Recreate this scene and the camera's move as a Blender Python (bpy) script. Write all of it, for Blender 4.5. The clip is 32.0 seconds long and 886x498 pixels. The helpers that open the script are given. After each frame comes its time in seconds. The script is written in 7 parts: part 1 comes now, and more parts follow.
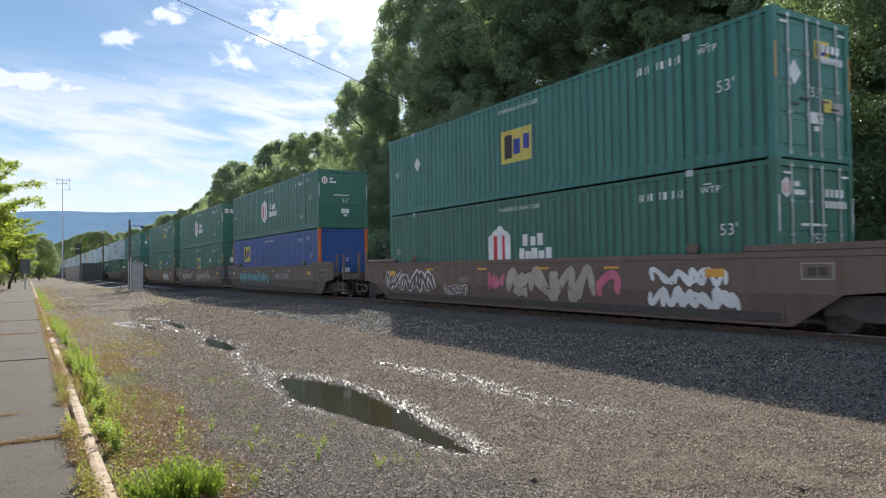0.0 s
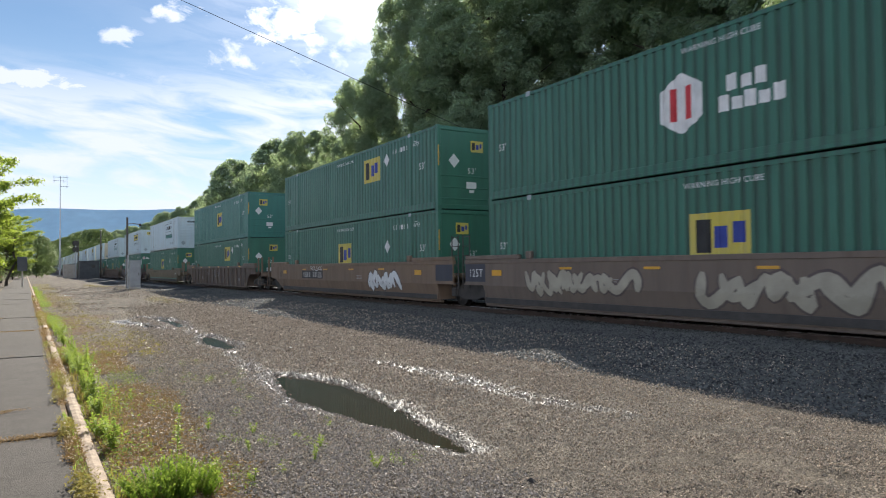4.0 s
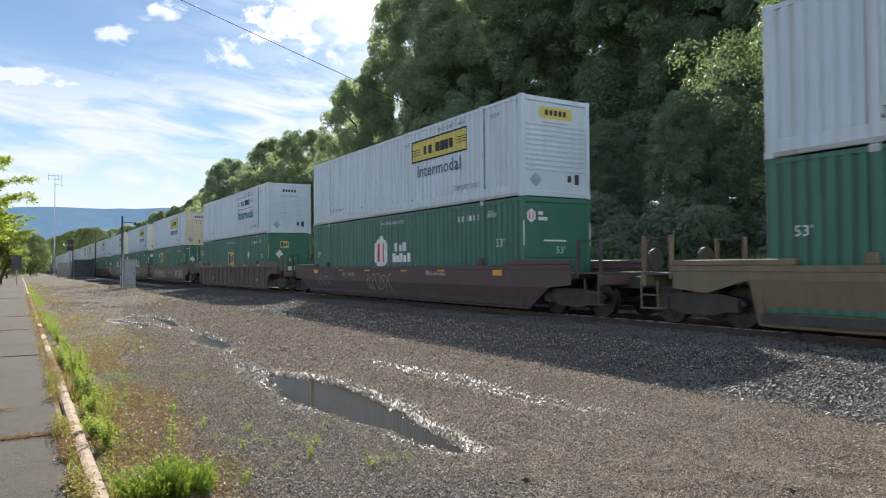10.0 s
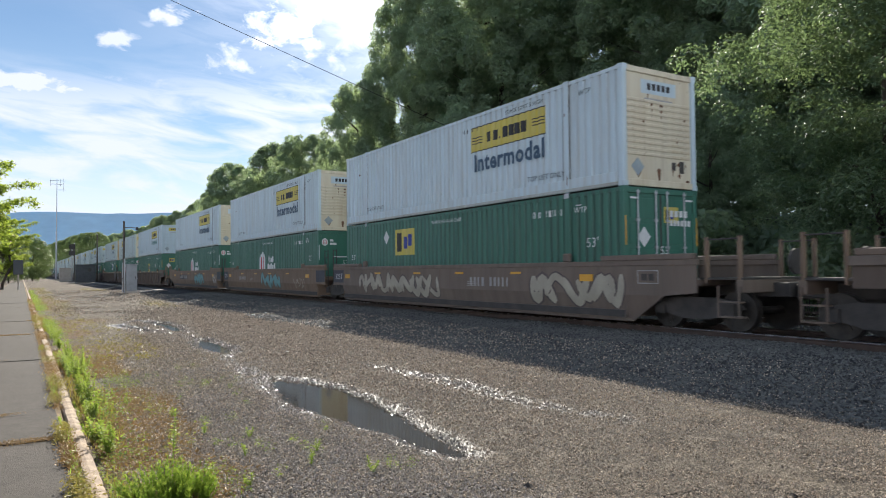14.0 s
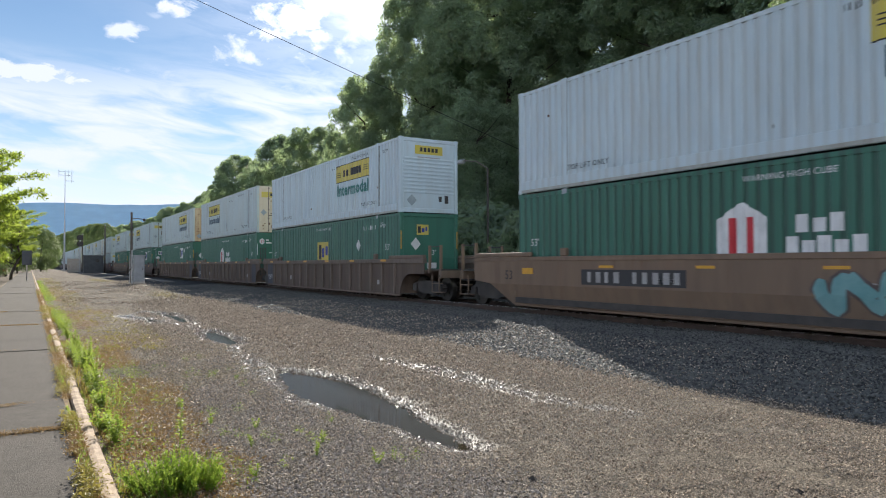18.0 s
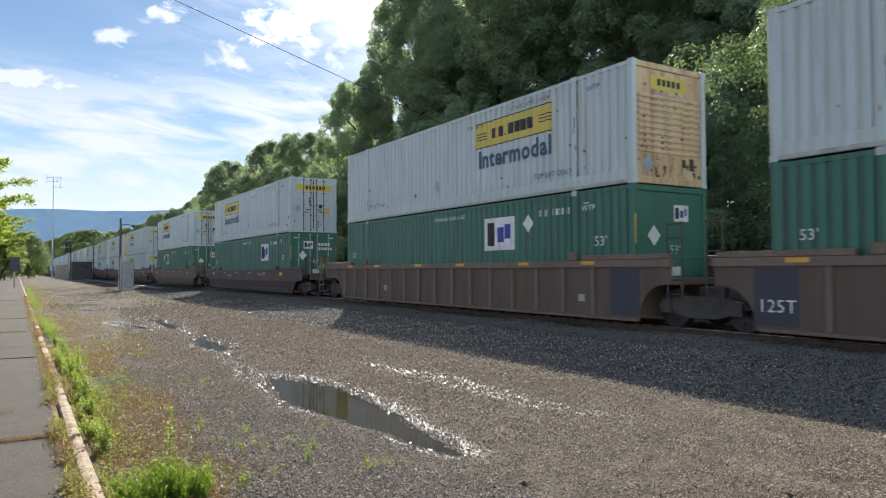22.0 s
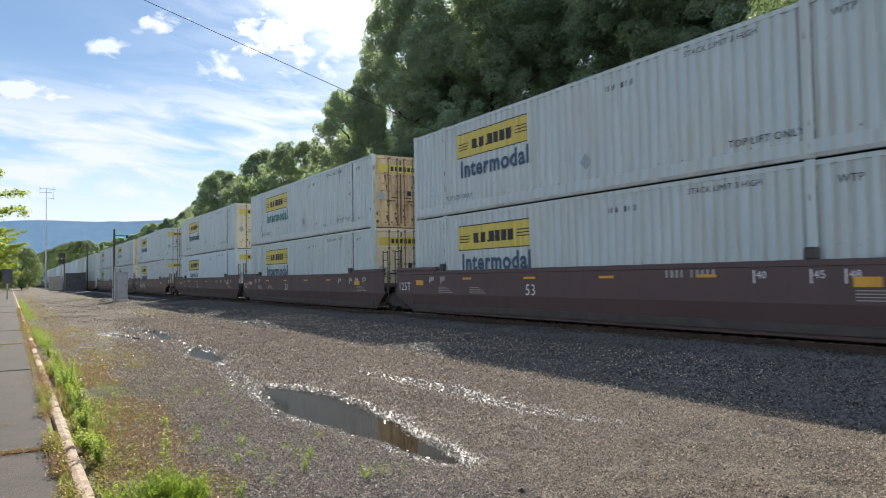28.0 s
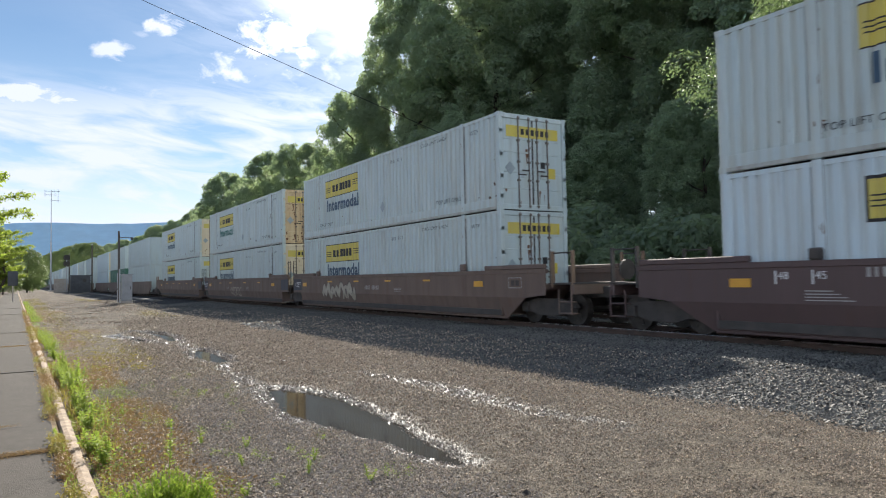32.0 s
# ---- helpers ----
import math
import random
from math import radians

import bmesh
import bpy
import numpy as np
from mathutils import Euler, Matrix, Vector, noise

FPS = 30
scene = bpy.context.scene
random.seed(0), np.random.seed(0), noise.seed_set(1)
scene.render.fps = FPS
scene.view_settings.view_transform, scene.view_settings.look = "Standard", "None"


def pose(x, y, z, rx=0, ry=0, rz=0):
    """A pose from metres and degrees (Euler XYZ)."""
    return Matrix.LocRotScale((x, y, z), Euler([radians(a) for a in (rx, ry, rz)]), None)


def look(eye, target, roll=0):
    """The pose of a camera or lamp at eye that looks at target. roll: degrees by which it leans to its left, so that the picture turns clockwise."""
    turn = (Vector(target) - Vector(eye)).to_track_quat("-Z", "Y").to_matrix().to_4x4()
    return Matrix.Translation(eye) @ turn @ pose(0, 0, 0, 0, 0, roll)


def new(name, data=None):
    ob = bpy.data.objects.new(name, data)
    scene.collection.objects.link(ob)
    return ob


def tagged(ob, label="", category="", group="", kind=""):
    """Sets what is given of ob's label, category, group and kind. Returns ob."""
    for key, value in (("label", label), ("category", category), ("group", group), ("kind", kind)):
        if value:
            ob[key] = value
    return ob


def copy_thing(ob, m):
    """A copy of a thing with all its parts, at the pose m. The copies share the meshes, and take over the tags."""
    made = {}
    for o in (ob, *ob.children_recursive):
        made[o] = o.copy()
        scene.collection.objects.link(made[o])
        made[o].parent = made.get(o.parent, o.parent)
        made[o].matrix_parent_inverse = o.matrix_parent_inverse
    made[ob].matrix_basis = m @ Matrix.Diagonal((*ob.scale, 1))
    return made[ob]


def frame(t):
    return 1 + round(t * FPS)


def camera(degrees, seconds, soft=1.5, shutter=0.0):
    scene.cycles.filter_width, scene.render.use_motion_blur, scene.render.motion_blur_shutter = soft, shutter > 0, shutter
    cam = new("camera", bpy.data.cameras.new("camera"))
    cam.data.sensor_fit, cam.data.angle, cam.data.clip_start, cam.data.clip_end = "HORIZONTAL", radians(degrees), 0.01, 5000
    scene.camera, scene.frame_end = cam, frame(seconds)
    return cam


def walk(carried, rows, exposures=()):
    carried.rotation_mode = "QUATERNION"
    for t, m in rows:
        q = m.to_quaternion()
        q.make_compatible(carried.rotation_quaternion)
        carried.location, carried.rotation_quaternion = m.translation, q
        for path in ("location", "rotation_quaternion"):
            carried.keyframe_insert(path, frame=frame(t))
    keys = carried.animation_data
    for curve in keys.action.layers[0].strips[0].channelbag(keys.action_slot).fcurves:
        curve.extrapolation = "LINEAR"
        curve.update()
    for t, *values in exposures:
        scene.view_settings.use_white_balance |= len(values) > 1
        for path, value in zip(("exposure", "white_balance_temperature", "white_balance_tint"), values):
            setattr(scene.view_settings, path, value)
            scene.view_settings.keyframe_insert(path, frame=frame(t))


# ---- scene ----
# ---- camera and its path ----
cam = camera(65.37, 32.0, soft=1.0, shutter=0.15)
TURNS = [
    (0, 91.51, 0.86, -30.99), (0.5, 91.57, 0.88, -31.08), (1, 91.59, 0.88, -31.23), (1.5, 91.58, 0.81, -31.41),
    (2, 91.59, 0.76, -31.35), (2.5, 91.61, 0.86, -31.32), (3, 91.59, 0.63, -31.18), (3.5, 91.51, 0.57, -31.16),
    (5.5, 91.39, 0.49, -31.17), (6, 91.25, 0.27, -31.14), (6.5, 91.22, 0.17, -31.15), (7, 91.23, 0.13, -31.16),
    (7.5, 91.29, 0.36, -31.17), (8, 91.34, 0.32, -31.29), (8.5, 91.31, 0.18, -31.35), (9, 91.35, 0.36, -31.45),
    (9.5, 91.38, 0.43, -31.52), (10, 91.44, 0.41, -31.51), (10.5, 91.51, 0.30, -31.54), (11, 91.51, 0.34, -31.57),
    (11.5, 91.57, 0.52, -31.59), (12, 91.61, 0.40, -31.57), (12.5, 91.63, 0.38, -31.59), (13, 91.70, 0.42, -31.45),
    (13.5, 91.74, 0.31, -31.42), (14, 91.82, 0.46, -31.40), (14.5, 91.87, 0.49, -31.14), (16.5, 91.12, 0.38, -30.72),
    (17, 91.12, 0.29, -30.73), (17.5, 91.15, 0.16, -30.78), (18, 91.25, 0.09, -30.89), (18.5, 91.34, 0.27, -31.02),
    (19, 91.43, 0.26, -31.23), (19.5, 91.52, 0.22, -31.28), (20, 91.64, 0.22, -31.34), (20.5, 91.69, 0.25, -31.42),
    (21, 91.74, 0.32, -31.49), (21.5, 91.75, 0.17, -31.61), (22, 91.70, 0.26, -31.64), (22.5, 91.66, 0.30, -31.64),
    (23, 91.64, 0.17, -31.68), (23.5, 91.67, 0.11, -31.71), (24, 91.61, 0.30, -31.86), (24.5, 91.58, 0.45, -31.97),
    (25, 91.65, 0.80, -32.15), (25.5, 91.81, 0.82, -32.23), (27.5, 92.24, 0.83, -32.11), (28, 92.29, 0.90, -32.04),
    (28.5, 92.35, 0.79, -31.92), (29, 92.38, 0.74, -31.92), (29.5, 92.36, 0.89, -31.97), (30, 92.40, 0.92, -31.98),
    (30.5, 92.39, 1.02, -31.97), (31, 92.33, 1.00, -31.93), (31.5, 92.38, 0.84, -31.91), (32, 92.41, 1.01, -31.72),
]
walk(cam, [(t, pose(0, 0, 1.62, rx, ry, rz)) for t, rx, ry, rz in TURNS],
     exposures=[(0, 1.16), (32, 1.16)])

# ---- sun and sky ----
SUN_WAY = Vector((4.75, 9.5, 6.49)).normalized()
SUN_EL = math.asin(SUN_WAY.z)
SUN_AZ = math.atan2(SUN_WAY.x, SUN_WAY.y)
sun_data = bpy.data.lights.new("sun", "SUN")
sun_data.energy, sun_data.angle, sun_data.color = 5.0, radians(0.53), (1.0, 0.94, 0.84)
sun = new("sun", sun_data)
sun.matrix_basis = look(SUN_WAY * 100, (0, 0, 0))


class Nodes:
    """A short way to write node trees."""

    def __init__(self, tree):
        self.tree = tree
        tree.nodes.clear()

    def add(self, kind, inputs=None):
        n = self.tree.nodes.new("ShaderNode" + kind)
        for k, v in (inputs or {}).items():
            self.put(n.inputs[k], v)
        return n

    def put(self, socket, v):
        if isinstance(v, bpy.types.NodeSocket):
            self.tree.links.new(v, socket)
        else:
            socket.default_value = v

    def math(self, op, a, b=0.0, c=None, clamp=False):
        n = self.add("Math")
        n.operation, n.use_clamp = op, clamp
        self.put(n.inputs[0], a)
        self.put(n.inputs[1], b)
        if c is not None:
            self.put(n.inputs[2], c)
        return n.outputs[0]

    def ramp(self, fac, lo, hi):
        return self.add("MapRange", {"Value": fac, "From Min": lo, "From Max": hi}).outputs[0]

    def mix(self, fac, a, b, blend="MIX"):
        n = self.add("Mix")
        n.data_type, n.blend_type, n.clamp_factor = "RGBA", blend, True
        self.put(n.inputs[0], fac)
        self.put(n.inputs[6], a if isinstance(a, bpy.types.NodeSocket) else (*a, 1) if len(a) == 3 else a)
        self.put(n.inputs[7], b if isinstance(b, bpy.types.NodeSocket) else (*b, 1) if len(b) == 3 else b)
        return n.outputs[2]

    def noise(self, vec, scale, detail=4.0, rough=0.55, distort=0.0):
        return self.add("TexNoise", {"Vector": vec, "Scale": scale, "Detail": detail, "Roughness": rough, "Distortion": distort}).outputs[0]

    def point(self, name):
        n = self.add("Attribute")
        n.attribute_name = name
        return n.outputs["Fac"]

    def stretch(self, vec, sx, sy, sz):
        return self.add("Mapping", {"Vector": vec, "Scale": (sx, sy, sz)}).outputs[0]


def make_world():
    world = bpy.data.worlds.new("sky")
    scene.world = world
    world.use_nodes = True
    n = Nodes(world.node_tree)
    sky = n.add("TexSky")
    sky.sky_type, sky.sun_disc, sky.sun_elevation, sky.sun_rotation = "NISHITA", False, SUN_EL, SUN_AZ
    sky.air_density, sky.dust_density, sky.ozone_density = 1.0, 0.0, 2.4
    way = n.add("TexCoord").outputs["Generated"]
    sep = n.add("SeparateXYZ", {0: way})
    dx, dy, dz = sep.outputs[0], sep.outputs[1], sep.outputs[2]
    up = n.math("ADD", n.math("MAXIMUM", dz, 0.0), 0.13)
    flat = n.add("CombineXYZ", {0: n.math("DIVIDE", dx, up), 1: n.math("DIVIDE", dy, up), 2: 0.0}).outputs[0]
    # thin streaky veil low down, and a few white heaps
    streak = n.noise(n.stretch(flat, 0.42, 1.0, 1.0), 1.25, 8.0, 0.60, 0.6)
    low = n.ramp(dz, 0.30, 0.08)
    veil = n.math("MULTIPLY", n.ramp(streak, 0.60, 0.78), 0.7)
    veil = n.math("MAXIMUM", veil, n.math("MULTIPLY", n.ramp(streak, 0.33, 0.60), low))
    # a thicker bright veil overhead, out of view, added as fill light
    thick = n.math("MULTIPLY", n.math("MULTIPLY", n.ramp(dz, 0.40, 0.62), n.ramp(streak, 0.40, 0.7)), 0.5)
    # white heaps: centre and reach across and up
    across = n.math("DIVIDE", dx, n.math("MAXIMUM", n.math("ABSOLUTE", dy), 0.05))
    level = n.math("POWER", n.math("ADD", n.math("MULTIPLY", dx, dx), n.math("ADD", n.math("MULTIPLY", dy, dy), 0.0001)), 0.5)
    rise = n.math("DIVIDE", dz, level)
    plane = n.add("CombineXYZ", {0: across, 1: rise, 2: 0.0}).outputs[0]
    ragged = n.noise(n.stretch(plane, 1.0, 1.5, 1.0), 26.0, 7.0, 0.60, 0.35)
    heap = 0.0
    for u, v, a, b, soft, most in ((-0.005, 0.240, 0.085, 0.018, 0.22, 1.0), (0.106, 0.308, 0.032, 0.015, 0.35, 0.95), (0.172, 0.348, 0.036, 0.020, 0.30, 1.0), (0.345, 0.352, 0.085, 0.052, 0.25, 1.0), (0.262, 0.294, 0.055, 0.026, 0.45, 1.0),
                                   (0.440, 0.325, 0.150, 0.055, 0.6, 1.0), (0.170, 0.256, 0.110, 0.014, 0.9, 0.9), (0.390, 0.250, 0.160, 0.045, 0.9, 0.95), (0.090, 0.232, 0.10, 0.012, 0.9, 0.8), (0.145, 0.335, 0.016, 0.008, 0.7, 0.5)):
        eu = n.math("DIVIDE", n.math("SUBTRACT", across, u), a)
        ev = n.math("DIVIDE", n.math("SUBTRACT", rise, v), b)
        q = n.math("POWER", n.math("ADD", n.math("MULTIPLY", eu, eu), n.math("MULTIPLY", ev, ev)), 0.5)
        one = n.ramp(n.math("ADD", n.math("SUBTRACT", 1.0, q), n.math("MULTIPLY", n.math("SUBTRACT", ragged, 0.5), 3.2)), 0.15, 0.15 + soft * 1.6)
        heap = n.math("MAXIMUM", heap, n.math("MULTIPLY", one, most))
    # long thin streaks that sink to one side
    slant = n.add("CombineXYZ", {0: across, 1: n.math("ADD", rise, n.math("MULTIPLY", across, 0.10)), 2: 0.0}).outputs[0]
    wisp = n.noise(n.stretch(slant, 3.2, 15.0, 1.0), 2.2, 6.0, 0.54, 0.7)
    fray = n.noise(n.stretch(slant, 9.0, 34.0, 1.0), 2.0, 6.0, 0.6, 0.6)
    wisp = n.math("ADD", n.math("MULTIPLY", wisp, 0.86), n.math("MULTIPLY", fray, 0.14))
    bands = n.math("ADD", n.ramp(rise, 0.285, 0.20), n.math("MULTIPLY", n.ramp(across, 0.05, 0.40), 0.5), clamp=True)
    veil = n.math("MAXIMUM", n.math("MULTIPLY", veil, 0.35), n.math("MULTIPLY", n.math("MULTIPLY", n.ramp(wisp, 0.32, 0.56), bands), 0.97))
    veil = n.math("MAXIMUM", veil, n.math("MULTIPLY", n.ramp(rise, 0.19, 0.085), n.math("ADD", 0.35, n.math("MULTIPLY", wisp, 0.8))), clamp=True)
    dotted = n.add("VectorMath", {0: way, 1: tuple(SUN_WAY)})
    dotted.operation = "DOT_PRODUCT"
    dot = dotted.outputs["Value"]
    near = n.math("POWER", n.math("MAXIMUM", dot, 0.0), 40.0)
    shine = n.ramp(n.noise(n.stretch(flat, 0.8, 1.0, 1.0), 1.9, 8.0, 0.6, 0.3), 0.38, 0.56)
    bright = n.math("MULTIPLY", n.math("MULTIPLY", shine, near), 2.2, clamp=True)
    cover = n.math("MAXIMUM", n.math("MAXIMUM", veil, heap), n.math("MAXIMUM", bright, thick), clamp=True)
    # clouds facing the sun are brightest, boosted out of view to fill shaded sides
    faced_fill = n.math("MULTIPLY", n.math("MAXIMUM", n.math("MULTIPLY", dot, -1.0), -0.2), CLOUD * 2.1)
    glow = n.math("ADD", n.math("ADD", n.math("MULTIPLY", near, CLOUD * 0.7), CLOUD * 1.2), faced_fill)
    white = n.add("CombineColor", {0: n.math("MULTIPLY", glow, 0.95), 1: n.math("MULTIPLY", glow, 1.02), 2: n.math("MULTIPLY", glow, 1.19)}).outputs[0]
    colour = n.mix(cover, sky.outputs[0], white)
    back = n.add("Background", {"Color": colour, "Strength": SKY})
    out = n.add("OutputWorld", {"Surface": back.outputs[0]})


SKY, CLOUD = 0.050, 11.0
make_world()

# ---- materials ----


def shell(name):
    m = bpy.data.materials.new(name)
    m.use_nodes = True
    return m, Nodes(m.node_tree)


def finish(n, colour, rough, bump=None, strength=0.3, distance=0.01, metal=0.0, extra=None):
    b = n.add("BsdfPrincipled", {"Base Color": colour, "Roughness": rough, "Metallic": metal})
    if bump is not None:
        b.inputs["Normal"].default_value = (0, 0, 0)
        n.put(b.inputs["Normal"], n.add("Bump", {"Height": bump, "Strength": strength, "Distance": distance}).outputs[0])
    for k, v in (extra or {}).items():
        n.put(b.inputs[k], v)
    n.add("OutputMaterial", {"Surface": b.outputs[0]})
    return b


def plain(name, a, b, scale=3.0, rough=0.6, bump=0.2, metal=0.0, fine=60.0, grit=0.01):
    """Two tones in broad patches, with fine grain and relief."""
    m, n = shell(name)
    p = n.add("TexCoord").outputs["Object"]
    broad, grain = n.noise(p, scale, 5.0), n.noise(p, fine, 3.0)
    fac = n.ramp(n.math("ADD", n.math("MULTIPLY", broad, 0.7), n.math("MULTIPLY", grain, 0.3)), 0.35, 0.65)
    finish(n, n.mix(fac, a, b), n.math("ADD", n.math("MULTIPLY", broad, 0.2), rough - 0.1), grain, bump, grit, metal)
    return m


def paint(name, base, dirt_and_shade, rust=0.0, dirty=0.35, rough=0.5, streaks=3.0, folded=0.0):
    """Weathered paint on sheet steel: grime runs downwards, chips show rust."""
    m, n = shell(name)
    p = n.add("TexCoord").outputs["Object"]
    info = n.add("ObjectInfo").outputs["Random"]
    shift = n.add("VectorMath", {0: p, 1: n.add("CombineXYZ", {1: n.math("MULTIPLY", info, 37.0)}).outputs[0]}).outputs[0]
    run = n.noise(n.stretch(shift, 1.0, 1.0, 0.12), streaks, 6.0, 0.6)
    broad = n.noise(shift, 0.6, 5.0, 0.6)
    grime = n.math("MULTIPLY", n.ramp(n.math("ADD", n.math("MULTIPLY", run, 0.6), n.math("MULTIPLY", broad, 0.4)), 0.42, 0.68), dirty)
    tone = n.mix(n.ramp(broad, 0.3, 0.7), tuple(c * 0.9 for c in base), tuple(min(1, c * 1.08) for c in base))
    colour = n.mix(grime, tone, dirt_and_shade)
    # dirt tint in the valleys; on coloured boxes it paints the folds' shade
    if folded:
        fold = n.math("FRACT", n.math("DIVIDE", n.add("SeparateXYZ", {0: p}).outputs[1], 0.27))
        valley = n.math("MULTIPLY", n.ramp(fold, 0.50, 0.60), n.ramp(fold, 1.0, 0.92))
        colour = n.mix(n.math("MULTIPLY", valley, n.math("ADD", n.math("MULTIPLY", run, folded), folded * 0.3), clamp=True), colour, dirt_and_shade)
    spots = n.ramp(n.noise(shift, 5.5, 8.0, 0.7, 0.4), 0.70 - 0.12 * rust, 0.76 - 0.10 * rust)
    runs = n.ramp(n.noise(n.stretch(shift, 2.0, 2.0, 0.14), 2.2, 6.0, 0.65), 0.60 - 0.10 * rust, 0.80 - 0.08 * rust)
    eaten = n.math("MULTIPLY", n.math("MAXIMUM", spots, n.math("MULTIPLY", runs, 0.7)), min(1.0, rust * 1.2), clamp=True)
    colour = n.mix(eaten, colour, (0.12, 0.045, 0.015))
    rgh = n.math("ADD", n.math("MULTIPLY", n.math("MAXIMUM", grime, eaten), 0.35), rough - 0.08)
    finish(n, colour, rgh, n.noise(shift, 25.0, 4.0), 0.08, 0.01)
    return m


def gravel_material():
    """Crushed stone: dry and grey-brown, dark and glossy where wet."""
    m, n = shell("gravel")
    p = n.add("TexCoord").outputs["Object"]
    cell = n.add("TexVoronoi", {"Vector": p, "Scale": 60.0})
    small = n.add("TexVoronoi", {"Vector": p, "Scale": 130.0})
    broad = n.noise(p, 0.45, 6.0, 0.6)
    tint = n.add("SeparateColor", {0: cell.outputs["Color"]}).outputs[0]
    tone = n.mix(tint, (0.055, 0.048, 0.039), (0.33, 0.285, 0.235))
    tone = n.mix(n.ramp(broad, 0.35, 0.7), tone, n.mix(tint, (0.08, 0.067, 0.052), (0.32, 0.27, 0.21)))
    tone = n.mix(n.math("MULTIPLY", n.ramp(n.noise(p, 2.2, 7.0, 0.65), 0.42, 0.66), 0.75), tone, (0.075, 0.064, 0.053))
    tone = n.mix(n.math("MULTIPLY", n.ramp(n.noise(n.stretch(p, 1.0, 0.22, 1.0), 0.9, 6.0, 0.6), 0.50, 0.70), 0.45), tone, (0.055, 0.046, 0.037))
    tone = n.mix(n.point("bed"), tone, n.mix(tint, (0.05, 0.051, 0.053), (0.11, 0.111, 0.113)))
    wet = n.point("wet")
    soil = n.point("soil")
    tone = n.mix(n.math("MULTIPLY", soil, n.ramp(n.noise(p, 9.0, 6.0, 0.65), 0.35, 0.6)), tone, n.mix(n.noise(p, 50.0, 3.0), (0.095, 0.046, 0.018), (0.24, 0.13, 0.055)))
    tone = n.mix(n.math("MULTIPLY", wet, 0.5), tone, (0.03, 0.027, 0.024))
    lumps = n.math("MULTIPLY", n.noise(p, 9.0, 6.0, 0.7), 0.8)
    height = n.math("ADD", n.math("MULTIPLY", cell.outputs["Distance"], -1.0), n.math("MULTIPLY", small.outputs["Distance"], -0.5))
    height = n.math("ADD", height, lumps)
    rough = n.math("SUBTRACT", 0.9, n.math("MULTIPLY", wet, 0.66))
    finish(n, tone, rough, height, 0.9, 0.04, 0.0, {"Specular IOR Level": n.math("ADD", n.math("MULTIPLY", wet, 0.45), 0.08)})
    return m


def slab_material():
    """Old concrete: worn grit, stains and a few pale spots."""
    m, n = shell("old_concrete")
    p = n.add("TexCoord").outputs["Object"]
    tone = n.mix(n.noise(p, 1.1, 7.0, 0.65), (0.027, 0.0225, 0.0185), (0.078, 0.066, 0.055))
    grit = n.add("TexVoronoi", {"Vector": p, "Scale": 110.0})
    speck = n.add("SeparateColor", {0: grit.outputs["Color"]}).outputs[0]
    tone = n.mix(n.math("MULTIPLY", speck, 0.5), tone, n.mix(speck, (0.02, 0.018, 0.017), (0.12, 0.11, 0.096)))
    tone = n.mix(n.math("MULTIPLY", n.ramp(n.noise(p, 5.0, 6.0, 0.7), 0.52, 0.72), 0.55), tone, (0.03, 0.027, 0.022))
    height = n.math("ADD", n.math("MULTIPLY", grit.outputs["Distance"], -0.6), n.noise(p, 18.0, 6.0, 0.7))
    finish(n, tone, 0.9, height, 0.6, 0.012, 0.0, {"Specular IOR Level": 0.2})
    return m


def stone_material(name, a, b, gloss=0.25, dry=0.75):
    m, n = shell(name)
    r = n.add("NewGeometry").outputs["Random Per Island"]
    p = n.add("TexCoord").outputs["Object"]
    wet = n.point("wet")
    tone = n.mix(n.math("POWER", r, 1.5), a, b)
    odd = n.math("LESS_THAN", n.math("FRACT", n.math("MULTIPLY", r, 7.31)), 0.14)
    tone = n.mix(n.math("MULTIPLY", odd, 0.75), tone, tuple(c * 0.28 for c in a))
    tone = n.mix(n.math("MULTIPLY", n.noise(p, 60.0, 3.0), 0.5), tone, tuple(c * 0.6 for c in a))
    worn = n.math("MULTIPLY", n.ramp(n.noise(n.stretch(p, 1.0, 0.3, 1.0), 1.1, 6.0, 0.65), 0.46, 0.72), 0.55)
    tone = n.mix(worn, tone, tuple(c * 0.9 for c in a))
    tone = n.mix(n.math("MULTIPLY", wet, 0.4), tone, (0.035, 0.03, 0.027))
    finish(n, tone, n.math("SUBTRACT", dry, n.math("MULTIPLY", wet, dry - 0.28)), n.noise(p, 120.0, 3.0), 0.25, 0.004, 0.0, {"Specular IOR Level": n.math("ADD", n.math("MULTIPLY", wet, 0.75 - gloss), gloss)})
    return m


def leaf_material(name, a, b, glow, through_amount=0.45, gloss=0.35):
    """Leaves: they reflect and let light through."""
    m, n = shell(name)
    r = n.add("NewGeometry").outputs["Random Per Island"]
    p = n.add("TexCoord").outputs["Object"]
    tone = n.mix(n.math("ADD", n.math("MULTIPLY", r, 0.6), n.math("MULTIPLY", n.noise(p, 0.5, 3.0), 0.4)), a, b)
    face = n.add("BsdfPrincipled", {"Base Color": tone, "Roughness": 0.5, "Specular IOR Level": gloss})
    back = n.add("BsdfTranslucent", {"Color": n.mix(0.75, tone, glow)})
    mix = n.add("MixShader", {0: through_amount, 1: face.outputs[0], 2: back.outputs[0]})
    n.add("OutputMaterial", {"Surface": mix.outputs[0]})
    return m


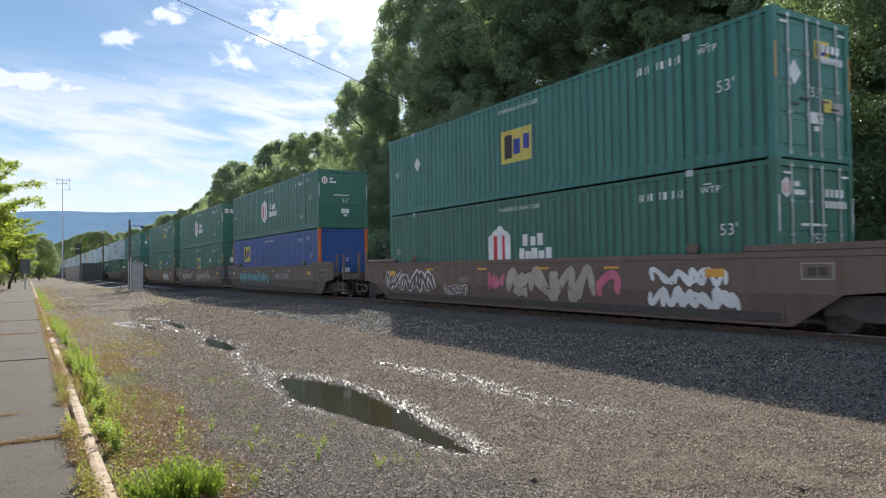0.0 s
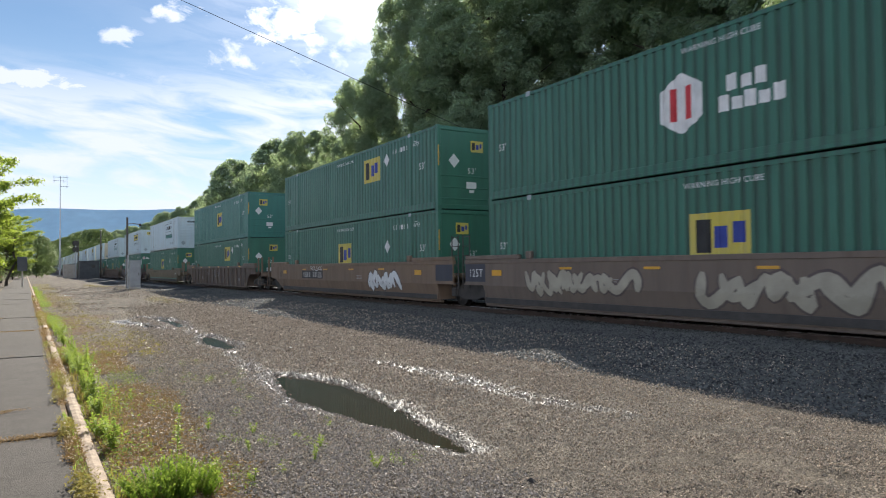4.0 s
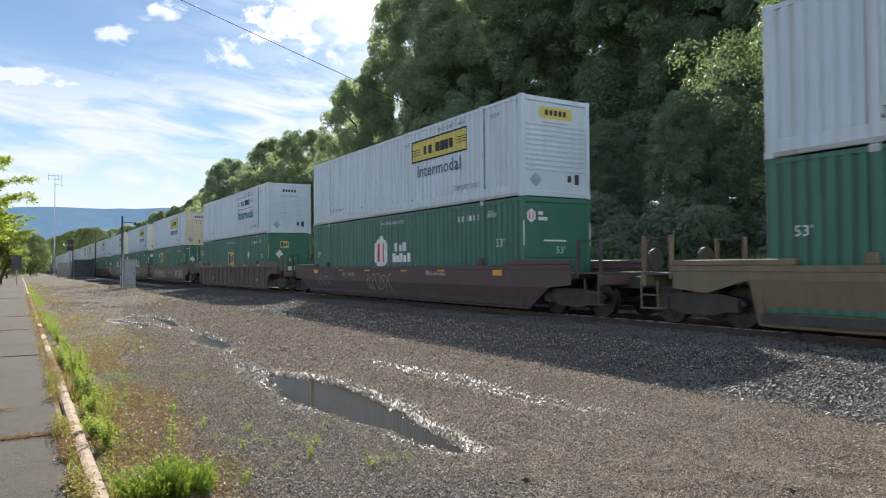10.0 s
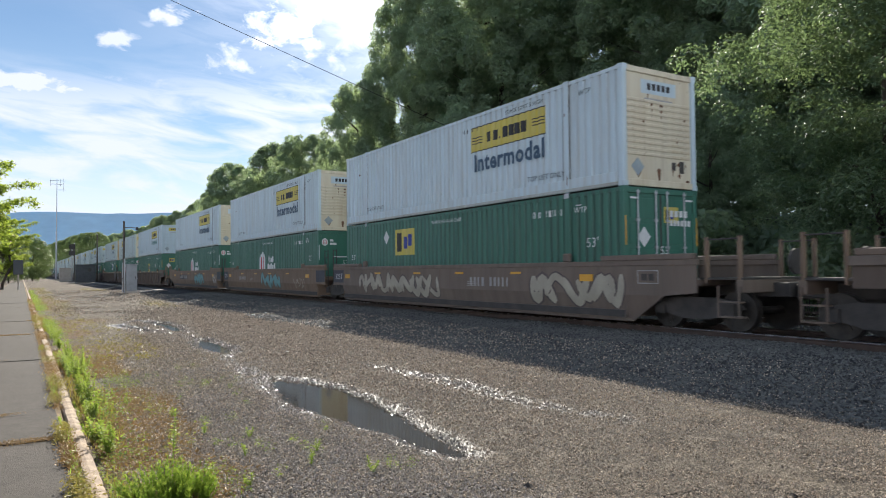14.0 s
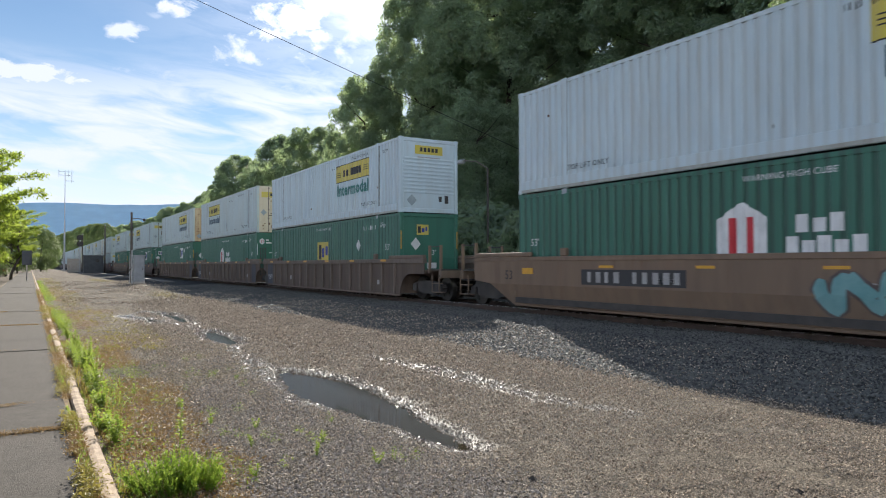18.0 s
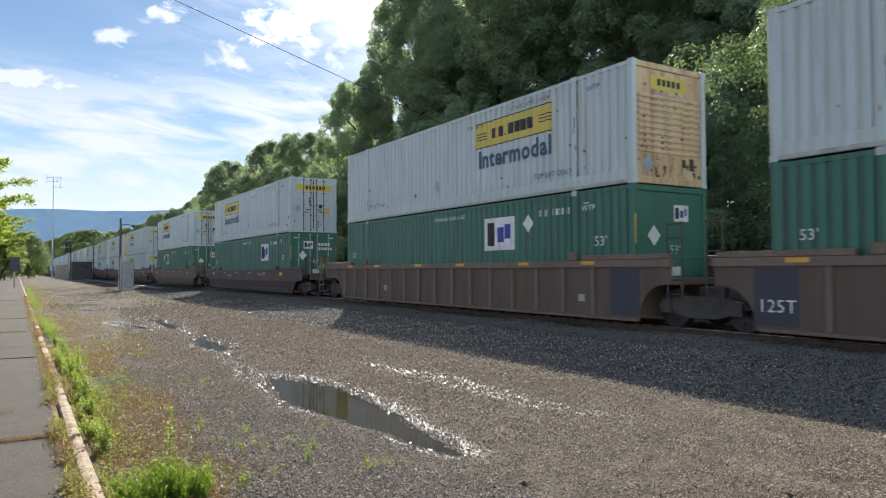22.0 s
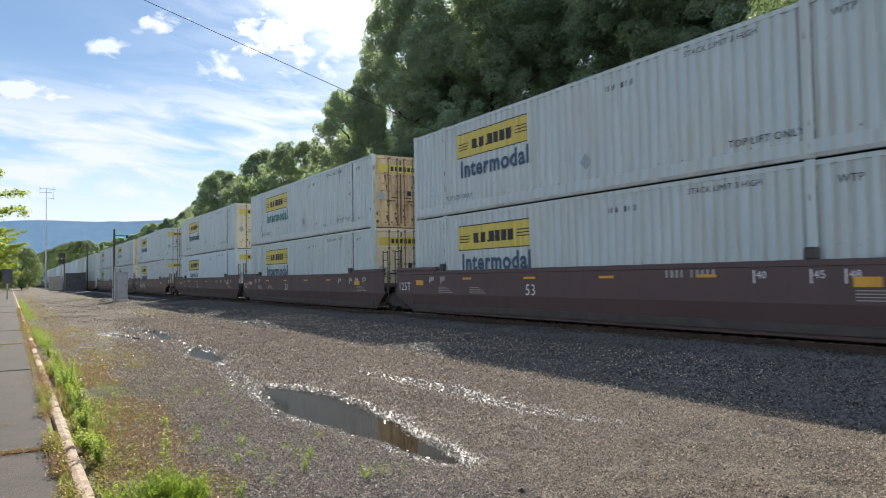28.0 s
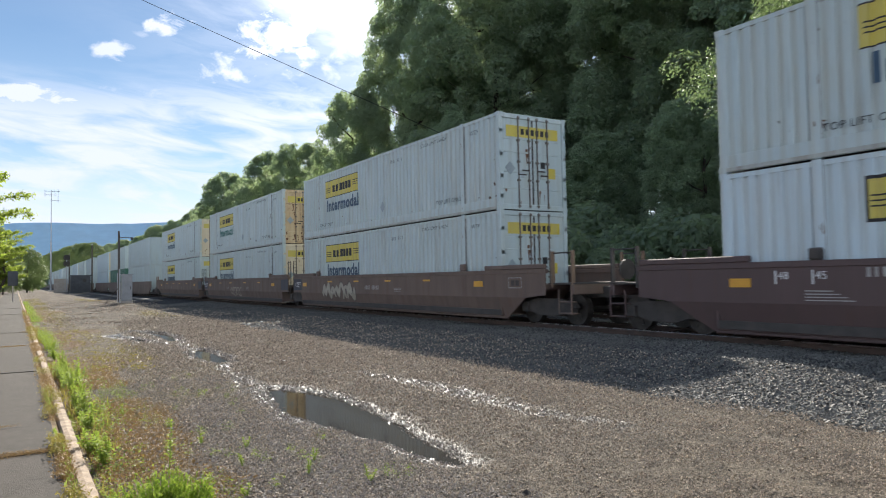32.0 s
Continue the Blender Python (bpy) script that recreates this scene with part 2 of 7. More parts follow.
def water_material():
    m, n = shell("puddle_water")
    p = n.add("TexCoord").outputs["Object"]
    b = finish(n, n.mix(n.noise(p, 1.5, 4.0), (0.019, 0.014, 0.008), (0.032, 0.024, 0.014)), 0.06, n.noise(p, 7.0, 3.0), 0.06, 0.003, 0.0, {"IOR": 1.333, "Specular IOR Level": 0.36})
    return m


M = {
    "gravel": gravel_material(),
    "stone": stone_material("gravel_stone", (0.375, 0.302, 0.226), (0.67, 0.56, 0.435), 0.08, 0.8),
    "grit": stone_material("coarse_gravel_stone", (0.30, 0.265, 0.23), (0.56, 0.495, 0.425), 0.08, 0.8),
    "ballast": stone_material("ballast_stone", (0.130, 0.128, 0.118), (0.232, 0.226, 0.200), 0.25, 0.66),
    "dark_cobble": plain("dark_cobble_stone", (0.018, 0.015, 0.012), (0.04, 0.034, 0.028), 20.0, 0.8, 0.3),
    "water": water_material(),
    "slab": slab_material(),
    "kerb": plain("kerb_concrete", (0.15, 0.10, 0.06), (0.38, 0.285, 0.19), 7.0, 0.85, 0.8, fine=60.0),
    "charcoal": plain("faded_charcoal_paint", (0.030, 0.030, 0.032), (0.055, 0.052, 0.052), 2.0, 0.7, 0.0),
    "soil": plain("joint_soil", (0.08, 0.05, 0.02), (0.20, 0.13, 0.05), 8.0, 0.95, 0.5),
    "rail": plain("rail_steel", (0.055, 0.038, 0.03), (0.10, 0.065, 0.05), 4.0, 0.7, 0.2, 0.3),
    "railhead": plain("polished_railhead", (0.45, 0.44, 0.42), (0.6, 0.58, 0.55), 4.0, 0.28, 0.05, 1.0),
    "tie": plain("old_tie_wood", (0.035, 0.028, 0.022), (0.09, 0.075, 0.06), 4.0, 0.9, 0.5),
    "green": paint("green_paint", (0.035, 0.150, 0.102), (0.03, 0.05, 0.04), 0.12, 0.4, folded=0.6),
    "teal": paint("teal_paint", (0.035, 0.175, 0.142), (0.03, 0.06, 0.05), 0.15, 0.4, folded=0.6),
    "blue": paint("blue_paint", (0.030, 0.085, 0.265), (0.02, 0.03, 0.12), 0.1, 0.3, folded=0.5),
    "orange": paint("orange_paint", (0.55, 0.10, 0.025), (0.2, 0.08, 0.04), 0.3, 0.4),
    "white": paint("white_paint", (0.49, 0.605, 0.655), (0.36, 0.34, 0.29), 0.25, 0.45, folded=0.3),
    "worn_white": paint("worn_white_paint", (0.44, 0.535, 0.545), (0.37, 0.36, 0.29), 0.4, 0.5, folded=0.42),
    "cream": paint("cream_end_paint", (0.64, 0.58, 0.43), (0.40, 0.28, 0.14), 0.45, 0.5),
    "rusty_cream": paint("rusty_cream_paint", (0.60, 0.48, 0.29), (0.28, 0.12, 0.045), 0.9, 0.75),
    "grimy_rail": paint("grimy_rail_paint", (0.40, 0.43, 0.40), (0.20, 0.17, 0.12), 0.5, 0.8),
    "maroon": paint("maroon_paint", (0.088, 0.055, 0.052), (0.07, 0.052, 0.046), 0.25, 0.5, 0.6),
    "brown": paint("brown_paint", (0.150, 0.103, 0.080), (0.085, 0.066, 0.055), 0.5, 0.6, 0.65),
    "tan": paint("tan_paint", (0.195, 0.130, 0.085), (0.10, 0.075, 0.056), 0.45, 0.5, 0.65),
    "low_tan": paint("dull_tan_paint", (0.185, 0.142, 0.088), (0.10, 0.08, 0.055), 0.4, 0.6, 0.7),
    "dusty": paint("dusty_brown_paint", (0.165, 0.125, 0.098), (0.09, 0.075, 0.06), 0.35, 0.6, 0.7),
    "ribdark": paint("dark_brown_panel", (0.112, 0.080, 0.060), (0.07, 0.052, 0.042), 0.5, 0.6, 0.7),
    "navy": paint("dark_blue_plate", (0.042, 0.044, 0.060), (0.035, 0.034, 0.04), 0.2, 0.4, 0.6),
    "ribbrown": paint("ribbed_brown_paint", (0.165, 0.117, 0.083), (0.08, 0.06, 0.05), 0.5, 0.6, 0.65),
    "dark": plain("grimy_running_gear", (0.034, 0.031, 0.029), (0.078, 0.068, 0.06), 3.0, 0.75, 0.3),
    "steel": plain("worn_wheel_steel", (0.035, 0.031, 0.028), (0.08, 0.07, 0.062), 5.0, 0.45, 0.1, 0.7),
    "galv": plain("galvanised_steel", (0.33, 0.34, 0.35), (0.48, 0.49, 0.50), 3.0, 0.5, 0.1, 0.6),
    "yellow": paint("sign_yellow", (0.57, 0.46, 0.06), (0.42, 0.38, 0.18), 0.12, 0.75, streaks=4.0),
    "reflector": plain("yellow_reflector", (0.55, 0.27, 0.03), (0.68, 0.36, 0.04), 3.0, 0.35, 0.0),
    "black": plain("black_lettering", (0.012, 0.012, 0.014), (0.03, 0.03, 0.03), 3.0, 0.6, 0.0),
    "ink_blue": plain("blue_lettering", (0.015, 0.03, 0.22), (0.03, 0.06, 0.30), 3.0, 0.5, 0.0),
    "ink_slate": plain("slate_blue_lettering", (0.02, 0.055, 0.10), (0.035, 0.08, 0.13), 3.0, 0.5, 0.0),
    "stencil": plain("faded_white_stencil", (0.26, 0.25, 0.24), (0.40, 0.39, 0.37), 3.0, 0.6, 0.0),
    "ink_green": plain("green_lettering", (0.005, 0.13, 0.10), (0.015, 0.18, 0.15), 3.0, 0.5, 0.0),
    "ink_white": plain("white_lettering", (0.55, 0.56, 0.55), (0.75, 0.75, 0.74), 3.0, 0.6, 0.0),
    "ink_red": plain("red_lettering", (0.45, 0.02, 0.03), (0.55, 0.04, 0.05), 3.0, 0.5, 0.0),
    "leaf": leaf_material("dark_leaves", (0.13, 0.185, 0.145), (0.20, 0.27, 0.19), (0.50, 0.62, 0.28), 0.52, 0.6),
    "leaf_side": leaf_material("glossy_green_leaves", (0.06, 0.10, 0.055), (0.105, 0.16, 0.085), (0.26, 0.36, 0.13), 0.38, 0.6),
    "leaf_bright": leaf_material("young_leaves", (0.09, 0.15, 0.03), (0.18, 0.26, 0.05), (0.46, 0.56, 0.08), 0.58),
    "leaf_mid": leaf_material("mid_green_leaves", (0.065, 0.105, 0.05), (0.12, 0.175, 0.07), (0.24, 0.32, 0.09), 0.4),
    "grass": leaf_material("green_grass", (0.065, 0.12, 0.022), (0.145, 0.215, 0.042), (0.38, 0.49, 0.07), 0.55),
    "straw": leaf_material("dry_grass", (0.13, 0.085, 0.04), (0.27, 0.195, 0.085), (0.34, 0.25, 0.09), 0.3),
    "bushgreen": leaf_material("feathery_green", (0.045, 0.10, 0.014), (0.095, 0.175, 0.026), (0.26, 0.38, 0.04), 0.45),
    "olive": leaf_material("olive_grass", (0.13, 0.10, 0.028), (0.23, 0.19, 0.055), (0.38, 0.33, 0.07), 0.4),
    "bark": plain("bark", (0.035, 0.028, 0.02), (0.09, 0.07, 0.055), 5.0, 0.9, 0.8),
    # blue of distance haze is mixed into the ridge's own colour
    "hill": plain("hazy_wooded_hill", (0.085, 0.22, 0.355), (0.11, 0.265, 0.42), 0.02, 0.95, 0.3, fine=0.3, grit=3.0),
    "meadow": plain("rough_ground", (0.05, 0.06, 0.02), (0.12, 0.11, 0.05), 0.8, 0.95, 0.5, fine=20.0),
    "cabinet": plain("grey_cabinet_paint", (0.26, 0.27, 0.27), (0.36, 0.37, 0.37), 2.0, 0.5, 0.05),
    "hut": plain("dark_hut_paint", (0.045, 0.05, 0.055), (0.08, 0.085, 0.09), 2.0, 0.6, 0.05),
    "concrete": plain("pale_concrete", (0.38, 0.33, 0.28), (0.48, 0.43, 0.37), 2.0, 0.8, 0.2),
    "seam": plain("grimy_weld_seam", (0.14, 0.14, 0.13), (0.34, 0.35, 0.33), 6.0, 0.8, 0.2),
    "plate": plain("dull_aluminium_plate", (0.24, 0.29, 0.31), (0.32, 0.37, 0.39), 5.0, 0.5, 0.05, 0.2),
    "strip": plain("dusty_concrete", (0.13, 0.115, 0.10), (0.20, 0.18, 0.155), 2.0, 0.85, 0.4),
    "pole": plain("weathered_pole", (0.07, 0.06, 0.05), (0.13, 0.11, 0.09), 4.0, 0.85, 0.4),
    "cable": plain("black_cable", (0.012, 0.012, 0.012), (0.02, 0.02, 0.02), 3.0, 0.7, 0.0),
}

# ---- mesh helpers ----


def part(name, bm, material, parent=None, label=""):
    """Links a bmesh, or a mesh, as one object under a thing or part."""
    if isinstance(bm, bmesh.types.BMesh):
        me = bpy.data.meshes.new(name)
        bm.to_mesh(me)
        bm.free()
    else:
        me = bm
    if not me.materials:
        me.materials.append(material)
    ob = new(name, me)
    ob.parent = parent
    if label:
        tagged(ob, label)
    return ob


def box(bm, x0, x1, y0, y1, z0, z1, bevel=0.0):
    v = [bm.verts.new((x, y, z)) for x in (x0, x1) for y in (y0, y1) for z in (z0, z1)]
    f = [bm.faces.new([v[i] for i in q]) for q in ((0, 1, 3, 2), (4, 6, 7, 5), (0, 4, 5, 1), (2, 3, 7, 6), (0, 2, 6, 4), (1, 5, 7, 3))]
    if bevel:
        edges = list({e for q in f for e in q.edges})
        bmesh.ops.bevel(bm, geom=edges, offset=bevel, segments=1, affect="EDGES")
    return bm


def boxes(*rows, bevel=0.0):
    bm = bmesh.new()
    for r in rows:
        box(bm, *r, bevel=bevel)
    return bm


def tube(bm, a, b, r0, r1=None, seg=8, caps=True):
    """A tapered round bar from a to b."""
    a, b = Vector(a), Vector(b)
    r1 = r0 if r1 is None else r1
    d = (b - a).normalized()
    s = d.cross(Vector((0, 0, 1)) if abs(d.z) < 0.9 else Vector((1, 0, 0))).normalized()
    u = s.cross(d)
    rings = []
    for c, r in ((a, r0), (b, r1)):
        rings.append([bm.verts.new(c + (s * math.cos(k * math.tau / seg) + u * math.sin(k * math.tau / seg)) * r) for k in range(seg)])
    for k in range(seg):
        bm.faces.new((rings[0][k], rings[0][(k + 1) % seg], rings[1][(k + 1) % seg], rings[1][k]))
    if caps:
        bm.faces.new(rings[0][::-1])
        bm.faces.new(rings[1])
    return bm


def tubes(*rows, seg=8):
    bm = bmesh.new()
    for r in rows:
        tube(bm, *r, seg=seg)
    return bm


def prism(bm, outline, axis, lo, hi):
    """A flat outline pushed along an axis. axis 0: the outline is (y, z); 1: (x, z); 2: (x, y)."""
    def at(p, h):
        return (h, *p) if axis == 0 else (p[0], h, p[1]) if axis == 1 else (*p, h)
    a = [bm.verts.new(at(p, lo)) for p in outline]
    b = [bm.verts.new(at(p, hi)) for p in outline]
    k = len(outline)
    bm.faces.new(a)
    bm.faces.new(b[::-1])
    for i in range(k):
        bm.faces.new((a[i], b[i], b[(i + 1) % k], a[(i + 1) % k]))
    bmesh.ops.recalc_face_normals(bm, faces=bm.faces)
    return bm


def empty(name, label, category, group="", kind=""):
    ob = new(name)
    ob.empty_display_size = 0.2
    return tagged(ob, label, category, group, kind)


def sheet(name, verts, faces, material, smooth=False, **attributes):
    """A mesh from arrays, with float attributes on its points."""
    me = bpy.data.meshes.new(name)
    me.from_pydata(verts.tolist() if hasattr(verts, "tolist") else verts, [], faces.tolist() if hasattr(faces, "tolist") else faces)
    me.materials.append(material)
    for k, v in attributes.items():
        me.attributes.new(k, "FLOAT", "POINT").data.foreach_set("value", np.asarray(v, dtype=np.float32))
    if smooth:
        me.polygons.foreach_set("use_smooth", np.ones(len(me.polygons), dtype=bool))
    return me


rng = np.random.default_rng(7)


def lattice(shape_seed):
    return np.random.default_rng(shape_seed).random((256, 256))


LATTICE = lattice(3)


def fuzz(x, y, scale):
    """Smooth value noise from 0 to 1 on arrays."""
    x, y = np.asarray(x) * scale + 57.3, np.asarray(y) * scale + 91.7
    i, j = np.floor(x).astype(int), np.floor(y).astype(int)
    u, v = x - i, y - j
    u, v = u * u * (3 - 2 * u), v * v * (3 - 2 * v)
    g = lambda a, b: LATTICE[a % 256, b % 256]
    return (g(i, j) * (1 - u) + g(i + 1, j) * u) * (1 - v) + (g(i, j + 1) * (1 - u) + g(i + 1, j + 1) * u) * v


def smooth(a, lo, hi):
    s = np.clip((a - lo) / (hi - lo), 0, 1)
    return s * s * (3 - 2 * s)


# ---- the ground ----
# puddles as chains of (x, y, half width)
PUDDLES = [
    [(3.34, 10.35, 0.09), (3.40, 9.7, 0.31), (3.37, 9.0, 0.42), (3.35, 8.2, 0.43), (3.37, 7.5, 0.37), (3.38, 6.8, 0.26), (3.36, 6.1, 0.14), (3.34, 5.55, 0.07), (3.35, 5.2, 0.03)],
    [(3.80, 17.6, 0.08), (3.70, 16.6, 0.22), (3.62, 15.5, 0.26), (3.60, 14.3, 0.16)],
    [(2.55, 24.0, 0.06), (2.85, 22.8, 0.12), (3.15, 21.2, 0.10)],
    [(3.6, 25.6, 0.1), (3.85, 24.0, 0.22), (3.9, 22.4, 0.22), (3.8, 20.4, 0.08)],
    [(5.22, 7.7, 0.03), (5.17, 7.3, 0.06), (5.2, 7.0, 0.03)],
]
DAMP = [[(3.0, 10.2, 0.20), (3.3, 12.2, 0.12), (3.5, 14.0, 0.12), (3.7, 19.0, 0.10), (3.0, 20.8, 0.12), (2.4, 23.6, 0.14), (3.5, 25.8, 0.14), (4.1, 22.5, 0.10), (3.75, 18.5, 0.10)], [(5.12, 11.3, 0.08), (5.3, 9.8, 0.15), (5.40, 7.9, 0.18), (5.36, 6.5, 0.14), (5.6, 5.4, 0.06)]]


def inside(x, y, chain):
    """How far a place lies within a chain, in metres: above zero inside."""
    best = np.full(np.shape(x), -1e9)
    for (ax, ay, ar), (bx, by, br) in zip(chain, chain[1:]):
        k = np.clip(((x - ax) * (bx - ax) + (y - ay) * (by - ay)) / ((bx - ax) ** 2 + (by - ay) ** 2), 0, 1)
        best = np.maximum(best, ar + (br - ar) * k - np.hypot(x - ax - k * (bx - ax), y - ay - k * (by - ay)))
    return best


def ground_height(x, y):
    x, y = np.asarray(x, float), np.asarray(y, float)
    z = 0.035 * (fuzz(x, y, 0.5) - 0.5) + 0.02 * (fuzz(x, y, 1.7) - 0.5) + 0.012 * (fuzz(x, y, 5.0) - 0.5)
    z = z * smooth(x, 0.6, 1.2)
    wob = 0.10 * (fuzz(x, y, 3.2) - 0.5) + 0.05 * (fuzz(x, y, 9.0) - 0.5)
    for c in PUDDLES[:4]:
        z = z - 0.055 * smooth(inside(x, y, c) + wob, -0.16, 0.12)
    # a heap of stone, and the rise round the signal cabinet
    z = z + 0.17 * np.exp(-((x - 7.3) / 0.9) ** 2 - ((y - 23.5) / 2.6) ** 2) + 0.24 * np.exp(-((x - 6.4) / 2.4) ** 2 - ((y - 60) / 9.0) ** 2) * (0.8 + 0.5 * fuzz(x, y, 0.5))
    # the shoulder of broken stone and the bed of the tracks
    edge = 8.9 + 0.9 * (fuzz(x * 0, y, 0.35) - 0.5)
    z = z + 0.09 * smooth(fuzz(x, y, 0.42), 0.45, 0.8) * smooth(x, 7.7, 8.8) * (1 - smooth(x, 10.0, 11.0))
    z = z + smooth(x, edge, 11.2) * (0.16 + 0.05 * (fuzz(x, y, 1.3) - 0.5)) * (1 - smooth(x, 19.5, 21.5))
    z = z + smooth(x, 22, 30) * 1.0 + smooth(x, 29, 55) * 5.0 + 0.12 * smooth(-x, 2.2, 4.0)
    return z


def wetness(x, y):
    wob = 0.22 * (fuzz(x, y, 2.6) - 0.5) + 0.10 * (fuzz(x, y, 8.0) - 0.5)
    w = np.zeros(np.shape(x))
    for c in PUDDLES[:4]:
        w = np.maximum(w, smooth(inside(x, y, c) + wob, -0.30, -0.03))
    for c in DAMP:
        w = np.maximum(w, 0.9 * smooth(inside(x, y, c) + wob, -0.16, 0.06) * smooth(fuzz(x, y, 6.0), 0.2, 0.5))
    return w


def weeds_soil(x, y):
    a = smooth(x, 0.5, 0.7) * (1 - smooth(x + 0.5 * (fuzz(x, y, 1.1) - 0.5), 1.0, 1.9)) * smooth(fuzz(x, y, 0.9), 0.15, 0.5)
    b = 0.6 * smooth(fuzz(x, y, 0.45), 0.62, 0.75) * (1 - smooth(x, 2.4, 3.2))
    return np.maximum(a, b) * (1 - smooth(y, 40, 70))


def bed(x, y):
    """Where the coarse stone of the track bed lies."""
    return smooth(x + 0.5 * (fuzz(x, y, 0.5) - 0.5) + 0.2 * (fuzz(x, y, 3.0) - 0.5) + 1.6 * np.exp(-((x - 7.3) / 0.8) ** 2 - ((y - 23.5) / 2.2) ** 2), 7.05, 7.75)


def axis_steps(*runs):
    """Grid lines: runs of (start, stop, step)."""
    out = []
    for a, b, s in runs:
        out += list(np.arange(a, b - 1e-6, s))
    return np.array(out + [runs[-1][1]])


def make_ground():
    gx = axis_steps((-3000, -400, 650), (-400, -40, 60), (-40, -4, 6), (-4, 0.5, 0.75), (0.5, 6.2, 0.06), (6.2, 12, 0.145), (12, 22, 0.5), (22, 60, 4), (60, 400, 60), (400, 3000, 650))
    gy = axis_steps((-600, -20, 100), (-20, 1.9, 1.5), (1.9, 11.5, 0.06), (11.5, 26, 0.145), (26, 80, 0.6), (80, 200, 4), (200, 900, 50), (900, 4500, 600))
    xx, yy = np.meshgrid(gx, gy, indexing="ij")
    zz = ground_height(xx, yy)
    nx, ny = xx.shape
    idx = np.arange(nx * ny).reshape(nx, ny)
    faces = np.stack([idx[:-1, :-1], idx[1:, :-1], idx[1:, 1:], idx[:-1, 1:]], -1).reshape(-1, 4)
    verts = np.stack([xx, yy, zz], -1).reshape(-1, 3)
    me = sheet("ground", verts, faces, M["gravel"], True, wet=wetness(xx, yy).ravel(), soil=weeds_soil(xx, yy).ravel(), bed=bed(xx, yy).ravel())
    ob = new("ground", me)
    tagged(ob, "grey-brown crushed gravel lot with damp hollows", "ground", kind="structure")


make_ground()


def make_puddles():
    for c in PUDDLES[:4]:
        a = np.array(c)
        lo, hi = a[:, :2].min(0) - 0.55, a[:, :2].max(0) + 0.55
        bm = bmesh.new()
        box(bm, lo[0], hi[0], lo[1], hi[1], -0.09, -0.034)
        tagged(part("puddle", bm, M["water"]), "shallow brown rain puddle in the gravel", "puddle", "puddles in the lot", "structure")


make_puddles()


def scatter(name, x, y, size, material, label, squash=0.65, sink=0.25):
    """Many small broken stones in one mesh."""
    k = len(x)
    r = np.random.default_rng(len(name) + k)
    base = np.array([(1, 0, -0.3), (-0.45, 0.85, -0.3), (-0.5, -0.8, -0.3), (0.0, -0.1, 1.0), (0.45, 0.55, 0.6)])
    jit = base[None] + r.normal(0, 0.22, (k, 5, 3))
    ang, tip = r.random(k) * math.tau, r.normal(0, 0.5, k)
    c, s = np.cos(ang)[:, None], np.sin(ang)[:, None]
    px, py, pz = jit[..., 0] * 1.15, jit[..., 1], jit[..., 2] * squash
    ct, st = np.cos(tip)[:, None], np.sin(tip)[:, None]
    px, pz = px * ct - pz * st, px * st + pz * ct
    qx, qy = px * c - py * s, px * s + py * c
    v = np.stack([qx, qy, pz], -1) * size[:, None, None] * 0.5
    z = ground_height(x, y) + size * (0.5 * squash - sink)
    v = v + np.stack([x, y, z], -1)[:, None, :]
    tri = np.array([(0, 4, 3), (0, 1, 4), (4, 1, 3), (1, 2, 3), (2, 0, 3)])
    f = (tri[None] + (np.arange(k) * 5)[:, None, None]).reshape(-1, 3)
    me = sheet(name, v.reshape(-1, 3), f, material, False, wet=np.repeat(wetness(x, y), 5))
    return tagged(new(name, me), label, "gravel", kind="stuff")


BARE = [[(4.35, 4.15, 0.05), (4.75, 3.85, 0.14), (5.16, 3.50, 0.10), (5.14, 3.15, 0.12), (5.12, 2.75, 0.2), (5.1, 2.4, 0.25)],
        [(2.95, 4.0, 0.06), (3.2, 3.86, 0.12), (3.4, 3.66, 0.10)], [(5.3, 4.75, 0.05), (5.9, 4.35, 0.14), (6.4, 4.0, 0.06)],
        [(6.3, 5.6, 0.05), (6.9, 5.2, 0.13), (7.2, 4.6, 0.05)]]


def sandy(x, y):
    """Where fine sand shows between the stones, from 0 to 1."""
    wob = 0.20 * (fuzz(x, y, 3.0) - 0.5) + 0.16 * (fuzz(x, y, 8.0) - 0.5)
    return np.maximum.reduce([smooth(inside(x, y, c) + wob, -0.10, 0.06) for c in BARE])


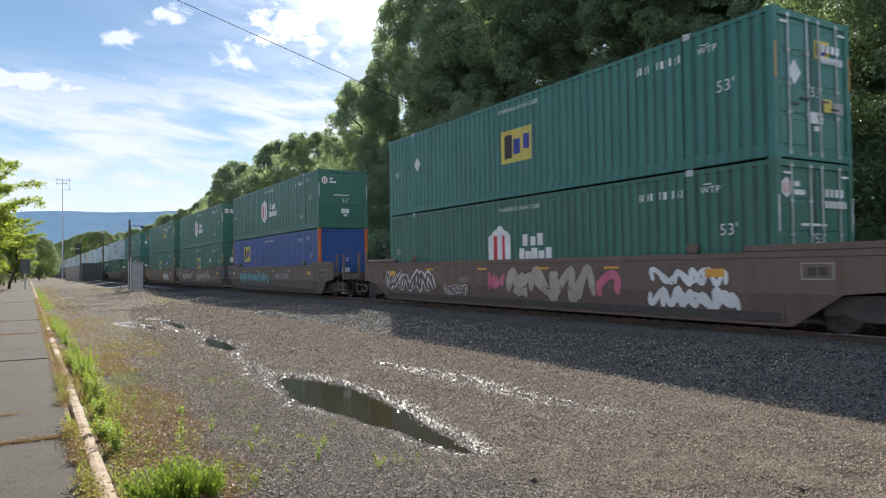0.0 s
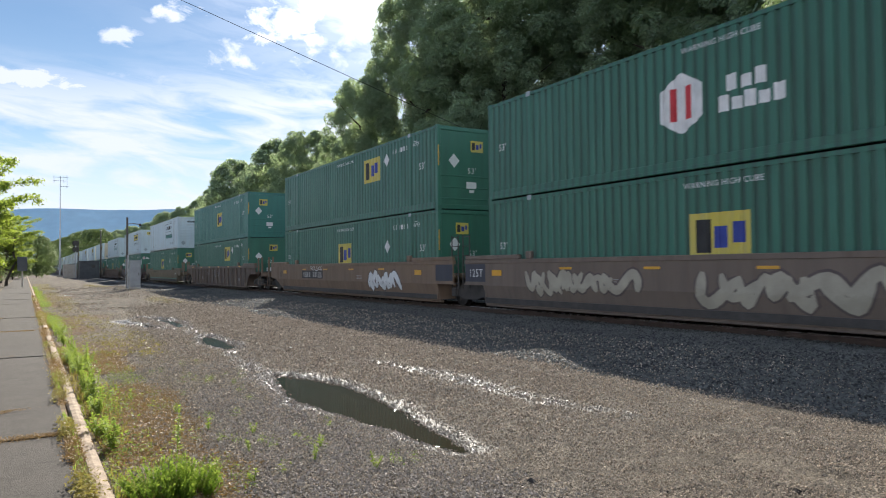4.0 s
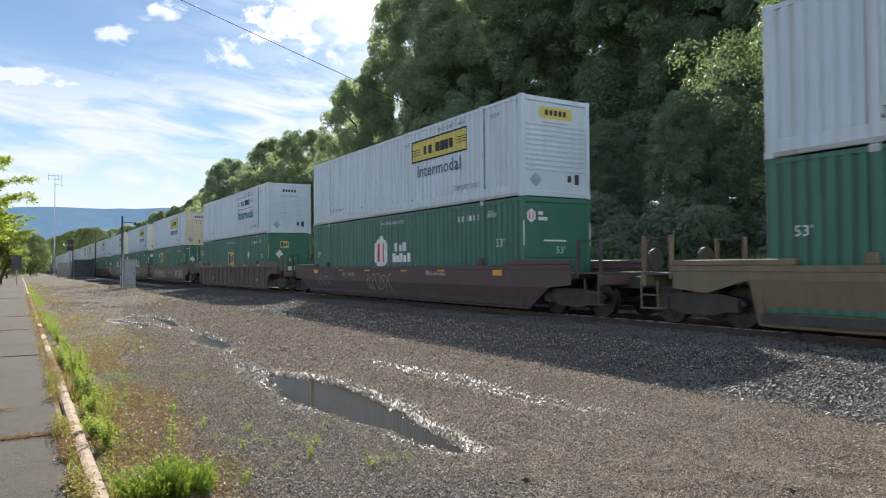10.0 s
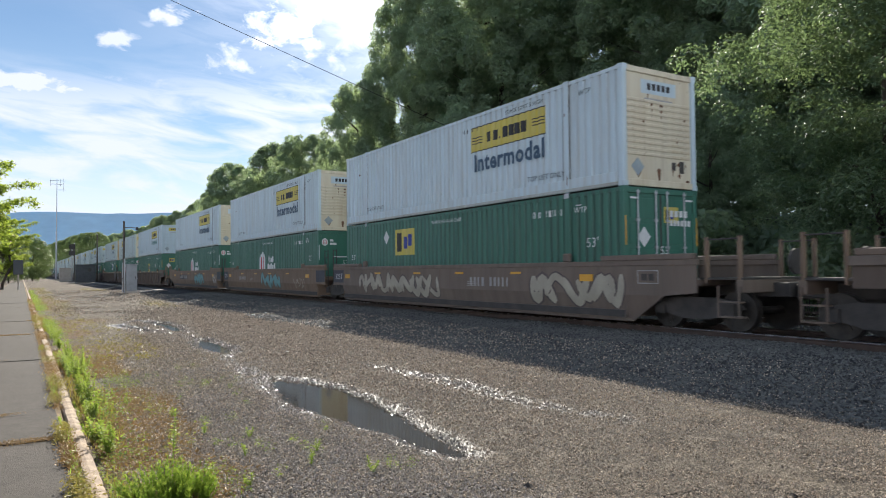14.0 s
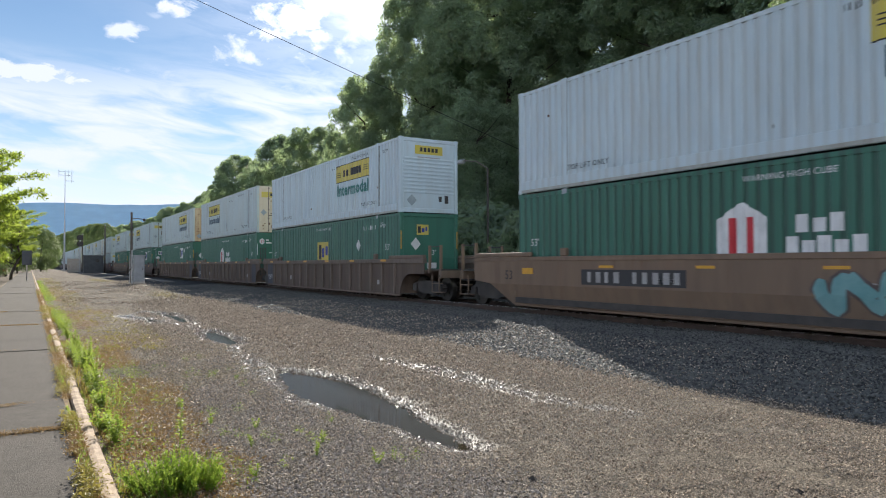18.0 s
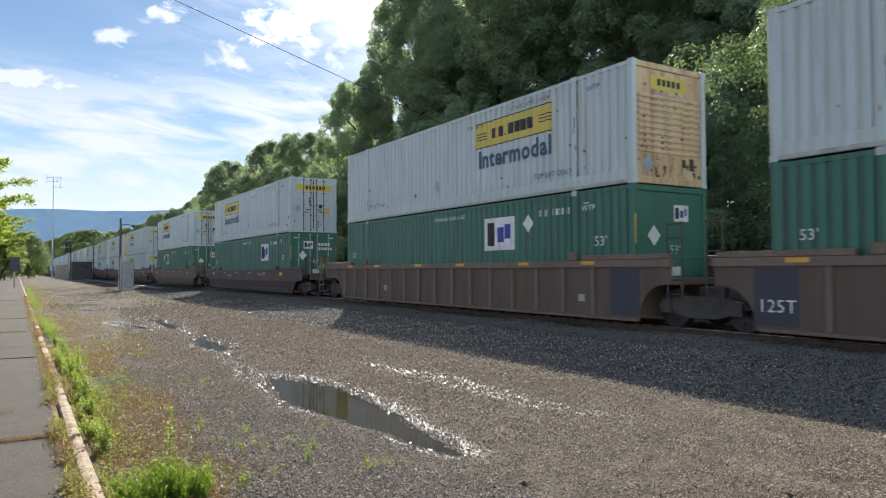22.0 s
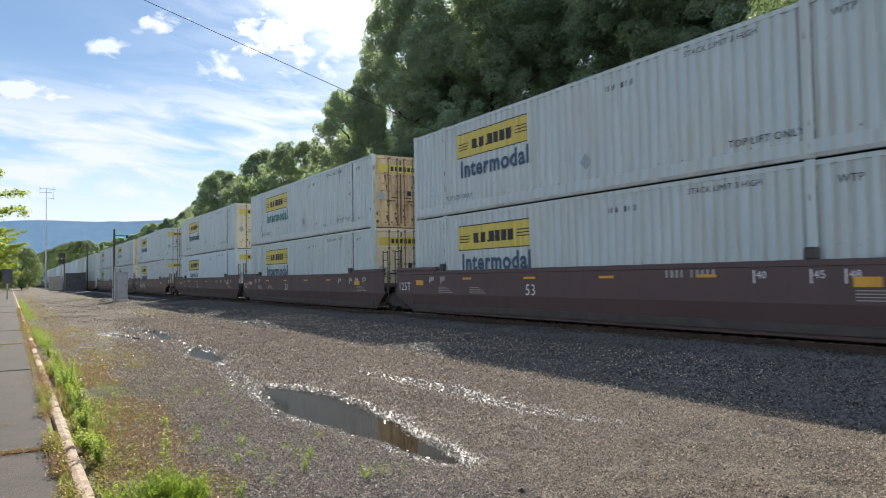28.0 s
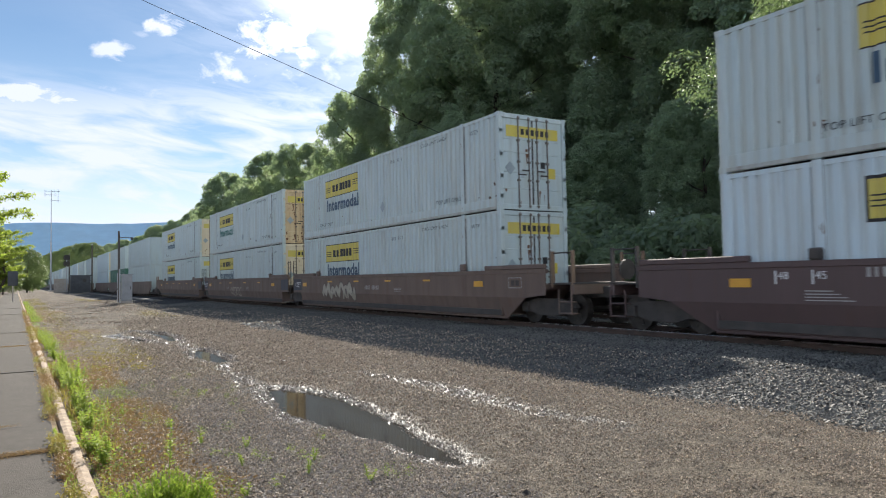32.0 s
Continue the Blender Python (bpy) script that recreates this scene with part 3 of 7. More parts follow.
def make_stones():
    k = 270000
    y = 2.25 + 36.3 * rng.random(k) ** 2.3
    x = 0.62 + 9.8 * rng.random(k)
    keep = (x > 0.62 + 0.3 * (fuzz(x, y, 2.0))) & (x < 1.15 * y + 5.5) & (x > 0.12 * y - 0.4) & (rng.random(k) < 1 - 0.6 * weeds_soil(x, y)) & (rng.random(k) < 1 - smooth(y, 20, 40)) & (rng.random(k) < smooth(x - 0.12 * y, -0.4, 0.6)) & (rng.random(k) < 1 - 0.85 * bed(x, y)) & (np.random.default_rng(3).random(k) < (1 - 0.8 * sandy(x, y)) * smooth(y, 2.2, 2.75))
    for c in PUDDLES:
        keep &= inside(x, y, c) < 0.04
    x, y = x[keep], y[keep]
    scatter("gravel_stones", x, y, (0.009 + 0.020 * rng.random(len(x)) ** 2.0) * (0.78 + 0.055 * np.minimum(y, 22)) * (1 + 0.22 * smooth(x, 2.5, 5.0)) * (0.72 + 0.28 * smooth(y, 3.5, 9.0)), M["stone"], "loose crushed gravel stones", 0.92, 0.16)
    k = 46000
    y = 3.4 + 9.0 * rng.random(k) ** 1.3
    x = 1.0 + 2.6 * rng.random(k)
    keep = (rng.random(k) < 1 - 0.75 * weeds_soil(x, y)) & (rng.random(k) < 1 - smooth(x, 2.6, 3.6))
    for c in PUDDLES:
        keep &= inside(x, y, c) < 0.02
    x, y = x[keep], y[keep]
    scatter("coarse_gravel", x, y, (0.012 + 0.018 * rng.random(len(x)) ** 1.6), M["grit"], "coarse crushed grey gravel", 0.75, 0.18)
    k = 16000
    y = 26 + 50 * rng.random(k) ** 1.2
    x = 1.2 + 7.6 * rng.random(k)
    keep = fuzz(x, y, 0.6) + 0.5 * np.exp(-((x - 6.3) / 1.5) ** 2 - ((y - 54) / 7) ** 2) + 0.3 * rng.random(k) > 0.66
    x, y = x[keep], y[keep]
    scatter("far_rubble", x, y, (0.03 + 0.09 * rng.random(len(x)) ** 3.0), M["stone"], "scattered stones and rubble on the lot", 0.7, 0.2)
    k = 125000
    y = 1.5 + 52 * rng.random(k) ** 1.9
    x = 6.3 + 6.3 * rng.random(k)
    keep = rng.random(k) < bed(x, y)
    x, y = x[keep], y[keep]
    scatter("ballast_stones", x, y, 0.032 + 0.040 * rng.random(len(x)) ** 1.5, M["ballast"], "coarse grey broken stone of the track bed", 0.6, 0.25)
    dark = np.array([(3.28, 4.15, 0.085), (5.15, 3.0, 0.055), (4.65, 2.9, 0.06), (3.9, 3.41, 0.045), (3.05, 4.22, 0.04), (4.98, 3.65, 0.035), (5.62, 4.6, 0.04), (3.62, 3.62, 0.04)])
    scatter("dark_cobbles", dark[:, 0], dark[:, 1], dark[:, 2], M["dark_cobble"], "single dark stones lying on the gravel", 0.6, 0.2)
    k = 16000
    y = 2.70 - 12 * rng.random(k) ** 1.3
    x = 0.62 + 9.0 * rng.random(k)
    scatter("loose_stones", x, y, 0.010 + 0.018 * rng.random(k) ** 2, M["stone"], "loose crushed gravel stones by the pavement", 0.55, 0.22)
    k = 9000
    y = 2.5 + 40 * rng.random(k) ** 1.6
    x = 14.0 + 6.0 * rng.random(k)
    scatter("far_ballast_stones", x, y, 0.04 + 0.04 * rng.random(k), M["ballast"], "coarse grey broken stone between the tracks")


make_stones()

# ---- setting: pavement, kerb, tracks ----


def make_pavement():
    """Old concrete slabs with grown-over joints, and the kerb beside them."""
    walkway = empty("pavement", "old grey concrete slab pavement with grassy joints", "pavement", kind="structure")
    part("joint_bed", boxes((-1.75, 0.40, -26, 150, -0.10, 0.052)), M["soil"], walkway)
    r = random.Random(5)
    joints = [-26.5, -20.8, -15.1, -9.4, -3.7, 2.0, 7.45, 8.9, 14.55, 20.6, 26.6, 32.4, 38.0] + [43.7 + 5.7 * k for k in range(20)]
    for y0, y1 in zip(joints, joints[1:]):
        ob = part("slab", boxes((-1.03, 1.03, 0.025, y1 - y0 - 0.025, -0.10, 0.0), bevel=0.012), M["slab"], walkway)
        ob.matrix_basis = pose(-0.68, y0, 0.078 + r.uniform(-0.008, 0.008), r.uniform(-0.06, 0.06), r.uniform(-0.25, 0.25), r.uniform(-0.1, 0.1))
    kerb = empty("kerb", "weathered brownish concrete kerb beside the pavement", "kerb", kind="structure")
    # rough kerb stones with broken edges
    jit = np.random.default_rng(8)
    steps, outline = 96, np.array([(-0.06, -0.2), (-0.06, -0.03), (-0.045, -0.004), (0.0, 0.003), (0.045, -0.006), (0.062, -0.035), (0.066, -0.2)])
    ys = np.linspace(0.01, 5.69, steps)
    v = np.zeros((steps, 7, 3))
    v[..., 0], v[..., 1], v[..., 2] = outline[:, 0], ys[:, None], outline[:, 1]
    chip = (jit.random((steps, 1)) > 0.9) * 0.008 + 0.0016
    v[:, 1:6, 0] += jit.normal(0, 1, (steps, 5)) * chip
    v[:, 1:6, 2] += jit.normal(0, 1, (steps, 5)) * chip * 0.9
    ring = np.arange(steps * 7).reshape(steps, 7)
    quads = np.stack([ring[:-1, :-1], ring[1:, :-1], ring[1:, 1:], ring[:-1, 1:]], -1).reshape(-1, 4).tolist() + [ring[0].tolist(), ring[-1][::-1].tolist()]
    me = sheet("kerb_stone", v.reshape(-1, 3), quads, M["kerb"], False)
    for i in range(-4, 21):
        ob = part("kerb_stone", me, M["kerb"], kerb)
        ob.matrix_basis = pose(0.475 + r.uniform(-0.006, 0.006), -3.6 + 5.7 * i, 0.088 + r.uniform(-0.008, 0.008), r.uniform(-0.1, 0.1), r.uniform(-1.5, 1.5), r.uniform(-0.08, 0.08))
    bm = bmesh.new()
    prism(bm, [(0.41, 0.06), (0.54, 0.06), (0.54, -0.2), (0.41, -0.2)], 1, 116, 260)
    part("far_kerb", bm, M["kerb"], kerb)


make_pavement()
TRACK = 13.335
RAIL_TOP = 0.32


def make_track(x, name, ties):
    """Two flat-bottomed rails on wooden ties."""
    track = empty(name, "rusty steel rails on weathered wooden ties in broken stone", "railway track", kind="structure")
    foot = [(-0.07, 0.0), (0.07, 0.0), (0.07, 0.012), (0.012, 0.03), (0.012, 0.13), (0.035, 0.14), (0.035, 0.175), (-0.035, 0.175), (-0.035, 0.14), (-0.012, 0.13), (-0.012, 0.03), (-0.07, 0.012)]
    for side in (-1, 1):
        bm = bmesh.new()
        prism(bm, [(x + side * 0.752 + a, RAIL_TOP - 0.18 + b) for a, b in foot], 1, -80, 1000)
        rail = part("rail", bm, M["rail"], track)
        crown = bmesh.new()
        prism(crown, [(x + side * 0.752 + 0.0365 * math.sin(a), RAIL_TOP - 0.0175 + 0.0175 * math.cos(a)) for a in (radians(15 * k - 90) for k in range(13))], 1, -80, 1000)
        part("running_surface", crown, M["railhead"], rail)
    bm = boxes((-1.3, 1.3, -0.11, 0.11, -0.17, 0.0), bevel=0.012)
    me = bpy.data.meshes.new("tie")
    bm.to_mesh(me)
    bm.free()
    r = random.Random(int(x))
    for i in range(ties):
        ob = part("tie", me, M["tie"], track)
        ob.matrix_basis = pose(x + r.uniform(-0.05, 0.05), -6 + 0.5 * i, RAIL_TOP - 0.178, 0, 0, r.uniform(-1.5, 1.5))


make_track(TRACK, "railway_track", 130)
make_track(17.55, "railway_track", 100)

# ---- the train: containers ----
LONG, HIGH, HALF = 16.15, 2.896, 1.295
PITCH, DEEP = 0.27, 0.045


def wave(y):
    """Depth of the corrugated side at y, from 0 at the crest to DEEP."""
    u = (y / PITCH) % 1.0
    return 0.0 if u < 0.50 else DEEP * (u - 0.50) / 0.10 if u < 0.60 else DEEP if u < 0.90 else DEEP * (1.0 - (u - 0.90) / 0.10)


def folds(y0, y1):
    """The fold lines of the sheet between y0 and y1, ends included."""
    out = [y0]
    for k in range(int(y0 / PITCH) - 1, int(y1 / PITCH) + 2):
        out += [y for y in ((k + u) * PITCH for u in (0.0, 0.50, 0.60, 0.90)) if y0 + 0.004 < y < y1 - 0.004]
    return sorted(out) + [y1]


def corrugated(y0, y1, z0, z1, side):
    bm = bmesh.new()
    cols = []
    for y in folds(y0, y1):
        x = side * (HALF - 0.008 - wave(y))
        cols.append((bm.verts.new((x, y, z0)), bm.verts.new((x, y, z1))))
    for a, b in zip(cols, cols[1:]):
        bm.faces.new((a[0], a[1], b[1], b[0]) if side < 0 else (a[0], b[0], b[1], a[1]))
    return bm


def decal(bm, outline, proud=0.003):
    """A painted convex shape (y, z) that follows the folds of the near side."""
    ys = [p[0] for p in outline]
    cols = []
    for y in folds(min(ys), max(ys)):
        hits = []
        for (a, za), (b, zb) in zip(outline, outline[1:] + outline[:1]):
            if min(a, b) - 1e-6 <= y <= max(a, b) + 1e-6:
                hits += [za, zb] if abs(b - a) < 1e-6 else [za + (zb - za) * (y - a) / (b - a)]
        x = -(HALF - 0.008 - wave(y)) - proud
        cols.append((bm.verts.new((x, y, min(hits))), bm.verts.new((x, y, max(hits) + 1e-5))))
    for a, b in zip(cols, cols[1:]):
        bm.faces.new((a[0], a[1], b[1], b[0]))
    return bm


def rect(y0, y1, z0, z1):
    return [(y0, z0), (y1, z0), (y1, z1), (y0, z1)]


def decals(*outlines, proud=0.003):
    bm = bmesh.new()
    for o in outlines:
        decal(bm, o, proud)
    return bm


def end_marks(*rows, y=-0.002):
    """Flat painted rectangles (x0, x1, z0, z1) on the leading end."""
    bm = bmesh.new()
    for x0, x1, z0, z1 in rows:
        bm.faces.new([bm.verts.new(p) for p in ((x0, y, z0), (x1, y, z0), (x1, y, z1), (x0, y, z1))])
    return bm


WORDS = {}


def words(text, height, bold=0.0):
    """A flat mesh of letters, cut once for each text and size."""
    if (text, height) not in WORDS:
        c = bpy.data.curves.new("letters", "FONT")
        c.body, c.size, c.resolution_u = text, height / 0.70, 2
        c.space_character, c.offset = 1.08, bold
        ob = bpy.data.objects.new("letters", c)
        WORDS[text, height] = bpy.data.meshes.new_from_object(ob)
        bpy.data.objects.remove(ob)
    return WORDS[text, height].copy()


def side_text(text, height, y, z, parent, ink="ink_white", x=-HALF - 0.004, bold=0.0):
    """Letters on the near side that begin at y and run towards the leading end."""
    me = words(text, height, bold)
    me.transform(Matrix(((0, 0, -1, x), (-1, 0, 0, y), (0, 1, 0, z), (0, 0, 0, 1))))
    return part("lettering", me, M[ink], parent)


def letter_by_letter(me, y, z, parent, ink):
    """Large letters on the near side, each a part."""
    bm = bmesh.new()
    bm.from_mesh(me)
    left = set(bm.verts)
    while left:
        group, edge = set(), [next(iter(left))]
        while edge:
            v = edge.pop()
            if v in group:
                continue
            group.add(v)
            edge += [e.other_vert(v) for e in v.link_edges]
        left -= group
        order = sorted(group, key=lambda v: v.index)
        at = {v: i for i, v in enumerate(order)}
        out = bmesh.new()
        vs = [out.verts.new((-HALF - 0.004, y - v.co.x, z + v.co.y)) for v in order]
        for f in {f for v in order for f in v.link_faces}:
            out.faces.new([vs[at[v]] for v in f.verts])
        part("letter", out, M[ink], parent)
    bm.free()


def end_text(text, height, x, z, parent, ink="ink_white", y=-0.004):
    me = words(text, height)
    me.transform(Matrix(((1, 0, 0, x), (0, 0, -1, y), (0, 1, 0, z), (0, 0, 0, 1))))
    return part("lettering", me, M[ink], parent)


def number_bars(y, z, height, count, seed, ink, parent, gap=None):
    """A run of unreadable characters, as upright bars."""
    r = random.Random(seed)
    at = y
    for i in range(count):
        wide = height * r.uniform(0.16, 0.36)
        if gap is None or i != gap:
            part("stencilled_bar", decals(rect(at - wide, at, z, z + height), proud=0.0035), M[ink], parent)
        at -= height * 0.72


def container_body(thing, colour, end, sill, post, end_colour, roof="galv"):
    """The steel box. end: 'front' with ribs across, or 'door' with bars."""
    c, e = M[colour], M[end_colour]
    top = HIGH - 0.11
    for s in (-1, 1):
        for y0, y1 in ((0.15, 1.88), (2.08, 14.07), (14.27, 16.0)):
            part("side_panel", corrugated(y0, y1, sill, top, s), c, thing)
        a, b = sorted((s * HALF, s * (HALF - 0.07)))
        out = 0.014 if sill > 0.2 else 0.004
        part("bottom_rail", boxes((*sorted((s * (HALF + out), s * (HALF - 0.07))), 0.165, 15.985, 0.012, sill), bevel=0.008), c, thing)
        if sill > 0.2:
            part("rail_lip", boxes((*sorted((s * (HALF + 0.022), s * (HALF - 0.02))), 0.165, 15.985, 0.02, 0.10), bevel=0.006), M["grimy_rail"] if roof != "galv" else c, thing)
        part("top_rail", boxes((a, b, 0.16, 15.99, top, HIGH - 0.02)), c, thing)
        for y in (1.88, 14.07):
            a2, b2 = sorted((s * (HALF + 0.016), s * (HALF - 0.06)))
            p = part("lift_post", boxes((a2, b2, y, y + 0.2, 0.0, HIGH - 0.005), bevel=0.012), c, thing)
            part("casting", boxes((*sorted((s * (HALF + 0.02), s * (HALF - 0.05))), y + 0.01, y + 0.19, HIGH - 0.13, HIGH + 0.002)), M["galv"] if colour in ("green", "teal") else c, p)
        for y in (0.0, LONG - 0.16):
            a, b = sorted((s * HALF, s * (HALF - 0.15)))
            p = part("corner_post", boxes((a, b, y, y + 0.16, 0.0, HIGH), bevel=0.015), M[post], thing)
            for z in (-0.004, HIGH - 0.114):
                part("casting", boxes((*sorted((s * (HALF + 0.004), s * (HALF - 0.16))), y - 0.004, y + 0.172, z, z + 0.12)), M[post], p)
    if roof != "galv":
        for y in (1.868, 2.078, 14.058, 14.268):
            part("post_seam", boxes((-HALF - 0.004, -HALF + 0.05, y, y + 0.012, 0.02, HIGH - 0.03)), M["seam"], thing)
    bm = bmesh.new()
    n_ = 40
    vs = [[bm.verts.new((x, 0.1 + (LONG - 0.2) * k / n_, HIGH - 0.03 - 0.02 * (k % 2))) for k in range(n_ + 1)] for x in (-HALF + 0.07, HALF - 0.07)]
    for k in range(n_):
        bm.faces.new((vs[0][k], vs[1][k], vs[1][k + 1], vs[0][k + 1]))
    part("roof", bm, M[roof], thing)
    part("floor", boxes((-HALF + 0.07, HALF - 0.07, 0.1, LONG - 0.1, 0.03, 0.14)), M["dark"], thing)
    part("end_wall", boxes((-HALF + 0.15, HALF - 0.15, LONG - 0.1, LONG - 0.04, 0.1, HIGH - 0.08)), c, thing)
    w = HALF - 0.15
    part("header", boxes((-w, w, 0.008, 0.15, HIGH - 0.15, HIGH - 0.01), bevel=0.01), e, thing)
    part("threshold", boxes((-w, w, 0.008, 0.15, 0.01, 0.17), bevel=0.01), e, thing)
    if end == "front":
        wall = part("front_wall", boxes((-w, w, 0.055, 0.09, 0.17, HIGH - 0.15)), e, thing)
        if colour in ("green", "teal", "blue"):
            part("rib", boxes(*[(-w, w, 0.035, 0.058, z, z + 0.05) for z in (0.35, 0.75, 1.15)], bevel=0.01), e, wall)
        else:
            part("rib", boxes(*[(-w + 0.02, w - 0.02, 0.03, 0.058, 0.75 + 0.145 * k, 0.83 + 0.145 * k) for k in range(10)], bevel=0.012), e, wall)
            part("vent_plate", boxes((0.45, 0.58, 0.045, 0.056, 0.46, 0.66), (0.72, 0.88, 0.045, 0.056, 0.40, 0.70)), M["dark"], wall)
    else:
        for s in (-1, 1):
            d = part("door", boxes((*sorted((s * 0.012, s * w)), 0.05, 0.10, 0.17, HIGH - 0.15)), e, thing)
            part("door_seal", boxes((*sorted((s * 0.004, s * 0.03)), 0.044, 0.05, 0.18, HIGH - 0.16)), M["dark"], d)
            for k in range(4 if colour in ("green", "teal", "blue") else 0):
                z = 0.28 + 0.62 * k
                part("door_panel", boxes((*sorted((s * 0.10, s * (w - 0.08))), 0.038, 0.052, z, z + 0.5), bevel=0.012), e, d)
            if colour not in ("green", "teal", "blue"):
                for z in (0.62, 1.12, 1.72, 2.12):
                    part("door_ridge", boxes((*sorted((s * 0.06, s * (w - 0.05))), 0.040, 0.052, z, z + 0.045), bevel=0.01), e, d)
                part("lock_box", boxes((*sorted((s * 0.28, s * 0.52)), 0.022, 0.052, 0.98, 1.12), bevel=0.01), e, d)
            for x in ((0.20, 0.82) if colour in ("green", "teal", "blue") else (0.16, 0.56)):
                bm = tubes(((s * x, 0.012, 0.06), (s * x, 0.012, HIGH - 0.06), 0.021), seg=6)
                for z in (0.12, 0.9, 1.45, 2.1, HIGH - 0.12):
                    box(bm, s * x - 0.05, s * x + 0.05, -0.008, 0.04, z - 0.03, z + 0.03)
                rod = part("lock_rod", bm, M["galv"] if colour in ("green", "teal") else M["rod"], d)
                part("handle", boxes((*sorted((s * x, s * (x - 0.28 if x > 0.5 else x + 0.28))), -0.016, 0.0, 1.05 if x > 0.5 else 1.18, 1.09 if x > 0.5 else 1.22)), M["steel"], rod)
            for z in (0.35, 0.95, 1.6, 2.3):
                part("hinge", boxes((*sorted((s * w, s * (w + 0.13))), 0.0, 0.04, z, z + 0.1)), e, d)


def diamond(y, z, h=0.25, w=0.23):
    return [(y - w, z), (y, z - h), (y + w, z), (y, z + h)]


def square_logo(thing, y0, y1, z0, z1, ground="yellow", dark="black"):
    """A square sign: dark block, blue strokes."""
    w, h = y1 - y0, z1 - z0
    sign = part("square_sign", decals(rect(y0, y1, z0, z1)), M[ground], thing, "yellow square sign with dark and blue shapes" if ground == "yellow" else "pale square sign with dark and blue shapes")
    at = lambda a, b, c, d: rect(y1 - w * b, y1 - w * a, z0 + h * c, z0 + h * d)
    for row in ((0.10, 0.36, 0.14, 0.86),):
        part("dark_shape", decals(at(*row), proud=0.006), M[dark], sign)
    for row in ((0.42, 0.64, 0.24, 0.70), (0.70, 0.90, 0.34, 0.78)):
        part("blue_shape", decals(at(*row), proud=0.006), M["ink_blue"], sign)


def hexagon_logo(thing, y, z, r=0.68):
    w = 0.56
    sign = part("hexagon_sign", decals([(y - w, z - r * 0.5), (y, z - r), (y + w, z - r * 0.5), (y + w, z + r * 0.5), (y, z + r), (y - w, z + r * 0.5)]), M["ink_white"], thing, "white hexagon sign with red bars")
    for a in (0.1, -0.28):
        part("red_bar", decals(rect(y + a, y + a + 0.18, z - 0.36, z + 0.36), proud=0.006), M["ink_red"], sign)
    bars = []
    for row, (start, count, zz) in enumerate(((y - 1.13, 3, z + 0.02), (y - 0.92, 5, z - 0.38))):
        for k in range(count):
            a = start - k * 0.31
            bars.append(rect(a - 0.24, a, zz, zz + (0.33 if k % 2 == 0 else 0.25)))
    part("white_bar", decals(*bars), M["ink_white"], thing)


def banner_logo(thing, y0, y1, z1, sign="yellow", second="ink_green", back=False, border=False):
    """A long sign with a row of dark bars, and a second row of bars below it."""
    z0 = z1 - 0.78
    panel = part("banner_sign", decals(rect(y0, y1, z0, z1)), M[sign], thing, "long yellow banner sign with dark bars" if sign == "yellow" else "long faded banner sign with dark bars")
    rows, a = [], y1 - 0.85
    for wide, tall in ((0.22, 0.30), (0.06, 0.06), (0.24, 0.30), (0.06, 0.06), (0.26, 0.32), (0.24, 0.32), (0.26, 0.32), (0.26, 0.32)):
        rows.append(rect(a - wide, a, z0 + 0.22, z0 + 0.22 + tall))
        a -= wide + 0.055
    part("dark_bar", decals(*rows, proud=0.006), M["black"], panel)
    lines = [rect(y0 + 0.05, y0 + 0.6, z0 + 0.3 + 0.09 * k, z0 + 0.33 + 0.09 * k) for k in range(3)] + [rect(y1 - 0.65, y1 - 0.1, z0 + 0.25 + 0.09 * k, z0 + 0.28 + 0.09 * k) for k in range(3)]
    lines += [rect(y0, y1, z0, z0 + 0.03), rect(y0, y1, z1 - 0.03, z1)]
    if border:
        lines += [rect(y0, y0 + 0.07, z0, z1), rect(y1 - 0.07, y1, z0, z1), rect(y0, y1, z0, z0 + 0.06), rect(y0, y1, z1 - 0.06, z1)]
    part("border", decals(*lines, proud=0.006), M["black"], panel)
    if second:
        letter_by_letter(words("Intermodal", 0.42 if border else 0.50, 0.008 if border else 0.022), y1 - (0.45 if border else 0.2), z0 - (0.54 if border else 0.60), thing, "ink_slate" if border else second)


def common_marks(thing, ink, seed, numeral="ink_white"):
    side_text("53'", 0.24, 1.28, 1.48, thing, ink)
    side_text("53'", 0.20, 15.6, 1.42, thing, ink)
    side_text("WTP", 0.15, 1.72, 2.36, thing, ink)
    part("mark_bar", decals(rect(1.45, 1.65, 2.55, 2.575)), M[ink], thing)
    number_bars(3.45, 2.34, 0.17, 11, seed, ink, thing, gap=4)


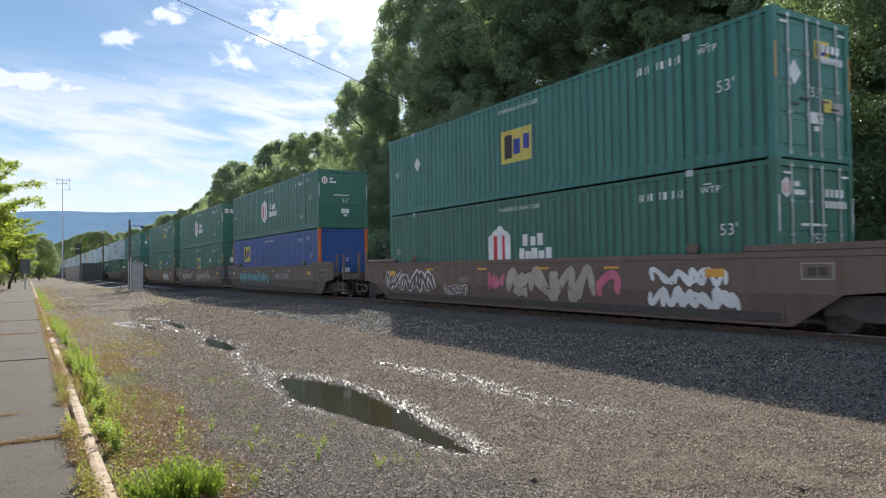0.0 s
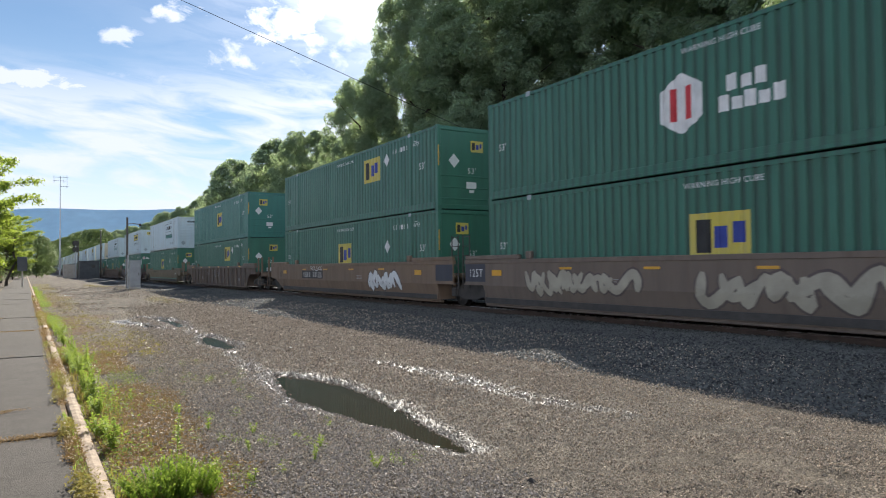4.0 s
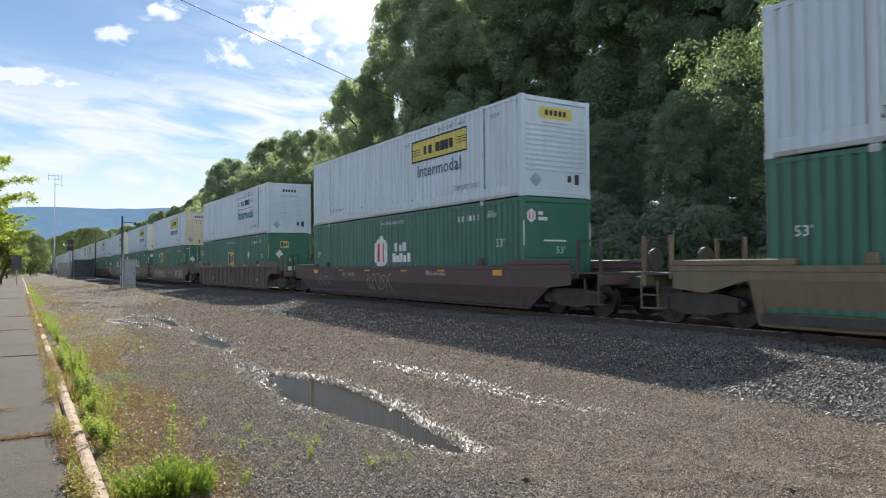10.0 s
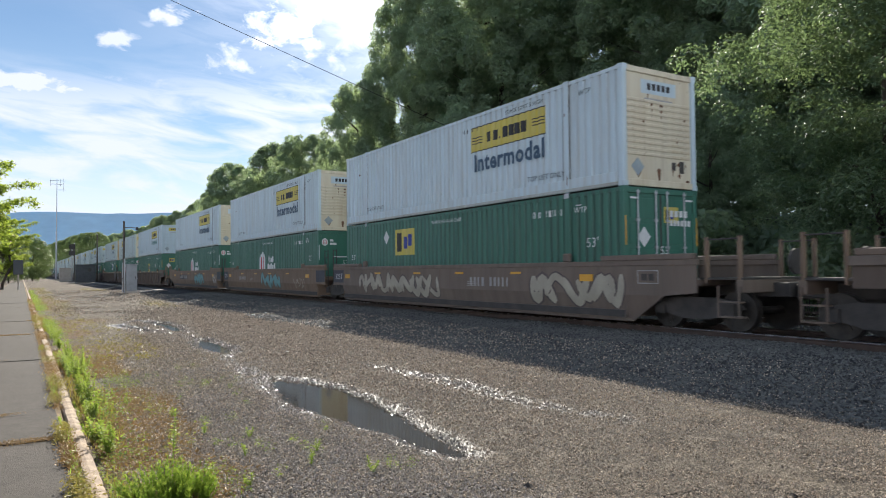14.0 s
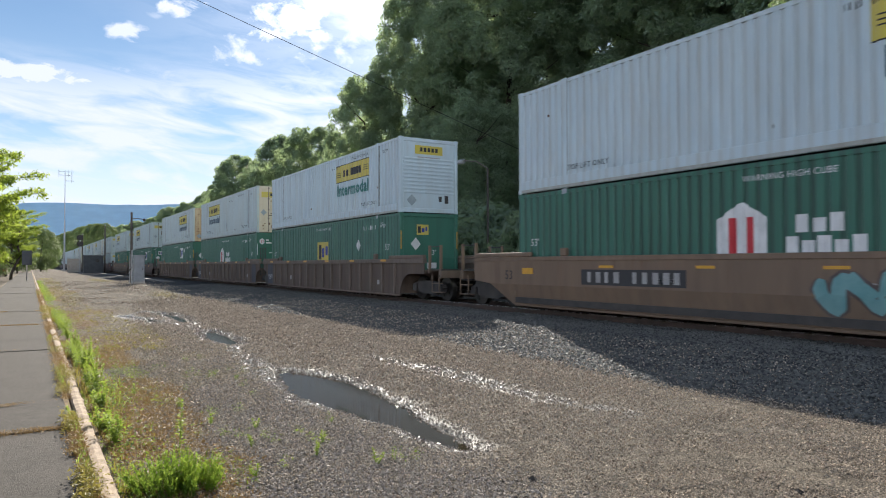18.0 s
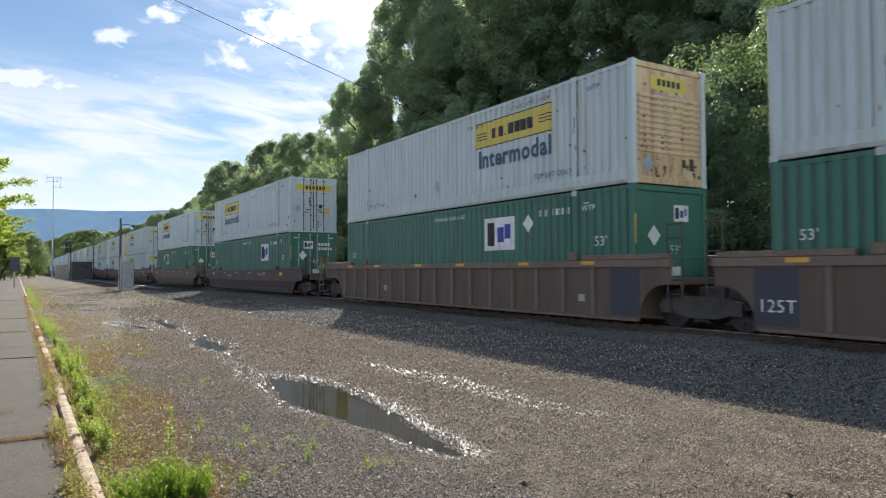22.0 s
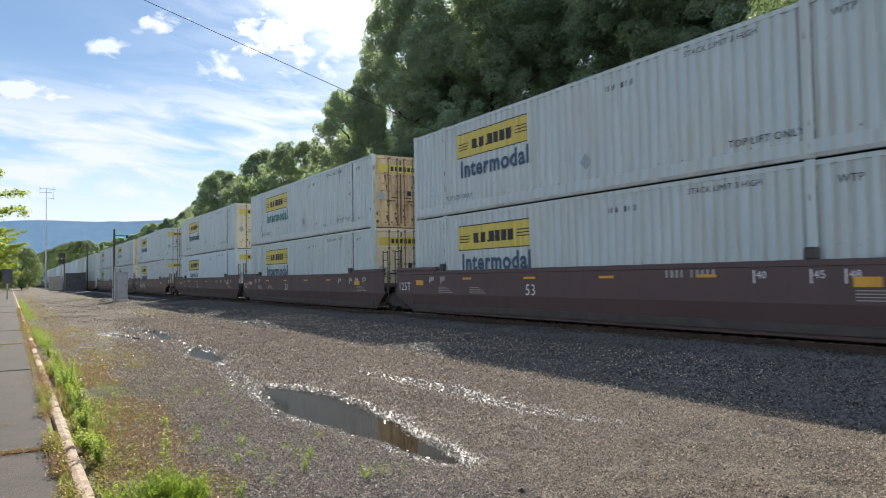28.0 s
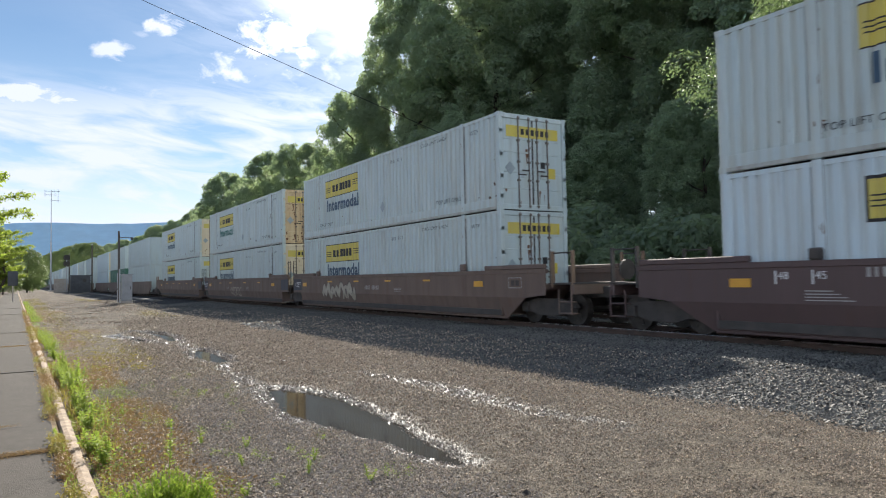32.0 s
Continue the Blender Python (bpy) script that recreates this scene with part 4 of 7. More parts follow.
def green_container(seed, logo, end="front", colour="green", logo_at=8.05, sign="yellow", dashes=False, logo_z=1.02):
    thing = empty("shipping_container", "", "container", "containers on the train")
    container_body(thing, colour, end, 0.25, colour if colour != "blue" else "orange", colour)
    common_marks(thing, "ink_white", seed)
    side_text("WARNING HIGH CUBE", 0.12, 8.9, 2.52, thing)
    if logo == "hex":
        hexagon_logo(thing, 8.95, 1.47)
        side_text("DA", 0.2, 2.6, 0.62, thing)
    else:
        square_logo(thing, logo_at - 0.72, logo_at + 0.72, logo_z, logo_z + 0.96, sign)
        at = {2: 13.9, 6: 12.34}.get(seed, 3.85)
        if seed not in (3, 5, 7):
            part("diamond_plate", prism(bmesh.new(), diamond(at, logo_z + 0.7), 0, -HALF - 0.008, -HALF - 0.002), M["ink_white"], thing, "white diamond plate")
    if dashes:
        part("reflective_dash", decals(*[rect(0.35 + 0.72 * k, 0.70 + 0.72 * k, 0.03, 0.09) for k in range(22)], proud=0.012 - DEEP), M["ink_white"], thing)
    y = 0.03 if end == "front" else 0.034
    if logo == "hex":
        part("hexagon_mark", prism(bmesh.new(), [(-0.95 + 0.17 * math.cos(a), 2.35 + 0.2 * math.sin(a)) for a in (math.pi / 6 + k * math.pi / 3 for k in range(6))], 1, y, y + 0.006), M["ink_white"], thing)
        part("red_mark", end_marks((-1.03, -0.99, 2.25, 2.45), (-0.91, -0.87, 2.25, 2.45), y=y - 0.002), M["ink_red"], thing)
        part("white_mark", end_marks((-0.7, -0.52, 2.38, 2.48), (-0.7, -0.36, 2.22, 2.32), (-0.5, 0.35, 1.62, 1.67), y=y), M["ink_white"], thing)
    elif colour != "blue":
        x = -0.55 if seed % 2 else 0.1
        part("sign_mark", end_marks((x, x + 0.52, 2.05, 2.45), y=y), M[sign if sign == "yellow" else "ink_white"], thing)
        part("dark_mark", end_marks((x + 0.05, x + 0.18, 2.12, 2.38), y=y - 0.002), M["black"], thing)
        part("blue_mark", end_marks((x + 0.22, x + 0.34, 2.15, 2.32), (x + 0.38, x + 0.46, 2.2, 2.36), y=y - 0.002), M["ink_blue"], thing)
        bm = bmesh.new()
        bm.faces.new([bm.verts.new((x_, y - 0.001, z_)) for x_, z_ in ((-0.82, 1.7), (-0.6, 1.45), (-0.38, 1.7), (-0.6, 1.95))])
        part("diamond_mark", bm, M["ink_white"], thing)
    if end == "door":
        for k in range(4):
            part("stencilled_bar", end_marks((0.26 + 0.17 * k, 0.38 + 0.17 * k, 2.2, 2.36), y=-0.012), M["ink_white"], thing)
        for k in range(6):
            part("stencilled_bar", end_marks((0.26 + 0.13 * k, 0.35 + 0.13 * k, 1.98, 2.12), y=-0.012), M["ink_white"], thing)
        part("yellow_plate", end_marks((0.3, 0.58, 1.0, 1.26), y=-0.012), M["yellow"], thing)
        part("pale_plate", end_marks((0.64, 0.98, 1.0, 1.22), y=-0.012), M["stencil"], thing)
        for x in (-1.1, 0.85):
            part("edge_dash", end_marks((x, x + 0.25, 2.6, 2.645), y=-0.012), M["ink_white"], thing)
    end_text("53'", 0.2, -0.05, 1.28, thing, y=y)
    part("data_plate", end_marks((-0.1, 0.32, 0.75, 0.98), (0.02, 0.22, 0.6, 0.7), y=y), M["ink_white"], thing)
    for x in (-1.27, 1.23):
        part("edge_stripe", end_marks((x, x + 0.04, 1.5, 2.2), y=-0.006), M["reflector"] if logo == "square" else M["ink_white"], thing)
    return thing


def white_container(seed, end="front", colour="white", end_colour="white", sign="yellow", second="ink_green", border=False):
    thing = empty("shipping_container", "", "container", "containers on the train")
    container_body(thing, colour, end, 0.34, colour, end_colour, colour)
    if end == "front":
        banner_logo(thing, 2.8, 6.46, 2.48, sign, second, border=border)
    else:
        banner_logo(thing, 9.85, 13.4, 2.50, sign, second, border=border)
    side_text("TOP LIFT ONLY", 0.145, 3.60, 0.46, thing, "black")
    side_text("TOP LIFT ONLY", 0.14, 14.05, 0.46, thing, "black")
    side_text("WTP", 0.14, 1.5, 2.42, thing, "black")
    side_text("STACK LIMIT 3 HIGH", 0.12, 4.6, 2.56, thing, "black")
    number_bars(6.9, 2.36, 0.13, 10, seed, "black", thing, gap=4)
    if colour == "worn_white" or end == "door":
        part("diamond_plate", prism(bmesh.new(), diamond(7.6 if end == "door" else 8.7, 0.80, 0.21, 0.20), 0, -HALF - 0.008, -HALF - 0.002), M["plate"], thing, "dull grey diamond plate")
    r = random.Random(seed)
    chips = bmesh.new()
    for k in range(9 if colour == "white" else 46):
        # chipped spots gather low down and beside the posts
        y, z = r.uniform(0.5, 15.5), r.choice((r.uniform(0.37, 0.46), r.uniform(0.37, 0.8), r.uniform(0.5, 2.4)))
        if k % 3 == 0:
            y = r.choice((2.15, 14.0, 0.2)) + r.uniform(-0.05, 0.14)
        w, t = r.uniform(0.010, 0.035), r.uniform(0.015, 0.08)
        decal(chips, [(y - w, z - t * 0.3), (y, z - t), (y + w * 0.8, z - t * 0.5), (y + w, z + t * 0.4), (y + 0.1 * w, z + t), (y - w * 0.7, z + t * 0.6)])
    part("rust_chips", chips, M["rust"], thing, "small dark rust chips")
    stains = bmesh.new()
    for k in range(3 if colour == "white" else 9):
        # stains on the lift posts
        y, z, t = r.choice((1.88, 14.07)) + r.uniform(0.0, 0.12), r.uniform(0.1, 2.6), r.uniform(0.05, 0.30)
        w = r.uniform(0.015, 0.045)
        stains.faces.new([stains.verts.new((-HALF - 0.0185, y + a, z + b)) for a, b in ((0, 0), (0.01, t * 0.6), (w * 0.5, t), (w, t * 0.7), (w * 0.8, -t * 0.2))])
    part("rust_stain", stains, M["rust_light"], thing, "brown rust stains on the posts")
    y = 0.022 if end == "front" else -0.012
    if end == "front":
        ground = sign if seed % 2 else "white"
        part("banner_mark", end_marks((-0.62, 0.62, 2.28, 2.62), y=0.05), M[ground], thing)
        for k in range(5):
            part("dark_mark", end_marks((-0.4 + 0.17 * k, -0.28 + 0.17 * k, 2.38, 2.54), y=0.048), M["black"], thing)
        part("number_mark", end_marks((-0.5, 0.5, 2.11, 2.18), y=0.052), M["stencil"], thing)
        part("diamond_mark", prism(bmesh.new(), [(-0.98, 0.48), (-0.76, 0.26), (-0.54, 0.48), (-0.76, 0.70)], 1, 0.046, 0.052), M["plate"], thing, "dull grey diamond plate")
    else:
        part("banner_mark", end_marks((-1.0, 1.0, 2.2, 2.54), y=0.035), M[sign], thing)
        for k in range(6):
            part("dark_mark", end_marks((-0.45 + 0.19 * k, -0.32 + 0.19 * k, 2.28, 2.46), y=0.033), M["black"], thing)
        part("warning_plate", end_marks((0.55, 0.88, 1.0, 1.32), y=0.035), M["yellow"], thing)
        part("dark_plate", end_marks((0.3, 0.48, 1.3, 1.5), y=0.035), M["black"], thing)
        part("diamond_mark", prism(bmesh.new(), [(-1.05, 1.25), (-0.86, 1.05), (-0.67, 1.25), (-0.86, 1.45)], 1, 0.036, 0.048), M["plate"], thing, "dull grey diamond plate")
    if colour == "worn_white" or end_colour != "white":
        end_stains(thing, seed, 34 if end_colour == "rusty_cream" else 16 if end_colour == "cream" else 9, 0.053 if end == "front" else 0.0478)
    return thing


def end_stains(thing, seed, count, y):
    """Rust runs on the leading end, thick at their heads and thin below."""
    r = random.Random(seed + 400)
    runs = bmesh.new()
    for k in range(count):
        x, z = r.uniform(-1.1, 1.1), r.choice((r.uniform(0.2, 0.6), r.uniform(0.3, 2.5)))
        w, t = r.uniform(0.015, 0.075), r.uniform(0.08, 0.65) if k % 2 else r.uniform(0.04, 0.12)
        ring = [(x - w, z - 0.02), (x - w * 0.6, z + 0.03), (x + w * 0.5, z + 0.04), (x + w, z), (x + w * 0.55, max(0.18, z - t * 0.5)), (x + w * 0.1, max(0.175, z - t)), (x - w * 0.35, max(0.18, z - t * 0.6))]
        runs.faces.new([runs.verts.new((a, y - 0.00002 * k, b)) for a, b in ring])
    part("rust_run", runs, M["rust_light"], thing, "brown rust runs on the end wall")


def far_container(colour, end_colour):
    """A container of the train's far end, in its main parts."""
    thing = empty("shipping_container", "", "container", "containers on the train")
    for s in (-1, 1):
        part("side_panel", corrugated(0.15, 16.0, 0.1, HIGH - 0.1, s), M[colour], thing)
        part("door", boxes((*sorted((s * 0.01, s * 1.14)), 0.03, 0.09, 0.1, HIGH - 0.1), bevel=0.02), M[end_colour], thing)
        for y in (0.0, LONG - 0.16):
            part("corner_post", boxes((*sorted((s * HALF, s * (HALF - 0.15))), y, y + 0.16, 0.0, HIGH), bevel=0.015), M[colour], thing)
    part("roof", boxes((-HALF, HALF, 0.02, LONG - 0.02, HIGH - 0.1, HIGH - 0.005), bevel=0.01), M[colour], thing)
    part("floor", boxes((-HALF, HALF, 0.02, LONG - 0.02, 0.0, 0.1), bevel=0.01), M[colour], thing)
    part("end_wall", boxes((-1.14, 1.14, LONG - 0.09, LONG - 0.03, 0.1, HIGH - 0.1)), M[colour], thing)
    return thing


def far_car(colour):
    """A well car of the train's far end, in its main parts."""
    car = empty("well_car", "", "rail car", "cars of the train")
    for s in (-1, 1):
        bm = bmesh.new()
        prism(bm, [(-0.25, 0.13), (LONG + 0.25, 0.13), (LONG + 1.25, 0.72), (LONG + 1.6, 0.8), (LONG + 1.6, 1.5), (-1.6, 1.5), (-1.6, 0.8), (-1.25, 0.72)], 0, *sorted((s * 1.43, s * 1.36)))
        part("side_sill", bm, M[colour], car)
    part("floor", boxes((-1.36, 1.36, -1.6, LONG + 1.6, 0.2, 0.36)), M["dark"], car)
    for y in (-1.62, LONG + 1.62):
        part("truck", boxes((-1.1, 1.1, y - 1.1, y + 1.1, 0.3, 0.7), bevel=0.1), M["dark"], car)
        for d in (-0.88, 0.88):
            part("wheelset", tubes(((-0.82, y + d, 0.42), (-0.68, y + d, 0.42), 0.42), ((0.68, y + d, 0.42), (0.82, y + d, 0.42), 0.42), ((-0.7, y + d, 0.42), (0.7, y + d, 0.42), 0.08), seg=12), M["steel"], car)
    return car


# ---- the train: well cars ----
LEAN = 0.24


def sill_x(z):
    """The near face of a smooth sill at a height over the railhead."""
    return -1.434 + max(0.0, 0.72 - z) * LEAN


def well_car(style, colour, lead, trail, seed, numbers):
    """A container well car. lead and trail: 'coupler' ends or shared 'joint' ends. z is 0 at the railhead."""
    car = empty("well_car", "", "rail car", "cars of the train")
    c = M[colour]
    r = random.Random(seed)
    out, low, high = 1.43, 0.13, {"low": 1.27, "lone": 1.32}.get(style, 1.50)
    knee = 1.0 if style == "low" else 0.72
    a = 2.1 if lead == "coupler" else 1.15
    b = 2.1 if trail == "coupler" else 1.15
    for s in (-1, 1):
        x0, x1 = sorted((s * out, s * (out - 0.035)))
        if style == "ribbed":
            bow = [(0.85 * (1 - math.cos(k * math.pi / 16)), low + 0.82 * math.sin(k * math.pi / 16)) for k in range(9)]
            near_end = [(-0.25 - d * min(1.0, a - 0.3), z) for d, z in bow]
            far_end = [(LONG + 0.25 + d * min(1.0, b - 0.3), z) for d, z in bow]
            shape = far_end + [(LONG + b, 0.95), (LONG + b, high - 0.1), (-a, high - 0.1), (-a, 0.95)] + near_end[::-1]
        else:
            shape = [(-0.25, low), (LONG + 0.25, low), (LONG + 1.25, 0.72), (LONG + b, 0.80), (LONG + b, high - 0.1), (-a, high - 0.1), (-a, 0.80), (-1.25, 0.72)]
        bm = bmesh.new()
        if style == "ribbed":
            prism(bm, shape, 0, x0, x1)
        else:
            prism(bm, (shape[2:] + [(-0.3, knee), (LONG + 0.3, knee)]) if style == "low" else shape[2:], 0, x0, x1)
            lower = bmesh.new()
            cut0, cut1 = (0.15 if style == "smooth" and e == "joint" else 1.25 for e in (lead, trail))
            prism(lower, [(-min(0.25, cut0), low), (LONG + min(0.25, cut1), low), (LONG + min(cut1, 1.25 if knee < 1 else 0.3), knee), (-min(cut0, 1.25 if knee < 1 else 0.3), knee)], 0, x0, x1)
            for v in lower.verts:
                v.co.x -= s * (knee - v.co.z) * LEAN
            part("lower_sill", lower, c, car)
            if style == "smooth":
                for e, ya in ((lead, -1.13), (trail, LONG + 0.05)):
                    if e == "joint":
                        part("end_plate", boxes((*sorted((s * (out + 0.006), s * out)), ya, ya + 1.08, 0.83, 1.37)), M["navy"], car, "dark blue end plate")
        # ribbed cars: panels between the ribs are darker than ribs and chord
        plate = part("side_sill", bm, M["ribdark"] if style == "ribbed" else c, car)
        y0, y1 = sorted((s * (out + 0.02), s * (out - 0.11)))
        part("top_chord", boxes((y0 - (0.05 if style == "ribbed" and s < 0 else 0), y1 + (0.05 if style == "ribbed" and s > 0 else 0), -a - 0.02, LONG + b + 0.02, high - (0.17 if style == "ribbed" else 0.12), high), bevel=0.012), M["dusty"] if style == "ribbed" else c, car)
        tuck = 0.0 if style == "ribbed" else -s * (knee - low) * LEAN
        part("bottom_chord", boxes((y0 + tuck, y1 + tuck, -0.2, LONG + 0.2, low - 0.03, low + 0.035), bevel=0.012), c, car)
        if style == "ribbed":
            for k in range(16):
                y = 0.1 + k * 1.063
                if (k == 0 and lead == "joint") or (k == 15 and trail == "joint"):
                    continue
                part("rib", boxes((*sorted((s * (out + 0.085), s * out)), y - 0.05, y + 0.05, low + 0.06, high - 0.16), bevel=0.01), M["dusty"], plate)
        for y in (-a + 0.05, LONG + b - 2.75):
            part("coping", boxes((*sorted((s * (out + 0.03), s * (out - 0.12))), y, y + 2.7, high, high + 0.13), bevel=0.02), c, car)
        for y in ((1.9, 14.1) if style == "smooth" else (1.95, 14.2)):
            part("guide", boxes((*sorted((s * (out + 0.02), s * (HALF + 0.02))), y - 0.12, y + 0.12, high, high + 0.22), bevel=0.03), M["dark"] if style == "maroon" else c, car)
        for k in range(0 if style == "low" else 6):
            y = 0.9 + k * 2.9 + r.uniform(-0.2, 0.2)
            z = high - 0.10 if style == "ribbed" else (1.02 if k in (0, 5) else high - 0.3 if style == "maroon" or style == "smooth" else high - 0.19)
            tall = 0.085 if style == "ribbed" else (0.17 if k in (0, 5) else 0.06)
            part("reflector", boxes((*sorted((s * (out + (0.076 if style == "ribbed" else 0.024)), s * (out - 0.01))), y, y + 0.45, z, z + tall)), M["reflector"], car)
    part("floor", boxes((-out + 0.04, out - 0.04, -0.1, LONG + 0.1, 0.2, 0.36)), M["dark"], car)
    for y, far in ((-a, -0.12), (LONG + 0.12, LONG + b)):
        part("end_deck", boxes((-out + 0.04, out - 0.04, y, far, 0.95, 1.08)), c, car)
        yb = -0.12 if y < 0 else LONG + 0.06
        part("bulkhead", boxes((-out + 0.04, out - 0.04, yb, yb + 0.06, 0.2, 1.0)), c, car)
    trucks = []
    for end, kind in ((0, lead), (1, trail)):
        sgn = -1 if end == 0 else 1
        y_end = 0 if end == 0 else LONG
        if kind == "coupler":
            tip = y_end + sgn * 3.45
            part("draft_sill", boxes((-0.32, 0.32, *sorted((y_end + sgn * 1.8, tip)), 0.72, 1.02), bevel=0.02), M["dark"], car)
            part("coupler", boxes((-0.12, 0.12, *sorted((tip, tip + sgn * 0.42)), 0.76, 0.96), (-0.2, 0.2, *sorted((tip + sgn * 0.18, tip + sgn * 0.38)), 0.72, 1.0), bevel=0.03), M["dark"], car)
            part("end_sill", boxes((-out + 0.1, out - 0.1, *sorted((y_end + sgn * 2.95, y_end + sgn * 3.1)), 0.82, 1.08), bevel=0.015), c, car)
            part("platform", boxes((-out + 0.12, out - 0.12, *sorted((y_end + sgn * 2.1, y_end + sgn * 3.1)), 1.08, 1.12)), M["dark"], car)
            for s in (-1, 1):
                for dy in (2.25, 3.02):
                    part("stanchion", boxes((s * 1.28 - 0.045, s * 1.28 + 0.045, y_end + sgn * dy - 0.03, y_end + sgn * dy + 0.03, 1.0, 1.95)), M["dark"] if colour == "maroon" else M["tan"], car)
                part("handrail", tubes(((s * 1.28, y_end + sgn * 3.0, 1.90), (s * 1.28, y_end + sgn * 2.25, 1.90), 0.018), seg=6), M["dark"], car)
                part("step", boxes((*sorted((s * 1.38, s * 1.12)), *sorted((y_end + sgn * 2.55, y_end + sgn * 3.05)), 0.32, 0.35), (*sorted((s * 1.38, s * 1.35)), *sorted((y_end + sgn * 2.55, y_end + sgn * 2.58)), 0.32, 0.95), (*sorted((s * 1.38, s * 1.35)), *sorted((y_end + sgn * 3.02, y_end + sgn * 3.05)), 0.32, 0.95), (*sorted((s * 1.38, s * 1.2)), *sorted((y_end + sgn * 2.55, y_end + sgn * 3.05)), 0.62, 0.65)), c, car)
            bm = tubes(((0.75, y_end + sgn * 2.9, 1.45), (0.75, y_end + sgn * 2.97, 1.45), 0.28), seg=14)
            part("brake_wheel", bm, M["dark"], car)
            trucks.append(y_end + sgn * 1.75)
        else:
            part("joint_arm", boxes((-0.35, 0.35, *sorted((y_end + sgn * 1.0, y_end + sgn * 1.62)), 0.55, 0.9), bevel=0.03), M["dark"], car)
            part("ladder", tubes(*[((-1.36, y_end + sgn * dy, 0.6), (-1.36, y_end + sgn * dy, 2.3), 0.02) for dy in (1.0, 1.38)], *[((-1.36, y_end + sgn * 1.0, z), (-1.36, y_end + sgn * 1.38, z), 0.014) for z in (0.75, 1.05, 1.35, 1.65, 1.95, 2.25)], seg=6), M["dark"], car)
            if end == 0:
                trucks.append(-1.62)
    for y in trucks:
        bm = bmesh.new()
        for s in (-1, 1):
            prism(bm, [(y - 1.15, 0.48), (y - 1.0, 0.62), (y - 0.45, 0.70), (y + 0.45, 0.70), (y + 1.0, 0.62), (y + 1.15, 0.48), (y + 0.8, 0.36), (y + 0.35, 0.24), (y - 0.35, 0.24), (y - 0.8, 0.36)], 0, *sorted((s * 1.06, s * 0.94)))
            for dy in (-0.88, 0.88):
                box(bm, *sorted((s * 1.14, s * 0.9)), y + dy - 0.13, y + dy + 0.13, 0.33, 0.58)
        box(bm, -1.05, 1.05, y - 0.16, y + 0.16, 0.36, 0.66)
        truck = part("truck", bm, M["dark"], car)
        for s in (-1, 1):
            for d in (-0.16, 0.0, 0.16):
                part("spring", tubes(((s * 1.0, y + d, 0.30), (s * 1.0, y + d, 0.52), 0.06)), M["steel"], truck)
        for dy in (-0.88, 0.88):
            bm = tubes(((-1.1, 0, 0), (1.1, 0, 0), 0.08))
            for s in (-1, 1):
                tube(bm, (s * 0.68, 0, 0), (s * 0.82, 0, 0), 0.42, 0.42, 24)
                tube(bm, (s * 0.66, 0, 0), (s * 0.685, 0, 0), 0.45, 0.45, 24)
                for k in range(4):
                    t = k * math.pi / 2
                    box(bm, *sorted((s * 0.815, s * 0.835)), 0.25 * math.cos(t) - 0.05, 0.25 * math.cos(t) + 0.05, 0.25 * math.sin(t) - 0.05, 0.25 * math.sin(t) + 0.05)
            w = part("wheelset", bm, M["steel"], car, "worn steel wheels on an axle")
            w.matrix_basis = pose(0, y + dy, 0.42)
    car_marks(car, style, numbers, seed, out, lead, trail)
    return car


def flat_marks(name, rows, ink, car, x, upright=False):
    """Painted rectangles (y0, y1, z0, z1) on the near sill."""
    bm = bmesh.new()
    for y0, y1, z0, z1 in rows:
        xa, xb = (x, x) if upright else (max(x, sill_x(z0)), max(x, sill_x(z1)))
        bm.faces.new([bm.verts.new(p) for p in ((xa, y0, z0), (xb, y0, z1), (xb, y1, z1), (xa, y1, z0))])
    return part(name, bm, M[ink], car)


